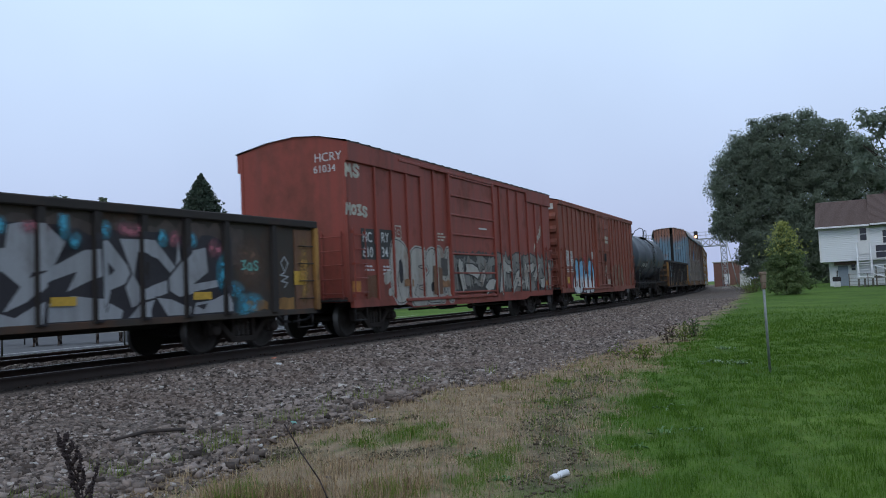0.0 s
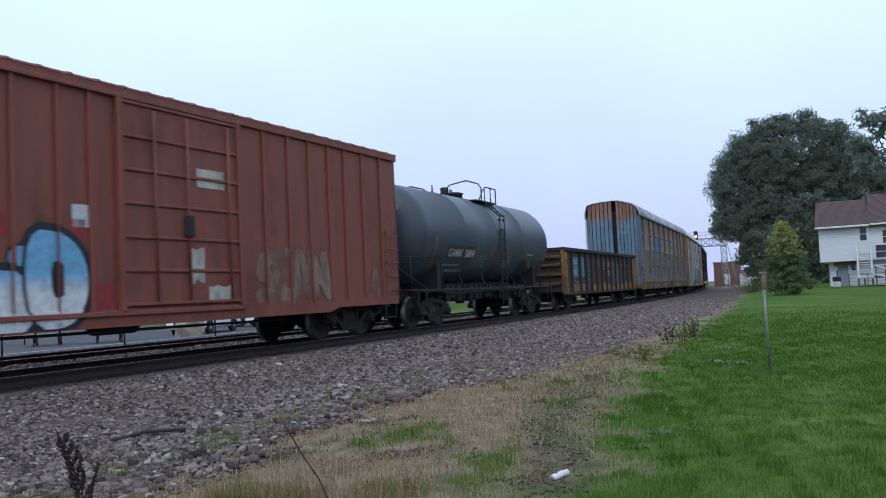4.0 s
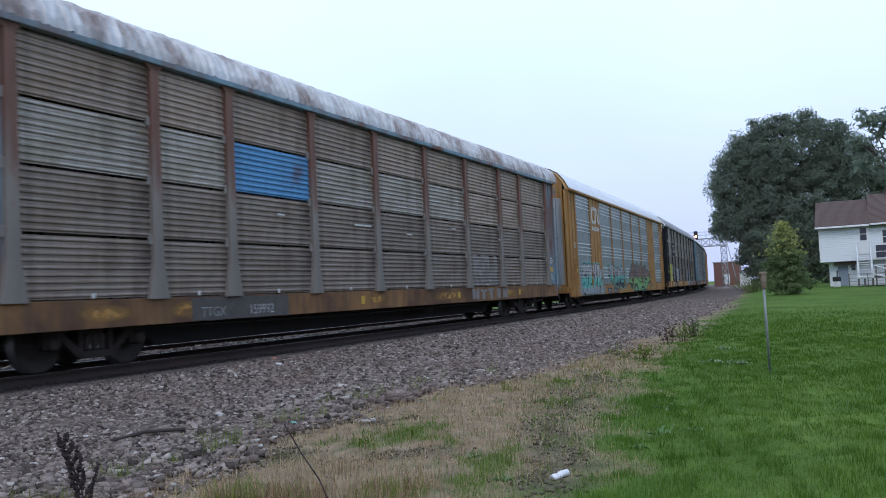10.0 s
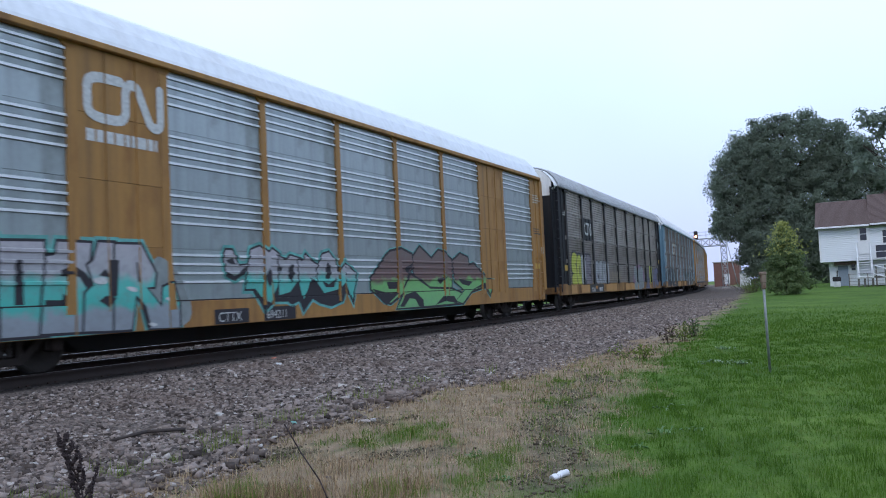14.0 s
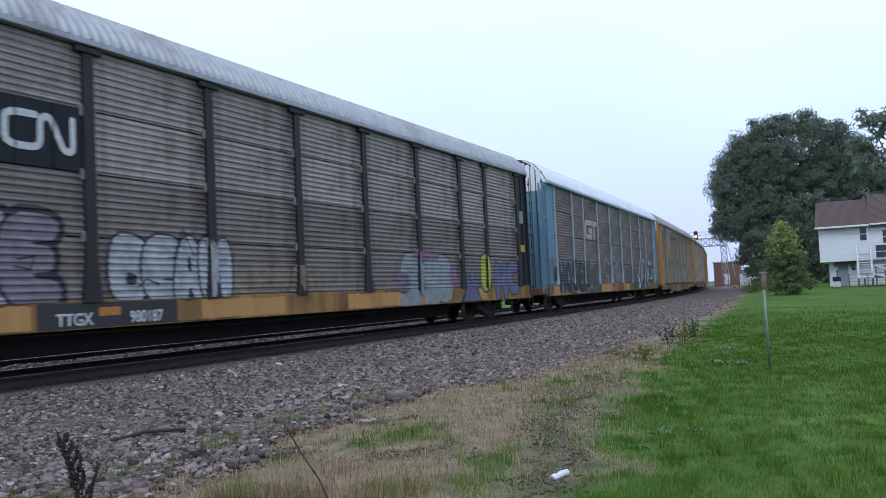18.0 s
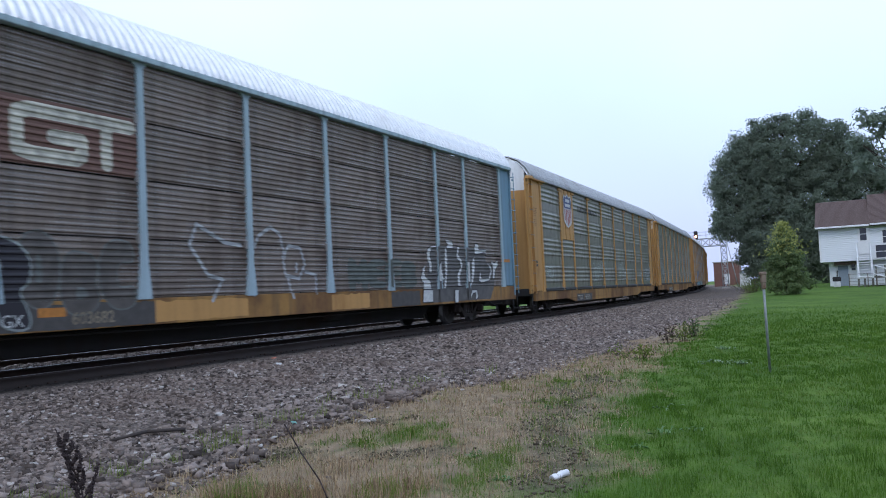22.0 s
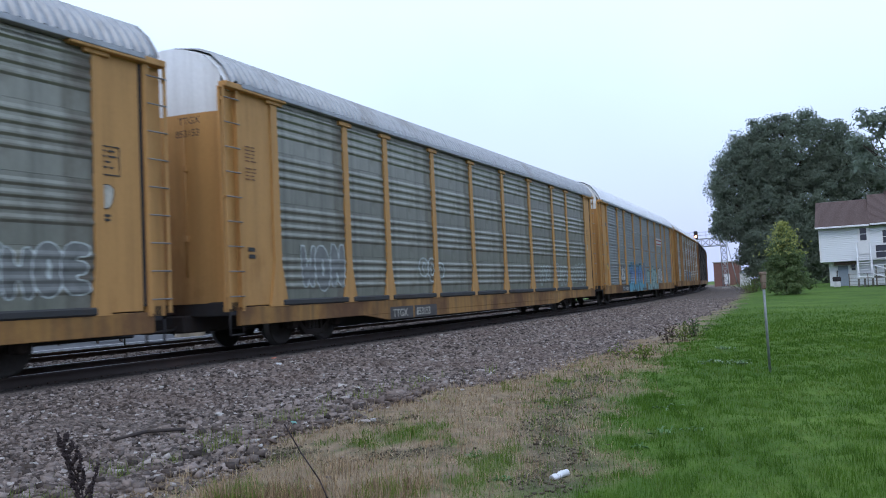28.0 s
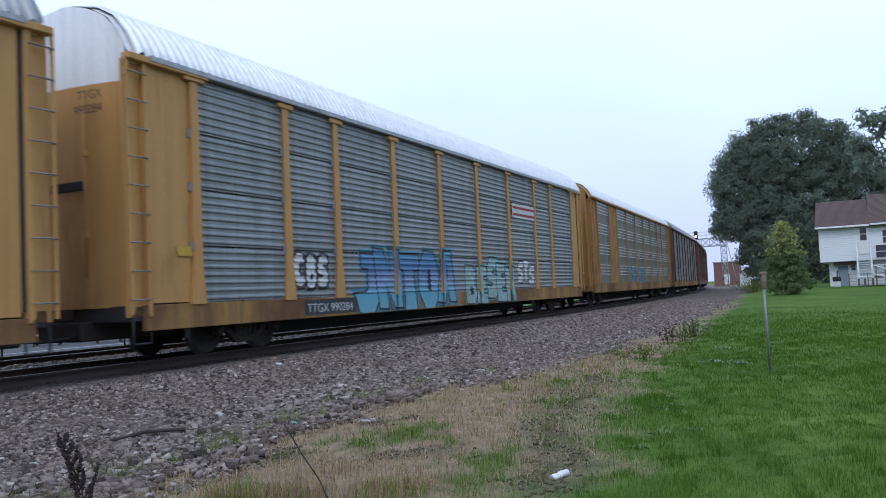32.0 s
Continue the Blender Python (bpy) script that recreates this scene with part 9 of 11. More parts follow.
def blades(name, label, x, y, height, width, material, seed, lean=0.35, category="grass"):
    """Blades of grass: two flat pieces and a tip each."""
    r = np.random.RandomState(seed)
    n = len(x)
    z = ground_height(x, y) - 0.008
    a, b = r.rand(n) * 6.283, r.rand(n) * 6.283
    wx, wy = np.cos(a) * width / 2, np.sin(a) * width / 2
    k = np.abs(r.normal(0, lean, n))
    lx, ly = np.cos(b) * k * height, np.sin(b) * k * height
    up = height * np.clip(1 - 0.4 * k, 0.1, 1)
    p = np.zeros((n, 5, 3))
    p[:, 0] = np.stack([x - wx, y - wy, z], 1)
    p[:, 1] = np.stack([x + wx, y + wy, z], 1)
    p[:, 2] = np.stack([x - wx * 0.7 + lx * 0.35, y - wy * 0.7 + ly * 0.35, z + up * 0.6], 1)
    p[:, 3] = np.stack([x + wx * 0.7 + lx * 0.35, y + wy * 0.7 + ly * 0.35, z + up * 0.6], 1)
    p[:, 4] = np.stack([x + lx, y + ly, z + up], 1)
    f = np.array([(0, 1, 3), (0, 3, 2), (2, 3, 4)])
    ob = new(name, mesh_np(name, p.reshape(-1, 3), (np.arange(n)[:, None, None] * 5 + f[None]).reshape(-1, 3), material))
    return tagged(ob, label, category, kind="stuff")


def fan(n, r, r0, r1, a0, a1, power=1.0):
    """Places in a sector of the lawn round the viewpoint, in metres and degrees from the y axis."""
    d = r0 + (r1 - r0) * r.rand(n) ** power
    a = np.radians(a0 + (a1 - a0) * r.rand(n))
    return d * np.sin(a), d * np.cos(a), d


M_GRASS = leafy("green_grass_blades", (0.055, 0.118, 0.014), (0.115, 0.205, 0.026))
M_STRAW = per_island("straw_blades", (0.13, 0.086, 0.052), (0.47, 0.335, 0.195))
M_SEDGE = leafy("yellow_green_blades", (0.09, 0.14, 0.025), (0.22, 0.26, 0.06))
rg = np.random.RandomState(21)
gx, gy, gd = fan(290000, rg, 5.0, 43, -8, 32, 1.2)
green, soil = cover(gx, gy)
keep = rg.rand(len(gx)) < green ** 1.3 * (1 - 0.7 * soil) * np.clip((43 - gd) / 18, 0, 1) * np.clip(0.8 + 0.4 * soft_spots(gx, gy, 61, 0.9), 0.4, 1)
s_, off_ = track_coords(gx, gy)
keep &= off_ > bed_edge(s_)
gx, gy, gd = gx[keep], gy[keep], gd[keep]
tall = 1 + 0.35 * soft_spots(gx, gy, 8, 2.5)
blades("lawn_grass", "short green lawn grass", gx, gy, (0.035 + 0.04 * rg.rand(len(gx))) * np.clip(tall, 0.6, 1.5), 0.0045 * np.clip(gd / 8, 0.8, 4), M_GRASS, 22)
gx, gy, gd = fan(190000, rg, 5.0, 24, -32, 24, 1.2)
green, soil = cover(gx, gy)
s_, off_ = track_coords(gx, gy)
keep = (rg.rand(len(gx)) < (1 - green) * (1 - 0.75 * soil) * np.clip(0.75 + 0.5 * soft_spots(gx, gy, 15, 1.2), 0.15, 1)) & (off_ > bed_edge(s_) - 0.15) & (off_ < 11.5)
gx, gy, gd = gx[keep], gy[keep], gd[keep]
blades("dry_grass", "dry straw-coloured grass beside the ballast", gx, gy, 0.04 + 0.10 * rg.rand(len(gx)) ** 2, 0.0048 * np.clip(gd / 9, 0.8, 2), M_STRAW, 23, 1.5)
gx, gy, gd = fan(26000, rg, 5.0, 20, -32, 22, 1.2)
green, soil = cover(gx, gy)
s_, off_ = track_coords(gx, gy)
keep = (off_ > bed_edge(s_) - 0.5) & (off_ < lawn_edge(s_)) & (soft_spots(gx, gy, 31, 1.0) > 0.42)
gx, gy, gd = gx[keep], gy[keep], gd[keep]
blades("rough_grass", "yellow-green rough grass in the straw", gx, gy, 0.04 + 0.07 * rg.rand(len(gx)), 0.005 * np.clip(gd / 9, 0.8, 2), M_SEDGE, 24, 0.5)


# longer yellow-green grass on the green spots in the straw, and thin weeds on the soil
gx, gy, gd = fan(60000, rg, 5.2, 16, -18, 16, 1.0)
green, soil = cover(gx, gy)
s_, off_ = track_coords(gx, gy)
spot = (off_ < lawn_edge(s_) - 0.3) & (off_ > bed_edge(s_) + 0.05)
keep = spot & (rg.rand(len(gx)) < np.clip(green * 1.5 - 0.25, 0, 1))
blades("spot_grass", "yellow-green grass growing through the straw", gx[keep], gy[keep], 0.06 + 0.09 * rg.rand(keep.sum()), 0.0055 * np.clip(gd[keep] / 9, 0.8, 2), leafy("fresh_yellow_green_blades", (0.06, 0.11, 0.016), (0.19, 0.26, 0.05)), 28, 0.7)
keep = spot & (rg.rand(len(gx)) < soil * 0.35)
blades("soil_weeds", "thin dull green weeds on bare soil", gx[keep], gy[keep], 0.02 + 0.04 * rg.rand(keep.sum()), 0.009 * np.clip(gd[keep] / 9, 0.8, 2), per_island("dull_weed_blades", (0.045, 0.06, 0.022), (0.13, 0.16, 0.07)), 29, 1.0)
gx, gy, gd = fan(170000, rg, 5.0, 36, -4, 31, 1.1)
green, soil = cover(gx, gy)
clump = soft_spots(gx, gy, 95, 0.7) + 0.6 * soft_spots(gx, gy, 97, 2.6)
keep = (green > 0.9) & (clump > 0.62) & (rg.rand(len(gx)) < np.clip((36 - gd) / 14, 0, 1))
blades("long_lawn_grass", "longer darker clumps of grass in the lawn", gx[keep], gy[keep], 0.06 + 0.07 * rg.rand(keep.sum()), 0.0055 * np.clip(gd[keep] / 8, 0.8, 4), leafy("deep_green_blades", (0.036, 0.088, 0.011), (0.10, 0.19, 0.025)), 30, 0.9)
keep = (green > 0.9) & (clump < -0.55) & (rg.rand(len(gx)) < 0.6 * np.clip((36 - gd) / 14, 0, 1))
blades("pale_lawn_grass", "thin paler grass in the lawn", gx[keep], gy[keep], 0.03 + 0.04 * rg.rand(keep.sum()), 0.006 * np.clip(gd[keep] / 8, 0.8, 4), leafy("pale_green_blades", (0.085, 0.14, 0.026), (0.18, 0.24, 0.06)), 33, 1.0)


def z_at(x, y):
    return float(ground_height(np.array([x]), np.array([y]))[0])


# tufts, weeds
def tuft(x, y, n, height, spread, material, seed, label, name="grass_tuft"):
    r = np.random.RandomState(seed)
    px, py = x + r.normal(0, spread, n), y + r.normal(0, spread, n)
    ob = blades(name, label, px, py, height * (0.5 + 0.6 * r.rand(n)), np.full(n, 0.006), material, seed, 0.45)
    return tagged(ob, label, "grass tuft", "grass tufts")


for k, (x, y, n, h, sp, mt) in enumerate(((-1.35, 6.6, 130, 0.28, 0.10, M_STRAW), (-1.7, 6.4, 120, 0.26, 0.12, M_SEDGE), (-0.7, 6.9, 90, 0.2, 0.1, M_STRAW), (0.85, 12.9, 70, 0.24, 0.10, M_SEDGE), (1.0, 13.2, 50, 0.2, 0.1, M_STRAW), (-3.2, 9.3, 50, 0.14, 0.2, M_SEDGE), (-2.5, 6.2, 60, 0.16, 0.2, M_STRAW), (-2.4, 9.6, 40, 0.12, 0.15, M_SEDGE), (-1.0, 7.6, 90, 0.2, 0.14, M_STRAW))):
    tuft(x, y, n, h, sp, mt, 50 + k, "tuft of dry grass by the ballast" if mt is M_STRAW else "tuft of yellow-green grass by the ballast")

# ragged clumps of grass where the lawn thins out into the straw
gx, gy, gd = fan(42000, rg, 5.2, 22, -12, 24, 1.0)
s_, off_ = track_coords(gx, gy)
keep = (off_ > lawn_edge(s_) - 1.5) & (off_ < lawn_edge(s_) + 0.6) & (soft_spots(gx, gy, 71, 0.45) > 0.38) & (off_ > bed_edge(s_))
gx, gy, gd = gx[keep], gy[keep], gd[keep]
blades("ragged_grass", "ragged clumps of green grass at the lawn's edge", gx, gy, 0.05 + 0.08 * rg.rand(len(gx)), 0.005 * np.clip(gd / 9, 0.8, 2), M_GRASS, 27, 0.6)
# long dead stems lying in the straw, and low grass that creeps into the stones
gx, gy, gd = fan(34000, rg, 5.2, 19, -32, 18, 1.1)
green, soil = cover(gx, gy)
s_, off_ = track_coords(gx, gy)
keep = (rg.rand(len(gx)) < (1 - green)) & (off_ > bed_edge(s_) - 0.2) & (off_ < lawn_edge(s_) + 0.3) & (soft_spots(gx, gy, 77, 0.8) > -0.25)
gx, gy, gd = gx[keep], gy[keep], gd[keep]
blades("straw_litter", "long pale dead stems lying in the straw", gx, gy, 0.06 + 0.12 * rg.rand(len(gx)), 0.0055 * np.clip(gd / 9, 0.8, 2), per_island("bleached_straw", (0.20, 0.15, 0.09), (0.58, 0.47, 0.30)), 25, 2.6)
gx, gy, gd = fan(16000, rg, 6.0, 15, -32, 8, 1.0)
s_, off_ = track_coords(gx, gy)
keep = (off_ > bed_edge(s_) - 1.6) & (off_ < bed_edge(s_) + 0.2) & (soft_spots(gx, gy, 91, 0.9) > 0.42)
gx, gy, gd = gx[keep], gy[keep], gd[keep]
creep = blades("creeping_grass", "sparse low green grass among the stones", gx, gy, 0.1 + 0.12 * rg.rand(len(gx)), 0.006 * np.clip(gd / 9, 0.8, 2), M_SEDGE, 26, 0.8)
creep.location.z = 0.17
for k in range(22):
    a = rg.rand() * 1.6 - 1.9
    tuft(a, 6.15 + 0.8 * rg.rand(), 60, 0.14 + 0.14 * rg.rand(), 0.07 + 0.08 * rg.rand(), M_STRAW if rg.rand() < 0.75 else M_SEDGE, 300 + k, "tuft of rough dry grass by the ballast")

M_WEED = plain("dead_dark_weed", (0.035, 0.022, 0.022), 0.9, 0, 40, 0.5, 0.3)


def dock(x, y, height, seed):
    """A dead dock plant: branching stems set with clusters of dark seed."""
    r = random.Random(seed)
    z = z_at(x, y)
    th = thing("dead_weed", "dead dark brown dock weed with seed heads", "weed")
    th.matrix_basis = Matrix.Translation((x, y, z - 0.02))
    stems = [((0, 0, 0), (-0.05, 0.01, height * 0.5), (-0.215, 0.02, height))]
    for k in range(13):
        t = 0.28 + 0.05 * k
        base = Vector((-0.04 * t - 0.175 * t * t, 0.02 * t, height * t))
        side = -1 if k % 2 else 1
        long = (1.05 - t) * r.uniform(0.22, 0.36)
        tip = base + Vector((side * long * r.uniform(0.28, 0.5) - 0.05 * long, r.uniform(-0.3, 0.3) * long, long))
        stems.append((base, (base + tip) / 2 + Vector((side * 0.012, 0, -0.012)), tip))
    stems.append(((0.03, 0, 0), (0.07, 0.03, height * 0.2), (0.14, 0.02, height * 0.42)))
    stems.append(((0.03, 0, 0), (0.10, -0.03, height * 0.2), (0.17, -0.02, height * 0.36)))
    for st in stems:
        bm = bmesh.new()
        pts = [Vector(p) for p in st]
        for a, b in zip(pts[:-1], pts[1:]):
            tube(bm, a, b, 0.006, 5, 0.004)
        part("stem", bm, M_WEED, th)
        bm = bmesh.new()
        for k in range(52):
            u = 0.22 + 0.78 * k / 52
            p = pts[0].lerp(pts[1], min(1, u * 2)) if u < 0.5 else pts[1].lerp(pts[2], u * 2 - 1)
            w = r.uniform(0.006, 0.013) * (1.2 - u * 0.55)
            q = p + Vector((r.uniform(-1, 1), r.uniform(-1, 1), r.uniform(-0.5, 1))) * 0.012
            m = Matrix.Translation(q) @ Euler((r.random() * 6, r.random() * 6, 0)).to_matrix().to_4x4()
            tmp = [bm.verts.new(m @ Vector(c)) for c in ((w, 0, 0), (-w, 0, 0), (0, w, 0), (0, -w, 0), (0, 0, w * 1.4), (0, 0, -w * 1.4))]
            for f in ((0, 2, 4), (2, 1, 4), (1, 3, 4), (3, 0, 4), (2, 0, 5), (1, 2, 5), (3, 1, 5), (0, 3, 5)):
                bm.faces.new([tmp[i] for i in f])
        tagged(part("seed_head", bm, M_WEED, th), kind="stuff")
    return th


dock(-2.38, 5.62, 0.76, 4)

# a thin dry stalk, a lying stick, a few broad-leaved weeds
def stalk(points, radius, name, label, material, cat):
    bm = bmesh.new()
    pipe(bm, points, radius, 6)
    return tagged(part(name, bm, material), label, cat)


zt = z_at(-0.9, 6.3)
stalk([(-0.88, 6.25, zt), (-0.98, 6.3, zt + 0.22), (-1.12, 6.35, zt + 0.42), (-1.24, 6.4, zt + 0.62)], 0.005, "dry_stalk", "thin dark dry stalk leaning in the straw", M_WEED, "stalk")
zt = float(lift(np.array([-3.4]), np.array([9.6]))[0])
stalk([(-3.72, 9.35, zt + 0.05), (-3.4, 9.6, zt + 0.1), (-3.05, 9.85, zt + 0.07)], 0.022, "broken_stick", "dark broken stick lying on the stones", plain("wet_bark", (0.05, 0.036, 0.03), 0.8, 0, 15, 0.5, 0.4), "stick")

M_LEAFW = per_island("broad_weed_leaves", (0.05, 0.12, 0.03), (0.16, 0.24, 0.12))
M_LEAFP = per_island("pale_weed_leaves", (0.09, 0.16, 0.07), (0.24, 0.31, 0.19))


def rosette(x, y, n, length, material, seed, label):
    """A low weed: pointed leaves round a crown."""
    r = random.Random(seed)
    bm = bmesh.new()
    z = z_at(x, y)
    for k in range(n):
        a = r.random() * 6.283
        L, w, e = length * r.uniform(0.6, 1.1), length * r.uniform(0.12, 0.2), r.uniform(0.25, 0.8)
        ox, oy = r.gauss(0, length * 0.6), r.gauss(0, length * 0.6)
        d, n2 = Vector((math.cos(a), math.sin(a), 0)), Vector((-math.sin(a), math.cos(a), 0))
        o = Vector((x + ox, y + oy, z))
        pts = [o, o + d * L * 0.5 + n2 * w + Vector((0, 0, L * e * 0.7)), o + d * L + Vector((0, 0, L * e * 0.55)), o + d * L * 0.5 - n2 * w + Vector((0, 0, L * e * 0.7))]
        bm.faces.new([bm.verts.new(p) for p in pts])
    return tagged(part("low_weed", bm, material), label, "weed", "low weeds in the grass", kind="stuff")


for k, (x, y, n, L, mt) in enumerate(((4.9, 15.6, 40, 0.15, M_LEAFP), (5.2, 15.3, 26, 0.14, M_LEAFP), (4.7, 15.9, 20, 0.1, M_LEAFP), (6.0, 18.6, 30, 0.13, M_LEAFP), (2.15, 8.6, 14, 0.11, M_LEAFW), (1.75, 8.0, 10, 0.09, M_LEAFW), (2.4, 8.6, 8, 0.09, M_LEAFW), (1.25, 10.9, 18, 0.1, M_LEAFW), (2.6, 10.4, 10, 0.12, M_LEAFP), (0.2, 8.1, 16, 0.09, M_LEAFW), (0.4, 7.0, 14, 0.08, M_LEAFW))):
    rosette(x, y, n, L, mt, 80 + k, "low broad-leaved weed in the grass" if mt is M_LEAFW else "pale low weed in the lawn")


def scrub(x, y, height, spread, n, mats, seed, label):
    """A rank weed clump at the ballast's edge."""
    r = random.Random(seed)
    th = thing("weed_clump", label, "weed", "weed clumps by the ballast")
    z = z_at(x, y)
    th.matrix_basis = Matrix.Translation((x, y, z))
    bm, lf = bmesh.new(), bmesh.new()
    for k in range(n):
        a, d = r.random() * 6.283, r.random() * spread
        b = Vector((math.cos(a) * d * 0.5, math.sin(a) * d * 0.5, 0))
        t = b + Vector((math.cos(a) * d * 0.8, math.sin(a) * d * 0.8, height * r.uniform(0.5, 1)))
        tube(bm, b, t, 0.006, 4, 0.003)
        for j in range(9):
            p = b.lerp(t, r.uniform(0.2, 1))
            v = Vector((r.uniform(-1, 1), r.uniform(-1, 1), r.uniform(-0.2, 1))).normalized() * r.uniform(0.05, 0.11)
            w = v.cross(Vector((r.random(), r.random(), 1))).normalized() * 0.018
            lf.faces.new([lf.verts.new(q) for q in (p, p + v * 0.5 + w, p + v, p + v * 0.5 - w)])
    part("stem", bm, mats[0], th)
    tagged(part("leaves", lf, mats[1], th), kind="stuff")


M_STEM = plain("brown_stem", (0.09, 0.06, 0.045), 0.9, 0, 30, 0.4)
scrub(5.6, 21.6, 0.55, 0.3, 12, (M_STEM, M_STEM), 1, "brown dead weeds at the ballast's edge")
scrub(6.2, 22.4, 0.5, 0.4, 18, (M_STEM, M_SEDGE), 2, "rank yellow-green weeds at the ballast's edge")
scrub(6.9, 24.0, 0.6, 0.5, 24, (M_STEM, M_LEAFW), 3, "rank green weeds at the ballast's edge")
scrub(24.6, 69.0, 1.5, 1.6, 90, (M_STEM, M_SEDGE), 4, "tall yellow-green weeds at the lawn's end")
scrub(26.0, 72.0, 1.7, 1.8, 90, (M_STEM, M_LEAFW), 5, "tall green weeds at the lawn's end")
scrub(3.9, 17.5, 0.3, 0.5, 18, (M_STEM, M_SEDGE), 6, "low yellow weeds at the ballast's edge")

# ---- litter ----
M_CAN = plain("crumpled_white_metal", (0.72, 0.72, 0.74), 0.35, 0.3, 25, 0.2, 0.2)
bm = bmesh.new()
lathe(bm, [(-0.085, 0.026), (-0.08, 0.034), (-0.05, 0.036), (-0.02, 0.031), (0.02, 0.035), (0.06, 0.034), (0.08, 0.03), (0.085, 0.022)], 16, "x")
for v in bm.verts:
    v.co.z *= 0.8
    v.co.y += 0.008 * math.sin(v.co.x * 70)
can = tagged(part("crushed_can", bm, M_CAN), "crushed white drink can lying in the grass", "can")
can.matrix_basis = pose(0.86, 6.98, z_at(0.86, 6.98) + 0.032, 0, -10, 35)


def scrap(name, label, x, y, size, material, seed, z=None, cat="litter"):
    r = random.Random(seed)
    bm = bmesh.new()
    bmesh.ops.create_icosphere(bm, subdivisions=2, radius=1.0)
    for v in bm.verts:
        v.co = Vector((v.co.x * size, v.co.y * size * 0.7, v.co.z * size * 0.4)) * r.uniform(0.7, 1.2)
    ob = tagged(part(name, bm, material), label, cat)
    ob.matrix_basis = pose(x, y, (z_at(x, y) if z is None else z) + size * 0.25, r.uniform(-15, 15), r.uniform(-15, 15), r.uniform(0, 360))


def bed_z(x, y):
    return float(lift(np.array([x]), np.array([y]))[0]) + 0.03


scrap("pale_stone", "pale flat stone in the straw", -0.96, 10.66, 0.06, M_STONE_PALE, 1, cat="stone")
scrap("pale_stone", "pale flat stone on the ballast", -2.96, 11.05, 0.075, M_STONE_PALE, 2, bed_z(-2.96, 11.05), "stone")
scrap("dark_stone", "dark stone at the ballast's edge", -1.05, 10.55, 0.07, M_STONE, 3, cat="stone")
scrap("teal_scrap", "small teal plastic scrap on the ballast", -3.95, 13.17, 0.05, plain("teal_plastic", (0.25, 0.6, 0.52), 0.5), 4, bed_z(-3.95, 13.17))
scrap("orange_scrap", "small orange plastic scrap on the ballast", -3.51, 17.26, 0.06, plain("orange_plastic", (0.75, 0.22, 0.12), 0.5), 5, bed_z(-3.51, 17.26))
scrap("paper_scrap", "white paper scrap on the ballast", -3.25, 16.4, 0.09, plain("white_paper", (0.6, 0.6, 0.6), 0.7), 6, bed_z(-3.25, 16.4))
scrap("plastic_bag", "crumpled clear plastic bag in the straw", -1.15, 6.91, 0.06, plain("thin_plastic", (0.5, 0.56, 0.53), 0.3), 7)
scrap("teal_scrap", "small teal plastic scrap at the ballast's edge", -1.9, 10.4, 0.05, plain("teal_plastic", (0.16, 0.36, 0.32), 0.5), 8, bed_z(-1.9, 10.4))
for k, (x, y) in enumerate(((-2.1, 9.3), (-2.0, 9.0), (-1.95, 9.45), (-3.1, 9.25), (-1.6, 11.8), (0.2, 13.3))):
    scrap("pale_stone", "pale broken stone at the ballast's edge", x, y, 0.035, M_STONE_PALE, 20 + k, bed_z(x, y), "stone")

# ---- the steel post in the lawn ----
post = thing("fence_post", "thin galvanised steel post with a rusty block on top", "post")
px, py = 5.2, 13.9
post.matrix_basis = pose(px, py, z_at(px, py) - 0.05, 0, -0.6, 0)
bm = bmesh.new()
tube(bm, (0, 0, 0), (0, 0, 1.50), 0.021, 12)
part("pole", bm, plain("dull_galvanised_steel", (0.25, 0.27, 0.27), 0.55, 0.5, 18, 0.35), post)
bm = bmesh.new()
chamfer_box(bm, -0.055, 0.055, -0.045, 0.045, 1.625, 1.685, 0.015)
chamfer_box(bm, -0.038, 0.044, -0.04, 0.04, 1.50, 1.64, 0.012)
chamfer_box(bm, -0.03, 0.034, -0.034, 0.034, 1.40, 1.52, 0.012)
part("rusty_block", bm, weathered("rusty_post_cap", (0.20, 0.15, 0.115), amount=0.5, streaks=0.3, scale=6), post, "rusty weathered block")

# ---- trees ----
M_BARK = plain("grey_brown_bark", (0.10, 0.075, 0.06), 0.95, 0, 6, 0.5, 0.6)
M_DARKLEAF = leafy("dark_green_leaves", (0.175, 0.212, 0.165), (0.25, 0.295, 0.225), 0.65)
M_SPRUCE = leafy("spruce_needles", (0.045, 0.062, 0.048), (0.08, 0.105, 0.075), 0.35)
M_YOUNG = leafy("young_tree_leaves", (0.13, 0.185, 0.088), (0.25, 0.315, 0.145), 0.55)
M_TOPLEAF = leafy("yellow_green_shoots", (0.28, 0.31, 0.10), (0.46, 0.46, 0.18), 0.5)
M_THINLEAF = leafy("grey_green_leaves", (0.055, 0.07, 0.04), (0.14, 0.16, 0.10), 0.3)


def leaf_cloud(points, size, seed, facing=None):
    """Small pointed leaves at the given places; those of a crown turn their faces outwards and up."""
    r = np.random.RandomState(seed)
    n = len(points)
    up = r.normal(0, 1, (n, 3))
    if facing is not None:
        up = facing + np.array([0, 0, 0.45]) + 0.5 * up
    up /= np.linalg.norm(up, axis=1)[:, None]
    d = np.cross(up, r.normal(0, 1, (n, 3)))
    d /= np.linalg.norm(d, axis=1)[:, None]
    e = np.cross(up, d)
    sz = size * (0.6 + 0.8 * r.rand(n))[:, None]
    v = np.stack([points - d * sz, points + e * sz * 0.55, points + d * sz, points - e * sz * 0.55], 1)
    f = np.arange(n * 4).reshape(n, 4)
    return v.reshape(-1, 3), f


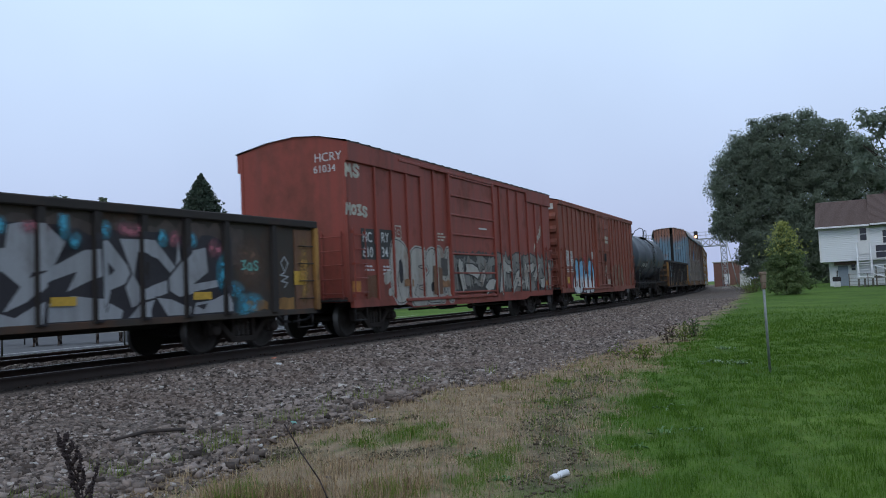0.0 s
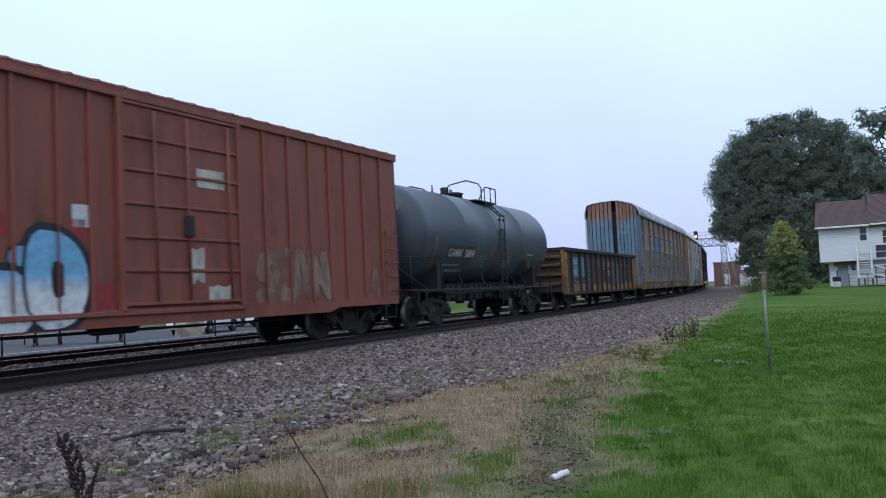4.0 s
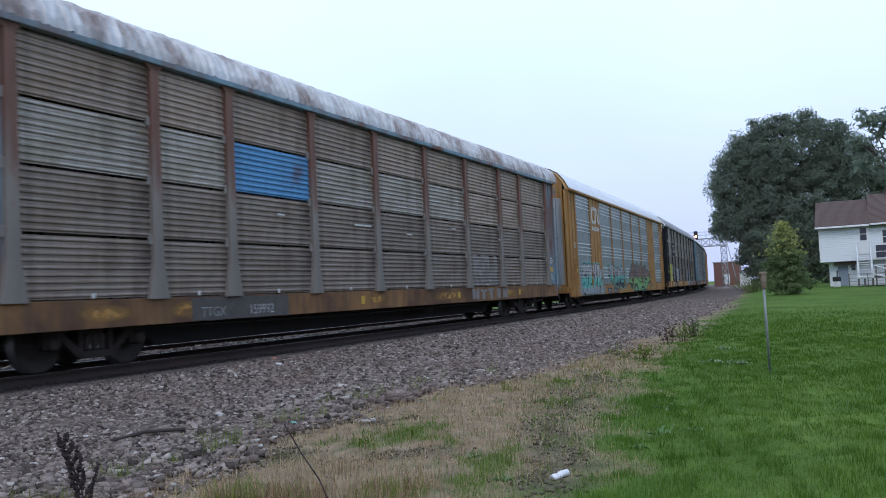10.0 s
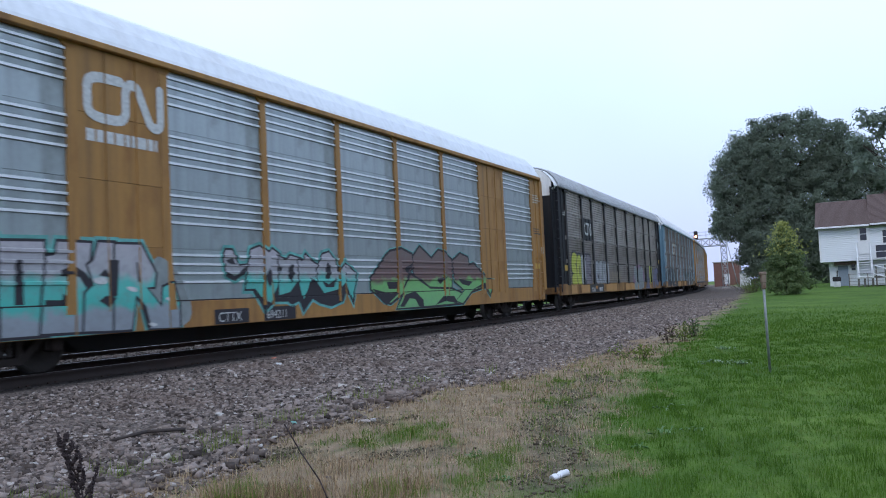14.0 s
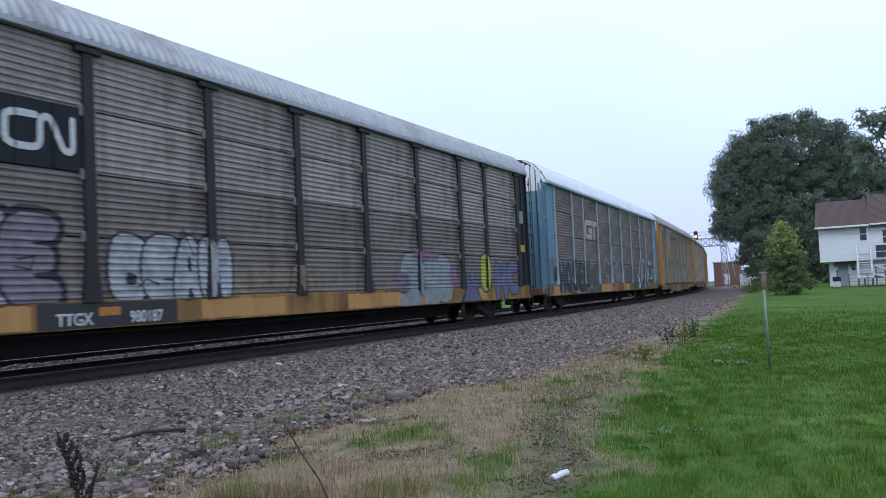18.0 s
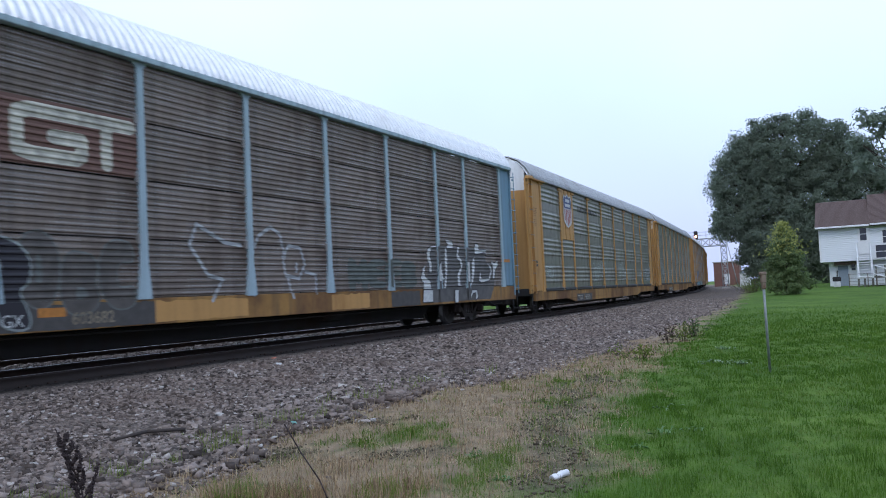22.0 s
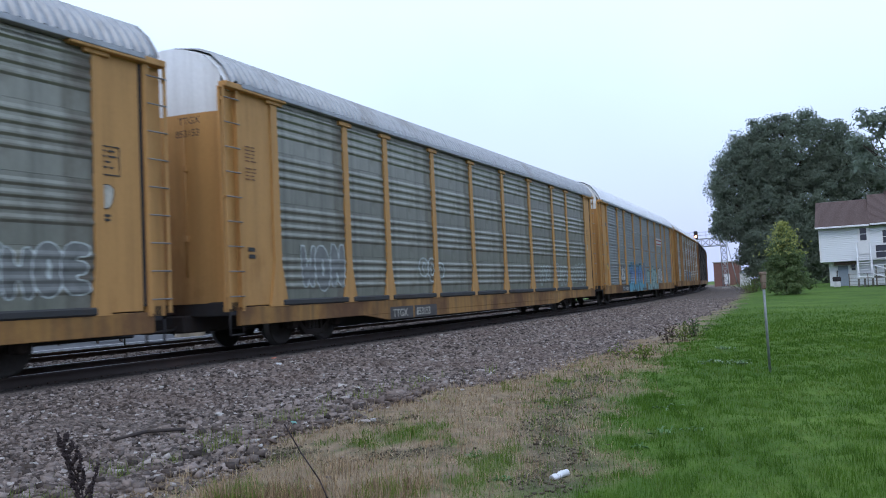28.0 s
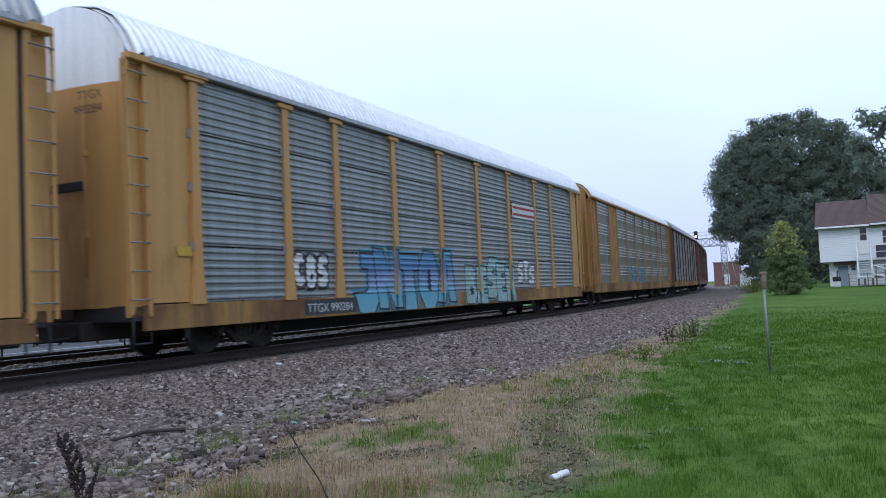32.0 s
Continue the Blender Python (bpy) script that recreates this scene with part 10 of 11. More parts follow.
def limb(bm, a, b, r0, r1, seed, bend=0.12):
    r = random.Random(seed)
    a, b = Vector(a), Vector(b)
    pts = [a.lerp(b, t) + Vector((r.uniform(-1, 1), r.uniform(-1, 1), r.uniform(-0.5, 0.5))) * bend * (b - a).length * math.sin(t * 3.14) for t in (0, 0.33, 0.66, 1)]
    for i in range(3):
        tube(bm, pts[i], pts[i + 1], r0 + (r1 - r0) * i / 3, 8, r0 + (r1 - r0) * (i + 1) / 3)


def broad_tree(name, label, x, y, lobes, leaves, size, material, trunk_r, seed, per_lobe=38, hollow=0.62, category="tree", extra=None, spread=0.4):
    """A trunk, limbs to every lobe of the crown, and leaf clumps gathered in twigs over each lobe.
    lobes: centre (right, depth, up) and half sizes, turned so that the first axis runs across the line of sight."""
    r = np.random.RandomState(seed)
    th = thing(name, label, category, "trees")
    z = z_at(x, y)
    ang = math.atan2(x, y)
    th.matrix_basis = pose(x, y, z - 0.1, 0, 0, -math.degrees(ang))
    bm = bmesh.new()
    top = max(l[2] for l in lobes) * 0.75
    limb(bm, (0, 0, 0), (0, 0, top), trunk_r, trunk_r * 0.4, seed, 0.04)
    part("trunk", bm, M_BARK, th)
    bm = bmesh.new()
    for k, (cx, cy, cz, a, b, c) in enumerate(lobes):
        limb(bm, (0, 0, min(top * 0.9, cz * 0.55)), (cx, cy, cz), trunk_r * 0.4, trunk_r * 0.08, seed + k)
        for j in range(4):
            d = r.normal(0, 1, 3)
            d /= np.linalg.norm(d)
            limb(bm, (cx * 0.8, cy * 0.8, cz * 0.9), (cx + d[0] * a * 0.8, cy + d[1] * b * 0.8, cz + abs(d[2]) * c * 0.8), trunk_r * 0.12, trunk_r * 0.03, seed + 10 * k + j)
    part("limb", bm, M_BARK, th)
    pts, out = [], []
    total = sum(l[3] * l[5] for l in lobes)
    for cx, cy, cz, a, b, c in lobes:
        nt_ = max(6, int(per_lobe * a * c / (total / len(lobes))))
        n = int(leaves * a * c / total)
        d = r.normal(0, 1, (nt_, 3))
        d /= np.linalg.norm(d, axis=1)[:, None]
        rad = hollow + (1.0 - hollow) * r.rand(nt_) ** 0.5 + 0.06 * r.rand(nt_) ** 3
        tw = d * rad[:, None]
        pick = r.randint(0, nt_, n)
        p = (tw * np.array([a, b, c]))[pick] + np.clip(r.normal(0, spread, (n, 3)), -1.6 * spread, 1.6 * spread) * np.array([1, 1, 0.7]) * (0.5 + r.rand(nt_)[pick])[:, None]
        pts.append(p + np.array([cx, cy, cz]))
        o = p / np.array([a, b, c]) + 0.8 * (p - (tw * np.array([a, b, c]))[pick]) / spread
        out.append(o / (np.linalg.norm(o, axis=1)[:, None] + 1e-6))
    v, f = leaf_cloud(np.concatenate(pts), size, seed, np.concatenate(out))
    tagged(part("crown", mesh_np("crown", v, f, material), None, th), kind="stuff")
    if extra:
        v, f = leaf_cloud(extra(r), size * 1.2, seed + 1)
        tagged(part("new_growth", mesh_np("new_growth", v, f, M_TOPLEAF), None, th), kind="stuff")
    return th


rb = random.Random(3)
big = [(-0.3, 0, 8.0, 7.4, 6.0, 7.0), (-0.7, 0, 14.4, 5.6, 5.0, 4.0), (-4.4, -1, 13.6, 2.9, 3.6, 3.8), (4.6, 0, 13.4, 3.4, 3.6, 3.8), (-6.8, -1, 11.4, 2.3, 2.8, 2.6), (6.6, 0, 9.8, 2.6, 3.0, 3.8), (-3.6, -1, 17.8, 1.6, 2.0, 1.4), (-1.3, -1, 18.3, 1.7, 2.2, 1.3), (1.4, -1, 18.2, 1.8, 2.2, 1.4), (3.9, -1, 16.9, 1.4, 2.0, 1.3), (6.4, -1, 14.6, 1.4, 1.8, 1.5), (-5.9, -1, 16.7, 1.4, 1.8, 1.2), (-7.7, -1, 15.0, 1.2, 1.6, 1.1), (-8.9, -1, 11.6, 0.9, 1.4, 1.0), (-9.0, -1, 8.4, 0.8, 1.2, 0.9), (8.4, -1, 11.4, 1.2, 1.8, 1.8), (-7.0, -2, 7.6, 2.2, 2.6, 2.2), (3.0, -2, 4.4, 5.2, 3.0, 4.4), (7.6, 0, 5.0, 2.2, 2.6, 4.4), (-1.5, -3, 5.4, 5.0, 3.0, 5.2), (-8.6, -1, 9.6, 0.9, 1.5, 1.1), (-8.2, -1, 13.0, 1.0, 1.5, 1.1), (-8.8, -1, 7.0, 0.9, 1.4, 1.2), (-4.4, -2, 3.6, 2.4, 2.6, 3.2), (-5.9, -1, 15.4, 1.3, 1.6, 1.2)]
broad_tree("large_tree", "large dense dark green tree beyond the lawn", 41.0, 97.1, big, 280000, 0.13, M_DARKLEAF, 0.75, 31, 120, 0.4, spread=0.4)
broad_tree("edge_tree", "dark leafy tree with an open crown beside the house", 31.0, 52.3, [(0, 0, 7.5, 2.8, 3, 3.0), (-1.7, 0, 10.2, 1.4, 1.6, 1.7), (1.5, 0, 9.8, 3, 2.4, 2.6), (-2.0, 0, 7.2, 1.3, 1.4, 1.0), (-3.7, 0, 10.7, 1.2, 1.3, 1.1), (-4.3, 0, 9.4, 0.8, 1.0, 0.8), (-3.6, 0, 8.3, 1.1, 1.2, 0.8)], 9500, 0.15, M_DARKLEAF, 0.25, 32, 26, 0.25, spread=0.28)
broad_tree("young_tree", "young light green tree with yellow-green shoots", 22.3, 55.7, [(0.1, 0, 0.9, 1.6, 1.4, 0.8), (-0.1, 0, 1.7, 1.4, 1.3, 0.7), (0, 0, 2.5, 1.1, 1.0, 0.6), (-0.05, 0, 3.2, 0.75, 0.7, 0.6), (0.05, 0, 3.9, 0.4, 0.4, 0.6)], 15000, 0.075, M_YOUNG, 0.06, 33, 60, 0.25,
           extra=lambda r: (lambda u: np.stack([r.normal(0, 1, 1400) * (0.7 - 0.55 * u), r.normal(0, 1, 1400) * (0.7 - 0.55 * u), u * 2.2 + 2.7], 1))(r.uniform(0, 1, 1400) ** 1.2) * np.array([1, 1, 1]), spread=0.15)


def spruce(x, y, height, width, seed, label, bare=0.12, droop=0.25, tiers=15, leaf=0.22, n_leaf=3600):
    """A conifer: straight trunk, whorls of branches that shorten upwards, needles hung along them."""
    r = np.random.RandomState(seed)
    th = thing("conifer", label, "tree", "trees")
    th.matrix_basis = Matrix.Translation((x, y, z_at(x, y) - 0.1))
    bm = bmesh.new()
    tube(bm, (0, 0, 0), (0, 0, height), height * 0.018, 8, 0.02)
    part("trunk", bm, M_BARK, th)
    bm, pts = bmesh.new(), []
    for k in range(tiers):
        u = bare + (0.97 - bare) * k / (tiers - 1)
        L = width / 2 * (1 - u) ** 0.85 * r.uniform(0.75, 1.15) + 0.05
        for j in range(11):
            a = r.rand() * 6.283
            ll = L * r.uniform(0.7, 1.15)
            p0 = Vector((0, 0, height * u))
            p1 = Vector((math.cos(a) * ll, math.sin(a) * ll, height * (u + r.uniform(-0.5, 0.5) / tiers) - droop * ll + (0.1 * ll if u > 0.6 else 0)))
            tube(bm, p0, p1, 0.035, 4, 0.012, caps=False)
            m = max(6, int(n_leaf / tiers / 11 * (0.4 + 1.6 * (1 - u))))
            t = r.uniform(0.15, 1.05, m)
            q = np.array(p0)[None] + (np.array(p1) - np.array(p0))[None] * t[:, None] + r.normal(0, (0.06 if droop > 0.2 else 0.045) * ll + 0.05, (m, 3)) * np.array([1, 1, 0.8])
            pts.append(q)
    part("branch", bm, M_BARK, th)
    if droop > 0.2:
        m = 26000
        u = 1 - r.rand(m) ** 0.6 * (1 - bare)
        a = r.rand(m) * 6.283
        saw = (u * tiers * 0.62 + 0.12 * np.sin(a * 3)) % 1.0
        rad = width / 2 * (1 - u) ** 0.85 * (0.25 + 0.75 * r.rand(m) ** 0.6) * (1.12 - 0.42 * saw) * (1 + 0.12 * np.sin(a * 5 + u * 40))
        pts = [np.stack([rad * np.cos(a), rad * np.sin(a), height * u - 0.12 * rad], 1)]
    v, f = leaf_cloud(np.concatenate(pts), leaf, seed)
    tagged(part("needles", mesh_np("needles", v, f, M_SPRUCE), None, th), kind="stuff")


spruce(-24.4, 86.6, 14.9, 15.0, 41, "dark green spruce standing behind the railway", tiers=30, n_leaf=30000, leaf=0.17)
spruce(-1.5, 90.0, 11.7, 9.0, 42, "dark pine with long open branches", 0.3, -0.12, 13, 0.2, 14000)
spruce(-5.0, 91.0, 11.0, 8.5, 43, "dark pine with long open branches", 0.3, -0.1, 13, 0.2, 9000)
spruce(-7.6, 92.5, 11.0, 6.5, 44, "dark pine beside a pale tree", 0.25, 0.0, 13, 0.2, 9000)
spruce(-3.2, 96.0, 9.2, 5.0, 45, "dark pine in a row of trees", 0.25, 0.05, 13, 0.2, 9000)
broad_tree("pale_tree", "thin-leaved grey-green tree behind the railway", -8.9, 89.6, [(0, 0, 10.2, 2.6, 2.4, 2.6), (-3.2, 0, 8.6, 2.4, 2.2, 1.8), (1.4, 0, 8.4, 2.0, 2, 2.2), (-5.6, 0, 8.2, 1.6, 1.8, 1.4)], 3000, 0.15, M_THINLEAF, 0.2, 46, 60, 0.2)
broad_tree("distant_tree", "distant rounded dark green tree", 4.2, 119.9, [(0, 0, 7.2, 3.0, 2.6, 3.6), (-1.8, 0, 8.4, 2.0, 2.0, 2.4), (1.6, 0, 6.0, 2.6, 2, 3.0)], 2600, 0.3, M_DARKLEAF, 0.3, 47, 26)
broad_tree("distant_tree", "distant rounded dark green tree", 12.1, 149.5, [(0, 0, 6.2, 4.0, 3, 3.8), (-3.5, 0, 5.6, 3.0, 3, 3.6), (4.0, 0, 5.4, 3.2, 3, 3.2)], 2600, 0.35, M_DARKLEAF, 0.3, 48, 26)
broad_tree("distant_tree", "distant grey-green tree top behind the railway", -40.2, 91.6, [(0, 0, 11.3, 3.2, 3, 2.6), (3.4, 0, 11.4, 1.2, 1.2, 2.3), (-3, 0, 10.4, 2.4, 2.4, 2.2)], 2600, 0.26, M_THINLEAF, 0.3, 49, 26)
for k, (x, y, w) in enumerate(((-95, 150, 9), (-70, 165, 8), (-52, 170, 9), (-30, 175, 8), (-12, 190, 8), (30, 185, 7), (110, 150, 12), (85, 120, 10), (135, 110, 14), (70, 150, 12))):
    broad_tree("distant_tree", "distant dark green tree on the skyline", x, y, [(0, 0, 3.4, w * 0.6, 4, 3.2), (w * 0.5, 0, 3.0, w * 0.5, 4, 2.8), (-w * 0.55, 0, 2.8, w * 0.5, 4, 2.6)] if x < 60 else [(0, 0, 7, w * 0.6, 4, 6.5), (w * 0.5, 0, 6, w * 0.5, 4, 5.4), (-w * 0.55, 0, 5, w * 0.5, 4, 5)], 1500, 0.45, M_DARKLEAF, 0.3, 60 + k, 22)

# unseen trees out of view, added to darken what the car sides mirror
for k in range(10):
    x, y = 44 + 5 * (k % 3), -26 + 8.2 * k
    broad_tree("distant_tree", "unseen dark green tree added to darken reflections in the panels", x, y, [(0, 0, 5.5, 5.0, 4, 5.0), (1.5, 0, 9.0, 3.2, 3, 3.0), (-2.0, 0, 8.0, 3.2, 3, 3.4)], 2400, 0.5, M_DARKLEAF, 0.3, 160 + k, 22)

# ---- the white house ----
M_SIDING = plain("white_vinyl_siding", (0.72, 0.74, 0.77), 0.55, 0, 3, 0.08, 0.05)
M_SHINGLE = plain("brown_roof_shingles", (0.125, 0.085, 0.075), 0.9, 0, 9, 0.4, 0.4)
M_GREYDOOR = plain("grey_blue_garage_paint", (0.26, 0.31, 0.38), 0.5, 0, 6, 0.15)
M_GLASS = plain("dark_window_glass", (0.025, 0.03, 0.04), 0.08, 0, 2, 0.1, 0)
M_TRIM = plain("white_trim_paint", (0.74, 0.74, 0.75), 0.5, 0, 8, 0.1)
M_CONC = plain("pale_concrete", (0.42, 0.41, 0.39), 0.9, 0, 8, 0.25, 0.2)
M_DECK = plain("grey_weathered_deck", (0.17, 0.155, 0.14), 0.9, 0, 9, 0.3, 0.2)


def house():
    """Raised house: its front runs along local x and faces local -y; z 0 is the ground."""
    th = thing("white_house", "white two-storey house with siding and a brown shingle roof", "house")
    x, y = 30.73, 69.51
    ang = -26.0
    th.matrix_basis = pose(x, y, z_at(x, y) - 0.05, 0, 0, ang)
    W, Dp, z0, z1 = 15.0, 8.0, 2.05, 4.93
    # upper storey, lower storey set back
    bm = bmesh.new()
    box(bm, 0.0, W, 0.02, Dp, z0, z1)
    part("upper_wall", bm, M_SIDING, th)
    bm = bmesh.new()
    box(bm, 0.55, W - 0.5, 0.9, Dp - 0.3, -0.3, z0)
    part("lower_wall", bm, M_SIDING, th)
    bm = bmesh.new()
    pr = [(0.0, 0.0), (-0.022, 0.012), (-0.006, 0.15)]
    a = [bm.verts.new((0, yy, zz)) for yy, zz in pr]
    b = [bm.verts.new((1, yy, zz)) for yy, zz in pr]
    for i in range(2):
        bm.faces.new((a[i], b[i], b[i + 1], a[i + 1]))
    board = finish(bm, "siding_board", M_SIDING)
    for k in range(18):
        ob = part("siding_board", board, None, th)
        ob.matrix_basis = Matrix.Translation((0, 0.02, z0 + k * 0.15)) @ Matrix.Diagonal((W, 1, 1, 1))
    bm = bmesh.new()
    for sx, w in ((-0.05, 0.12), (W - 0.05, 0.1)):
        box(bm, sx, sx + w, -0.03, 0.06, z0, z1)
    part("corner_trim", bm, M_TRIM, th)
    # roof
    bm = bmesh.new()
    e, r_, r2 = 0.45, 7.25, 7.6
    for xa, xb, rr in ((-0.28, 3.7, r_), (3.7, W + 0.45, r2)):
        prof = [(-e, z1 - 0.05), (Dp / 2, rr), (Dp + e, z1 - 0.05), (Dp + e, z1 - 0.2), (Dp / 2, rr - 0.18), (-e, z1 - 0.2)]
        extrude_profile(bm, prof, xa, xb)
    roof = part("roof", bm, M_SHINGLE, th)
    bm = bmesh.new()
    chamfer_box(bm, -0.28, 3.68, -0.60, -0.44, z1 - 0.18, z1 - 0.04, 0.02)
    part("gutter", bm, M_TRIM, th)
    bm = bmesh.new()
    chamfer_box(bm, 3.72, W + 0.4, -0.60, -0.44, z1 - 0.13, z1 + 0.01, 0.02)
    part("gutter", bm, M_TRIM, th)
    bm = bmesh.new()
    slope = (r_ - z1 + 0.05) / (Dp / 2 + e)
    n = 26
    for k in range(1, n):
        yy = -e + (Dp / 2 + e) * k / n
        zz = z1 - 0.05 + slope * (yy + e)
        box(bm, -0.27, 3.69, yy - 0.02, yy + 0.01, zz - 0.02, zz + 0.016)
        zz += (yy + e) * 0.35 / (Dp / 2 + e)
        box(bm, 3.71, W + 0.44, yy - 0.02, yy + 0.01, zz - 0.02, zz + 0.016)
    tagged(part("shingle_course", bm, M_SHINGLE, roof), kind="stuff")
    bm = bmesh.new()
    box(bm, 5.0, 5.5, Dp / 2 - 0.3, Dp / 2 + 0.3, r_ - 0.3, r_ + 0.55)
    part("chimney", bm, M_SHINGLE, roof)
    bm = bmesh.new()
    tube(bm, (7.2, Dp / 2 - 0.6, r_ - 0.4), (7.2, Dp / 2 - 0.6, r_ + 0.12), 0.09, 10)
    part("roof_vent", bm, M_TRIM, roof)
    # gable ends
    for xx in (0.03, W - 0.03):
        bm = bmesh.new()
        extrude_profile(bm, [(0.05, z1 - 0.06), (Dp / 2, r_ - 0.2), (Dp - 0.05, z1 - 0.06)], xx - 0.03, xx + 0.03)
        part("gable_wall", bm, M_SIDING, th)

    def window(xa, xb, za, zb, yy):
        bm = bmesh.new()
        for p in ((xa - 0.06, xa, za, zb), (xb, xb + 0.06, za, zb), (xa - 0.06, xb + 0.06, za - 0.06, za), (xa - 0.06, xb + 0.06, zb, zb + 0.06), (xa, xb, (za + zb) / 2 - 0.02, (za + zb) / 2 + 0.02)):
            box(bm, p[0], p[1], yy - 0.05, yy + 0.02, p[2], p[3])
        w = part("window", bm, M_TRIM, th)
        bm = bmesh.new()
        box(bm, xa, xb, yy - 0.015, yy, za, zb)
        part("pane", bm, M_GLASS, w)

    bm = bmesh.new()
    chamfer_box(bm, 2.8, 3.7, -0.05, 0.03, z0 + 0.5, z0 + 2.78, 0.01)
    part("porch_door", bm, M_TRIM, th)
    window(2.98, 3.45, z0 + 1.6, z0 + 2.6, -0.04)
    window(4.05, 5.5, z0 + 0.15, z0 + 1.15, 0.0)
    window(4.6, 6.2, z0 + 1.3, z0 + 2.3, 0.0)
    window(2.2, 2.5, 1.3, 1.82, 0.88)
    bm = bmesh.new()
    chamfer_box(bm, 1.2, 1.95, 0.84, 0.93, -0.2, 1.72, 0.02)
    part("lower_door", bm, M_GREYDOOR, th, "grey-blue lower door")
    bm = bmesh.new()
    chamfer_box(bm, 2.03, 2.12, 0.8, 0.9, -0.2, 1.75, 0.01)
    part("door_post", bm, M_TRIM, th)
    bm = bmesh.new()
    chamfer_box(bm, 0.95, 2.7, 0.3, 0.95, 1.76, 2.02, 0.02)
    part("door_canopy", bm, M_SHINGLE, th)
    # a stair from the porch door to a landing, with posts under it
    for k in range(8):
        st = bmesh.new()
        chamfer_box(st, 2.74, 3.62, -0.62 - 0.26 * k, -0.36 - 0.26 * k, z0 + 0.36 - 0.19 * k, z0 + 0.41 - 0.19 * k, 0.01)
        part("stair_tread", st, M_TRIM, th)
    for xx in (2.70, 3.66):
        st = bmesh.new()
        pipe(st, [(xx, -0.05, z0 + 1.4), (xx, -0.36, z0 + 1.4), (xx, -2.6, z0 - 0.3)], 0.05, 6)
        pipe(st, [(xx, -0.3, z0 + 0.3), (xx, -2.6, z0 - 1.25)], 0.09, 6)
        pipe(st, [(xx, -2.6, z0 - 1.3), (xx, -2.6, z0 - 0.3)], 0.05, 6)
        pipe(st, [(xx, -0.36, z0 + 0.3), (xx, -0.36, z0 + 1.4)], 0.05, 6)
        part("stair_rail", st, M_TRIM, th)
    st = bmesh.new()
    chamfer_box(st, 2.6, 3.75, -3.6, -2.45, 0.62, 0.78, 0.02)
    part("landing", st, M_TRIM, th)
    for xx, yy in ((2.68, -3.5), (3.66, -3.5), (3.1, -3.45), (2.68, -2.55), (3.66, -2.55)):
        st = bmesh.new()
        chamfer_box(st, xx - 0.07, xx + 0.07, yy - 0.07, yy + 0.07, -0.8, 0.62, 0.01)
        part("landing_post", st, M_DECK, th)
    dk = bmesh.new()
    chamfer_box(dk, 3.78, 9.0, -3.6, -0.1, 0.62, 0.76, 0.02)
    part("deck_floor", dk, M_DECK, th)
    for k in range(8):
        dk = bmesh.new()
        chamfer_box(dk, 3.85 + k * 0.62, 3.95 + k * 0.62, -3.62, -3.52, -0.8, 1.6, 0.01)
        part("deck_post", dk, M_DECK, th)
    for zz in (0.95, 1.25, 1.56):
        dk = bmesh.new()
        chamfer_box(dk, 3.8, 9.0, -3.66, -3.6, zz, zz + 0.07, 0.01)
        part("deck_rail", dk, M_DECK if zz < 1 else M_TRIM, th)
    dk = bmesh.new()
    pipe(dk, [(3.75, -3.7, 0.95), (6.4, -4.3, 0.0)], 0.05, 6)
    pipe(dk, [(3.75, -3.7, 1.6), (6.4, -4.3, 0.65)], 0.05, 6)
    part("ramp_rail", dk, M_TRIM, th)
    return th


house()


def wire_fence():
    th = thing("wire_fence", "low grey wire fence before the house", "fence")
    bm = bmesh.new()
    for k in range(9):
        x, y = 30.6 + k * 1.15, 64.6 - k * 0.55
        tube(bm, (x, y, z_at(x, y) - 0.1), (x, y, z_at(x, y) + 1.05), 0.035, 6)
    part("fence_post", bm, M_DECK, th)
    bm = bmesh.new()
    for zz in (0.2, 0.45, 0.7, 1.0):
        tube(bm, (30.6, 64.6, z_at(30.6, 64.6) + zz), (39.8, 60.2, z_at(39.8, 60.2) + zz), 0.012, 4)
    part("wire", bm, M_DECK, th)


wire_fence()
bm = bmesh.new()
chamfer_box(bm, -0.28, 0.28, -0.22, 0.22, 0.45, 0.82, 0.06)
chamfer_box(bm, -0.2, 0.2, -0.2, 0.2, 0.0, 0.44, 0.04)
tube(bm, (0.05, 0, 0.8), (0.12, 0, 1.3), 0.05, 8)
for f in bm.faces:
    f.material_index = 1 if f.calc_center_median().z > 0.44 and f.calc_center_median().x < 0.1 else 0
grill = tagged(new("garden_bin", finish(bm, "garden_bin", [M_TRIM, M_BLACK])), "white and black garden bin at the lawn's end", "bin")
grill.matrix_basis = pose(31.0, 67.5, z_at(31.0, 67.5), 0, 0, 20)

# ---- signal gantry ----
M_GALV = plain("galvanised_lattice_steel", (0.40, 0.42, 0.44), 0.6, 0.1, 6, 0.2)


GANTRY_OFF = 4.25


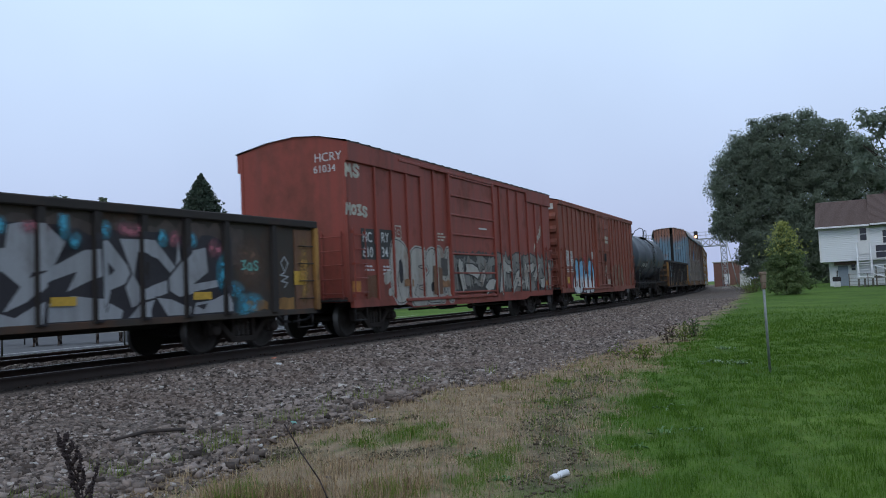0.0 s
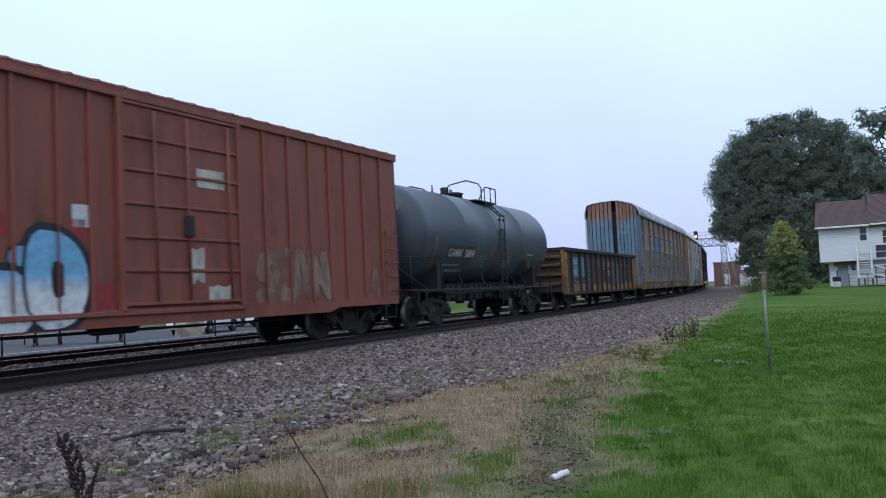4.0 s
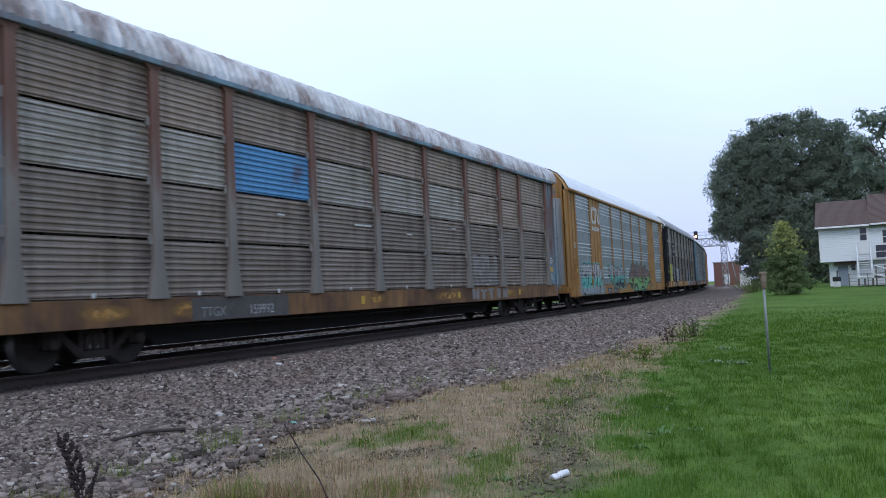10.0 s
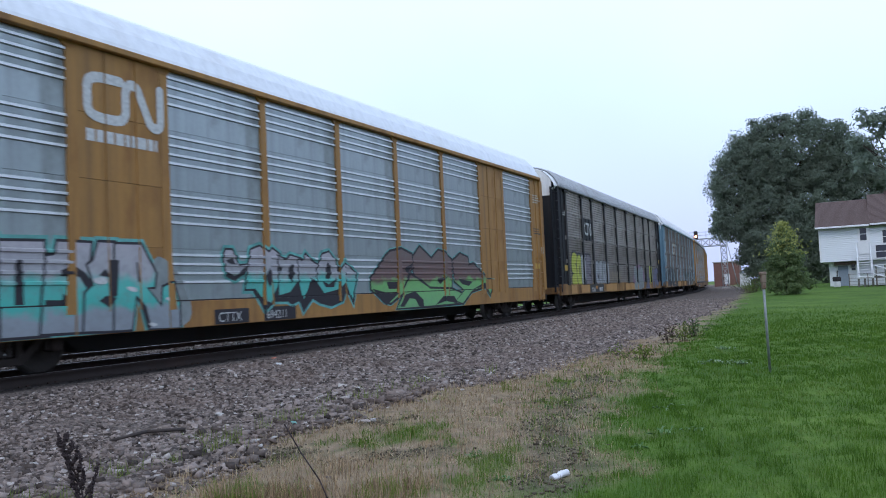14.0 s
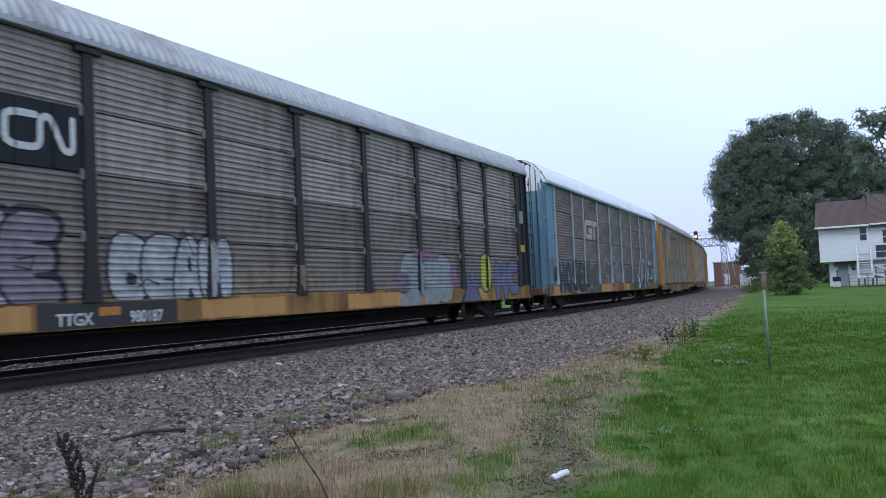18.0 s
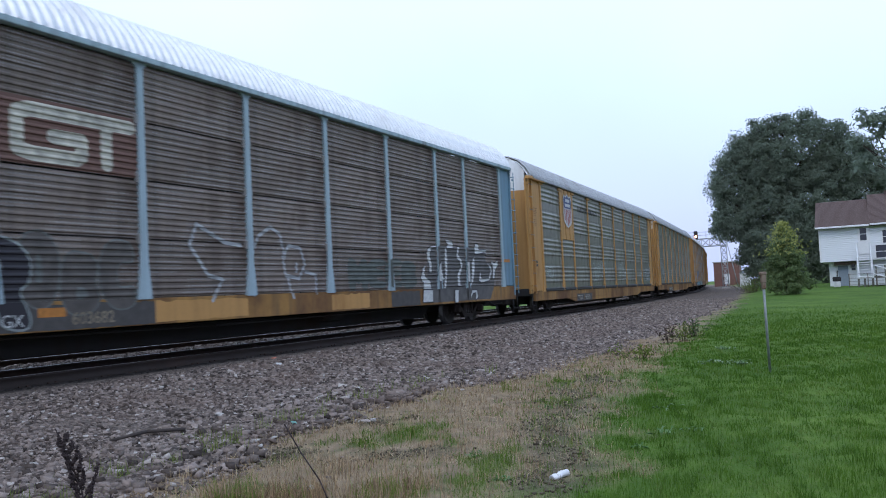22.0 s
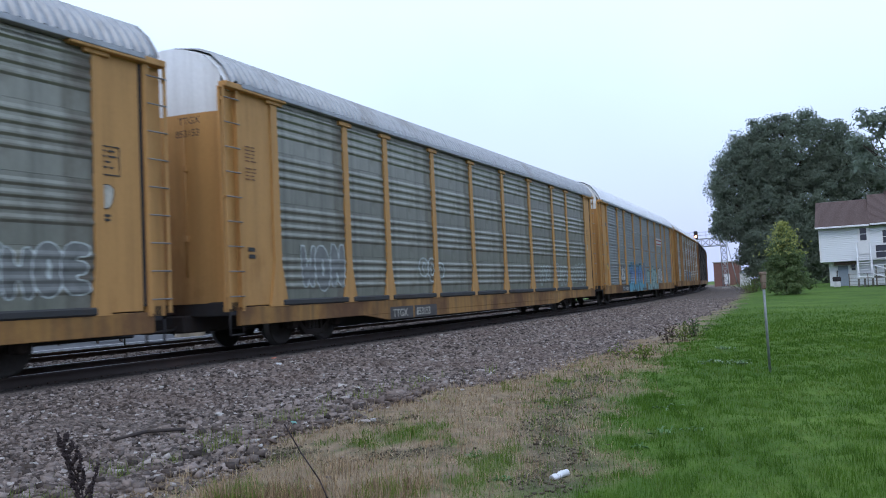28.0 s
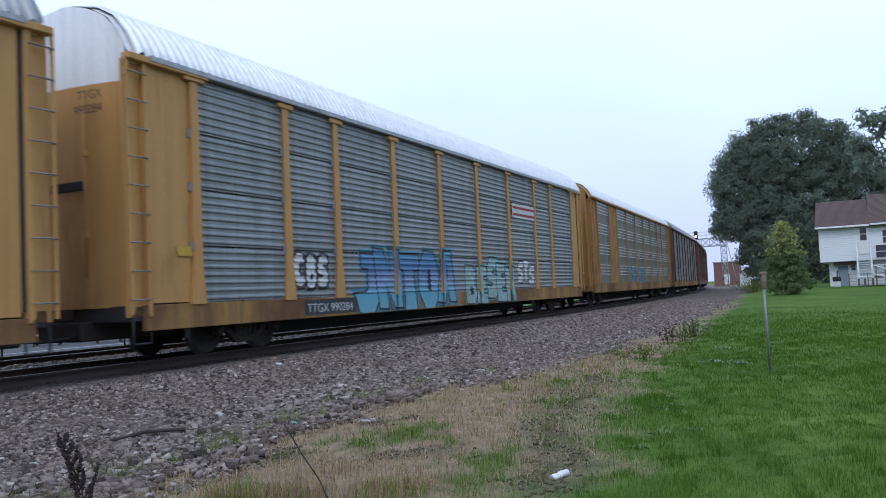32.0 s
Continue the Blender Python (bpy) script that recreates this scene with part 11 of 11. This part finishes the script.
def gantry():
    th = thing("signal_gantry", "galvanised lattice signal gantry over the tracks with a red light", "signal")
    s0 = 118.0
    xm, ym, a = on_track(s0, GANTRY_OFF)
    th.matrix_basis = pose(xm, ym, float(lift(np.array([xm]), np.array([ym]))[0]) - 0.1, 0, 0, math.degrees(a))
    H = 8.4

    def lattice(name, p, q, w, n, up):
        """Four chords from p to q, w apart, with crossed bars between them."""
        p, q, up = Vector(p), Vector(q), Vector(up)
        d = (q - p)
        sd = d.normalized().cross(up).normalized() * w / 2
        u = up.normalized() * w / 2
        bm = bmesh.new()
        cs = [sd + u, sd - u, -sd - u, -sd + u]
        for c in cs:
            tube(bm, p + c, q + c, 0.075, 6)
        for k in range(n):
            a_, b_ = p + d * k / n, p + d * (k + 1) / n
            for i in range(4):
                c0, c1 = cs[i], cs[(i + 1) % 4]
                tube(bm, a_ + c0, b_ + c1, 0.05, 4)
                tube(bm, a_ + c1, b_ + c0, 0.05, 4)
                tube(bm, b_ + c0, b_ + c1, 0.05, 4)
        part(name, bm, M_GALV, th)

    lattice("mast", (0, 0, 0), (0, 0, H + 0.7), 0.9, 8, (1, 0, 0))
    lattice("far_mast", (0, 15.5, 0), (0, 15.5, H), 0.9, 8, (1, 0, 0))
    lattice("beam", (0, -0.4, H - 0.75), (0, 15.9, H - 0.75), 1.25, 13, (0, 0, 1))
    bm = bmesh.new()
    for k in range(12):
        tube(bm, (-0.75, k * 1.3, H - 0.1), (-0.75, k * 1.3, H + 0.95), 0.04, 4)
    tube(bm, (-0.75, 0, H + 0.95), (-0.75, 14.3, H + 0.95), 0.04, 4)
    tube(bm, (-0.75, 0, H + 0.45), (-0.75, 14.3, H + 0.45), 0.04, 4)
    part("walkway_rail", bm, M_GALV, th)
    bm = bmesh.new()
    chamfer_box(bm, -0.6, 0.6, -0.6, 0.6, -0.3, 0.25, 0.03)
    part("footing", bm, M_CONC, th)
    bm = bmesh.new()
    pipe(bm, [(0.6, -1.9, 0.1), (0.2, -0.5, H - 0.6)], 0.07, 6)
    part("stay", bm, M_GALV, th)
    for yy in (4.2, 9.2):
        bm = bmesh.new()
        chamfer_box(bm, -0.95, -0.75, yy - 0.3, yy + 0.3, H - 0.2, H + 1.15, 0.06)
        for zz in (0.25, 0.75):
            lathe(bm, [(-1.25, 0.20), (-1.2, 0.21), (-0.95, 0.21)], 14, "x", (0, yy, H + zz))
        hd = part("signal_head", bm, M_BLACK, th)
        if yy < 6:
            gm, gt, gb = shader("red_signal_lens", 0.3)
            gb.inputs["Base Color"].default_value = (0.6, 0.02, 0.01, 1)
            gb.inputs["Emission Color"].default_value = (1.0, 0.10, 0.05, 1)
            gb.inputs["Emission Strength"].default_value = 22.0
            bm = bmesh.new()
            lathe(bm, [(-1.28, 0.05), (-1.27, 0.19), (-1.22, 0.2)], 16, "x", (0, yy, H + 0.25))
            part("lens", bm, gm, hd, "glowing red lens")


gantry()

# ---- low buildings and the far side of the line ----
M_BRICK = plain("dull_red_brick", (0.20, 0.10, 0.08), 0.9, 0, 3, 0.3, 0.2)
shed = thing("brick_shed", "low flat-roofed dull red brick building beyond the gantry", "building")
shed.matrix_basis = pose(61.8, 186.0, 0.2, 0, 0, 68)
bm = bmesh.new()
box(bm, -4, 4, -2.6, 2.6, -0.5, 4.6)
part("wall", bm, M_BRICK, shed)
bm = bmesh.new()
chamfer_box(bm, -4.2, 4.2, -2.8, 2.8, 4.6, 4.85, 0.05)
part("roof", bm, M_CONC, shed)
bm = bmesh.new()
chamfer_box(bm, -4.06, -3.98, -0.6, 0.5, 0, 2.2, 0.02)
part("door", bm, M_TRIM, shed)
hut = thing("signal_hut", "small white equipment hut near the tracks", "hut")
hut.matrix_basis = pose(*on_track(122.0, 7.4)[:2], 0.0, 0, 0, 60)
bm = bmesh.new()
chamfer_box(bm, -0.9, 0.9, -0.7, 0.7, -0.3, 2.0, 0.03)
part("cabinet", bm, M_TRIM, hut)
bm = bmesh.new()
chamfer_box(bm, -1.0, 1.0, -0.8, 0.8, 2.0, 2.12, 0.03)
part("roof", bm, M_GALV, hut)


def slab(name, s0, s1, o0, o1, rise, material, label):
    ob = ribbon(name, list(np.arange(s0, s1 + 0.1, 3.0)), [0, 0.25, 0.5, 0.75, 1], lambda s: (o0, o1), lambda o, s, x, y: float(lift(x, y)[0]) + rise, material)
    return tagged(ob, label, "paving", kind="structure")


M_ASPH = plain("pale_worn_asphalt", (0.10, 0.10, 0.105), 0.95, 0, 2.5, 0.3, 0.3)
M_ASPH.node_tree.nodes["Principled BSDF"].inputs["Specular IOR Level"].default_value = 0.12
slab("parking_lot", -45, 21, -52, -12.6, 0.035, M_ASPH, "pale worn asphalt of a car park")
slab("kerb", -45, 24, -12.6, -12.4, 0.10, M_CONC, "low pale concrete kerb of the car park")
slab("road", 24, 200, -34, -27, 0.03, M_ASPH, "pale asphalt road beyond the line")


# ---- parked cars ----
M_CARWHITE = plain("white_car_paint", (0.8, 0.8, 0.8), 0.25, 0.0, 4, 0.03, 0)
M_CARDARK = plain("dark_car_paint", (0.05, 0.055, 0.065), 0.25, 0.1, 4, 0.05, 0)
M_TYRE = plain("tyre_rubber", (0.02, 0.02, 0.021), 0.85, 0, 30, 0.2)
M_RIM = plain("alloy_rim", (0.45, 0.46, 0.47), 0.3, 0.9, 20, 0.1)
M_CARGLASS = plain("tinted_car_glass", (0.02, 0.025, 0.03), 0.05, 0, 2, 0.1, 0)
M_LAMP = plain("headlamp_glass", (0.6, 0.62, 0.63), 0.1, 0, 8, 0.1, 0)


def parked_car(label, s, off, turn, paint, tall):
    """Nose along local +x."""
    car = thing("parked_car", label, "car", "parked cars")
    x, y, a = on_track(s, off)
    car.matrix_basis = pose(x, y, float(lift(np.array([x]), np.array([y]))[0]) + 0.04, 0, 0, math.degrees(a) - 90 + turn)
    h = 1.68 if tall else 1.42
    belt = 1.02 if tall else 0.9
    L, w = 2.25, 0.88
    prof = [(-L, 0.42), (-L + 0.03, belt - 0.12), (-L + 0.15, belt), (0.75, belt), (1.5, belt - 0.10), (L - 0.15, belt - 0.28), (L, belt - 0.42), (L + 0.02, 0.45), (L - 0.1, 0.26), (-L + 0.1, 0.26)]
    bm = bmesh.new()
    rows = []
    for yy, k in ((-w, 0.93), (-w * 0.96, 1.0), (w * 0.96, 1.0), (w, 0.93)):
        rows.append([bm.verts.new((px * (0.985 if k < 1 else 1), yy, 0.26 + (pz - 0.26) * k)) for px, pz in prof])
    for p, q in zip(rows[:-1], rows[1:]):
        for i in range(len(prof)):
            j = (i + 1) % len(prof)
            bm.faces.new((p[i], q[i], q[j], p[j])).smooth = True
    bm.faces.new(rows[0])
    bm.faces.new(rows[-1][::-1])
    body = part("body", bm, paint, car)
    bm = bmesh.new()
    back = -L + (0.25 if tall else 0.75)
    cab = [(back, belt - 0.01), (back + 0.25, h - 0.08), (back + 0.6, h), (0.0, h), (0.3, h - 0.07), (1.0, belt - 0.01)]
    lo = [bm.verts.new((px, -w * (0.97 if pz < belt + 0.1 else 0.78), pz)) for px, pz in cab]
    hi = [bm.verts.new((px, w * (0.97 if pz < belt + 0.1 else 0.78), pz)) for px, pz in cab]
    for i in range(6):
        j = (i + 1) % 6
        bm.faces.new((lo[i], hi[i], hi[j], lo[j])).material_index = 1 if i in (0, 4) else 0
    bm.faces.new(lo).material_index = 1
    bm.faces.new(hi[::-1]).material_index = 1
    part("cabin", finish(bm, "cabin", [paint, M_CARGLASS]), None, car)
    for px in (back + 0.15, -0.55, 0.72):
        for sy in (-1, 1):
            bm = bmesh.new()
            pipe(bm, [(px, sy * w * 0.975, belt), (px + (0.2 if px < -1 else -0.05 if px < 0 else -0.62), sy * w * 0.80, h - 0.06)], 0.035, 6)
            part("pillar", bm, paint, car)
    for sx in (-1.35, 1.38):
        for sy in (-1, 1):
            bm = bmesh.new()
            lathe(bm, [(-0.11, 0.2), (-0.11, 0.31), (-0.08, 0.34), (0.08, 0.34), (0.11, 0.31), (0.11, 0.2)], 20, "y", (sx, sy * 0.80, 0.34))
            wheel = part("tyre", bm, M_TYRE, car)
            bm = bmesh.new()
            lathe(bm, [(-0.04, 0.05), (-0.115, 0.06), (-0.105, 0.2), (0.105, 0.2), (0.115, 0.06), (0.04, 0.05)], 12, "y", (sx, sy * 0.80, 0.34))
            part("rim", bm, M_RIM, wheel)
            bm = bmesh.new()
            lathe(bm, [(-0.02, 0.39), (0.02, 0.39)], 20, "y", (sx, sy * (w - 0.01), 0.36))
            part("wheel_arch", bm, M_TYRE, car)
    for sy in (-1, 1):
        bm = bmesh.new()
        chamfer_box(bm, L - 0.28, L + 0.02, min(sy * 0.5, sy * 0.82), max(sy * 0.5, sy * 0.82), belt - 0.42, belt - 0.27, 0.03)
        part("headlight", bm, M_LAMP, car)
        bm = bmesh.new()
        chamfer_box(bm, 0.55, 0.72, min(sy * 0.9, sy * 1.05), max(sy * 0.9, sy * 1.05), belt, belt + 0.14, 0.03)
        part("mirror", bm, paint, car)
    bm = bmesh.new()
    chamfer_box(bm, L - 0.05, L + 0.035, -0.5, 0.5, 0.46, 0.66, 0.02)
    part("grille", bm, M_TYRE, car)
    bm = bmesh.new()
    chamfer_box(bm, -L + 0.15, L - 0.2, -w - 0.005, w + 0.005, 0.25, 0.33, 0.02)
    part("sill_trim", bm, M_TYRE, car)


parked_car("white sport utility vehicle in the car park", *track_coords(-11.7, 41.5), -75, M_CARWHITE, True)
parked_car("white car parked nose towards the tracks", *track_coords(-10.1, 48.6), 6, M_CARWHITE, False)
parked_car("dark car parked in the far bay", *track_coords(-8.5, 58.0), 0, M_CARDARK, False)
parked_car("white car in the far bay of the car park", -6.0, -33, 180, M_CARWHITE, False)
parked_car("dark car in the far bay of the car park", -14.0, -36, 180, M_CARDARK, True)

# ---- picnic tables, boulder, rail fence ----
M_PLANK = plain("weathered_table_planks", (0.58, 0.56, 0.53), 0.85, 0, 8, 0.3, 0.2)


def picnic_table(x, y, turn):
    th = thing("picnic_table", "weathered grey picnic table with benches", "table", "picnic tables")
    th.matrix_basis = pose(x, y, float(lift(np.array([x]), np.array([y]))[0]) + 0.04, 0, 0, turn)
    for k in range(4):
        bm = bmesh.new()
        chamfer_box(bm, -0.95, 0.95, -0.37 + k * 0.19, -0.20 + k * 0.19, 0.70, 0.75, 0.008)
        part("tabletop_plank", bm, M_PLANK, th)
    for yy in (-0.78, 0.58):
        bm = bmesh.new()
        chamfer_box(bm, -0.95, 0.95, yy, yy + 0.22, 0.41, 0.46, 0.01)
        part("bench", bm, M_PLANK, th)
    for xx in (-0.45, 0.45):
        bm = bmesh.new()
        pipe(bm, [(xx, -0.6, 0.0), (xx, 0.25, 0.7)], 0.045, 6)
        pipe(bm, [(xx, 0.6, 0.0), (xx, -0.25, 0.7)], 0.045, 6)
        part("crossed_leg", bm, M_BARK, th)
        bm = bmesh.new()
        pipe(bm, [(xx, -0.68, 0.42), (xx, -0.45, 0.18), (xx, 0.45, 0.18), (xx, 0.68, 0.42)], 0.045, 6)
        part("bench_arm", bm, M_BARK, th)


picnic_table(-16.2, 34.7, 20)
picnic_table(-13.9, 35.2, 24)
bench = thing("red_bench", "red slatted bench beside the picnic tables", "bench")
bench.matrix_basis = pose(-18.8, 36.6, -0.39, 0, 0, 25)
for k in range(3):
    bm = bmesh.new()
    chamfer_box(bm, -0.8, 0.8, -0.25 + k * 0.17, -0.1 + k * 0.17, 0.42, 0.46, 0.008)
    part("seat_slat", bm, P_RED, bench)
for zz in (0.55, 0.72):
    bm = bmesh.new()
    chamfer_box(bm, -0.8, 0.8, 0.26, 0.3, zz, zz + 0.13, 0.008)
    part("back_slat", bm, P_RED, bench)
for xx in (-0.65, 0.65):
    bm = bmesh.new()
    pipe(bm, [(xx, -0.2, 0), (xx, -0.2, 0.42), (xx, 0.28, 0.42), (xx, 0.3, 0.85)], 0.025, 6)
    pipe(bm, [(xx, 0.25, 0), (xx, 0.25, 0.42)], 0.025, 6)
    part("leg", bm, M_BLACK, bench)
bm = bmesh.new()
bmesh.ops.create_icosphere(bm, subdivisions=3, radius=1.0)
for v in bm.verts:
    n = noise.noise(v.co * 1.7) * 0.25
    v.co = Vector((max(-0.75, min(0.75, v.co.x)) * 0.8, max(-0.7, min(0.7, v.co.y)) * 0.6, max(-0.6, min(0.75, v.co.z)) * 0.62)) * (1 + n)
rock = tagged(part("boulder", bm, plain("tan_limestone", (0.33, 0.28, 0.21), 0.9, 0, 6, 0.35, 0.4)), "squarish tan limestone boulder by the car park", "boulder")
rock.matrix_basis = pose(-11.25, 37.6, -0.15, 0, 0, 25)

fence = thing("post_row", "row of thin dark steel posts along the car park", "fence")
fb = bmesh.new()
tube(fb, (0, 0, 0), (0, 0, 0.95), 0.035, 8)
post_me = finish(fb, "fence_post", M_BLACK)
for k in range(9):
    x, y, a = on_track(-23 + k * 5.0, -11.4)
    part("fence_post", post_me, None, fence).matrix_basis = pose(x, y, float(lift(np.array([x]), np.array([y]))[0]) - 0.02)
# a utility pole far behind
pole = thing("utility_pole", "wooden utility pole with a crossarm behind the railway", "utility pole")
pole.matrix_basis = pose(26.0, 145.0, -0.4)
bm = bmesh.new()
tube(bm, (0, 0, 0), (0, 0, 10.2), 0.16, 8, 0.11)
part("mast", bm, M_BARK, pole)
for zz in (9.2, 9.8):
    bm = bmesh.new()
    chamfer_box(bm, -1.2, 1.2, -0.06, 0.06, zz, zz + 0.12, 0.01)
    part("crossarm", bm, M_BARK, pole)

# ---- motion ----
def car_pose(q, span, t):
    s = q + train_shift(t)
    xa, ya, _a = on_track(s - span / 2)
    xb, yb, _b = on_track(s + span / 2)
    return Matrix.Translation(((xa + xb) / 2, (ya + yb) / 2, 0)) @ Matrix.Rotation(math.atan2(yb - ya, xb - xa), 4, "Z")


def motions():
    for car, q, span in cars:
        walk(car, [(float(t), car_pose(q, span, float(t))) for t in range(0, 33)])
    r = 0.455
    times = [k / 15 for k in range(0, 481)]
    rows = [(t, -train_shift(t) / r) for t in times]
    for w, place in wheels:
        walk(w, [(t, Matrix.Translation(place) @ Matrix.Rotation(-a, 4, "Y")) for t, a in rows])


motions()
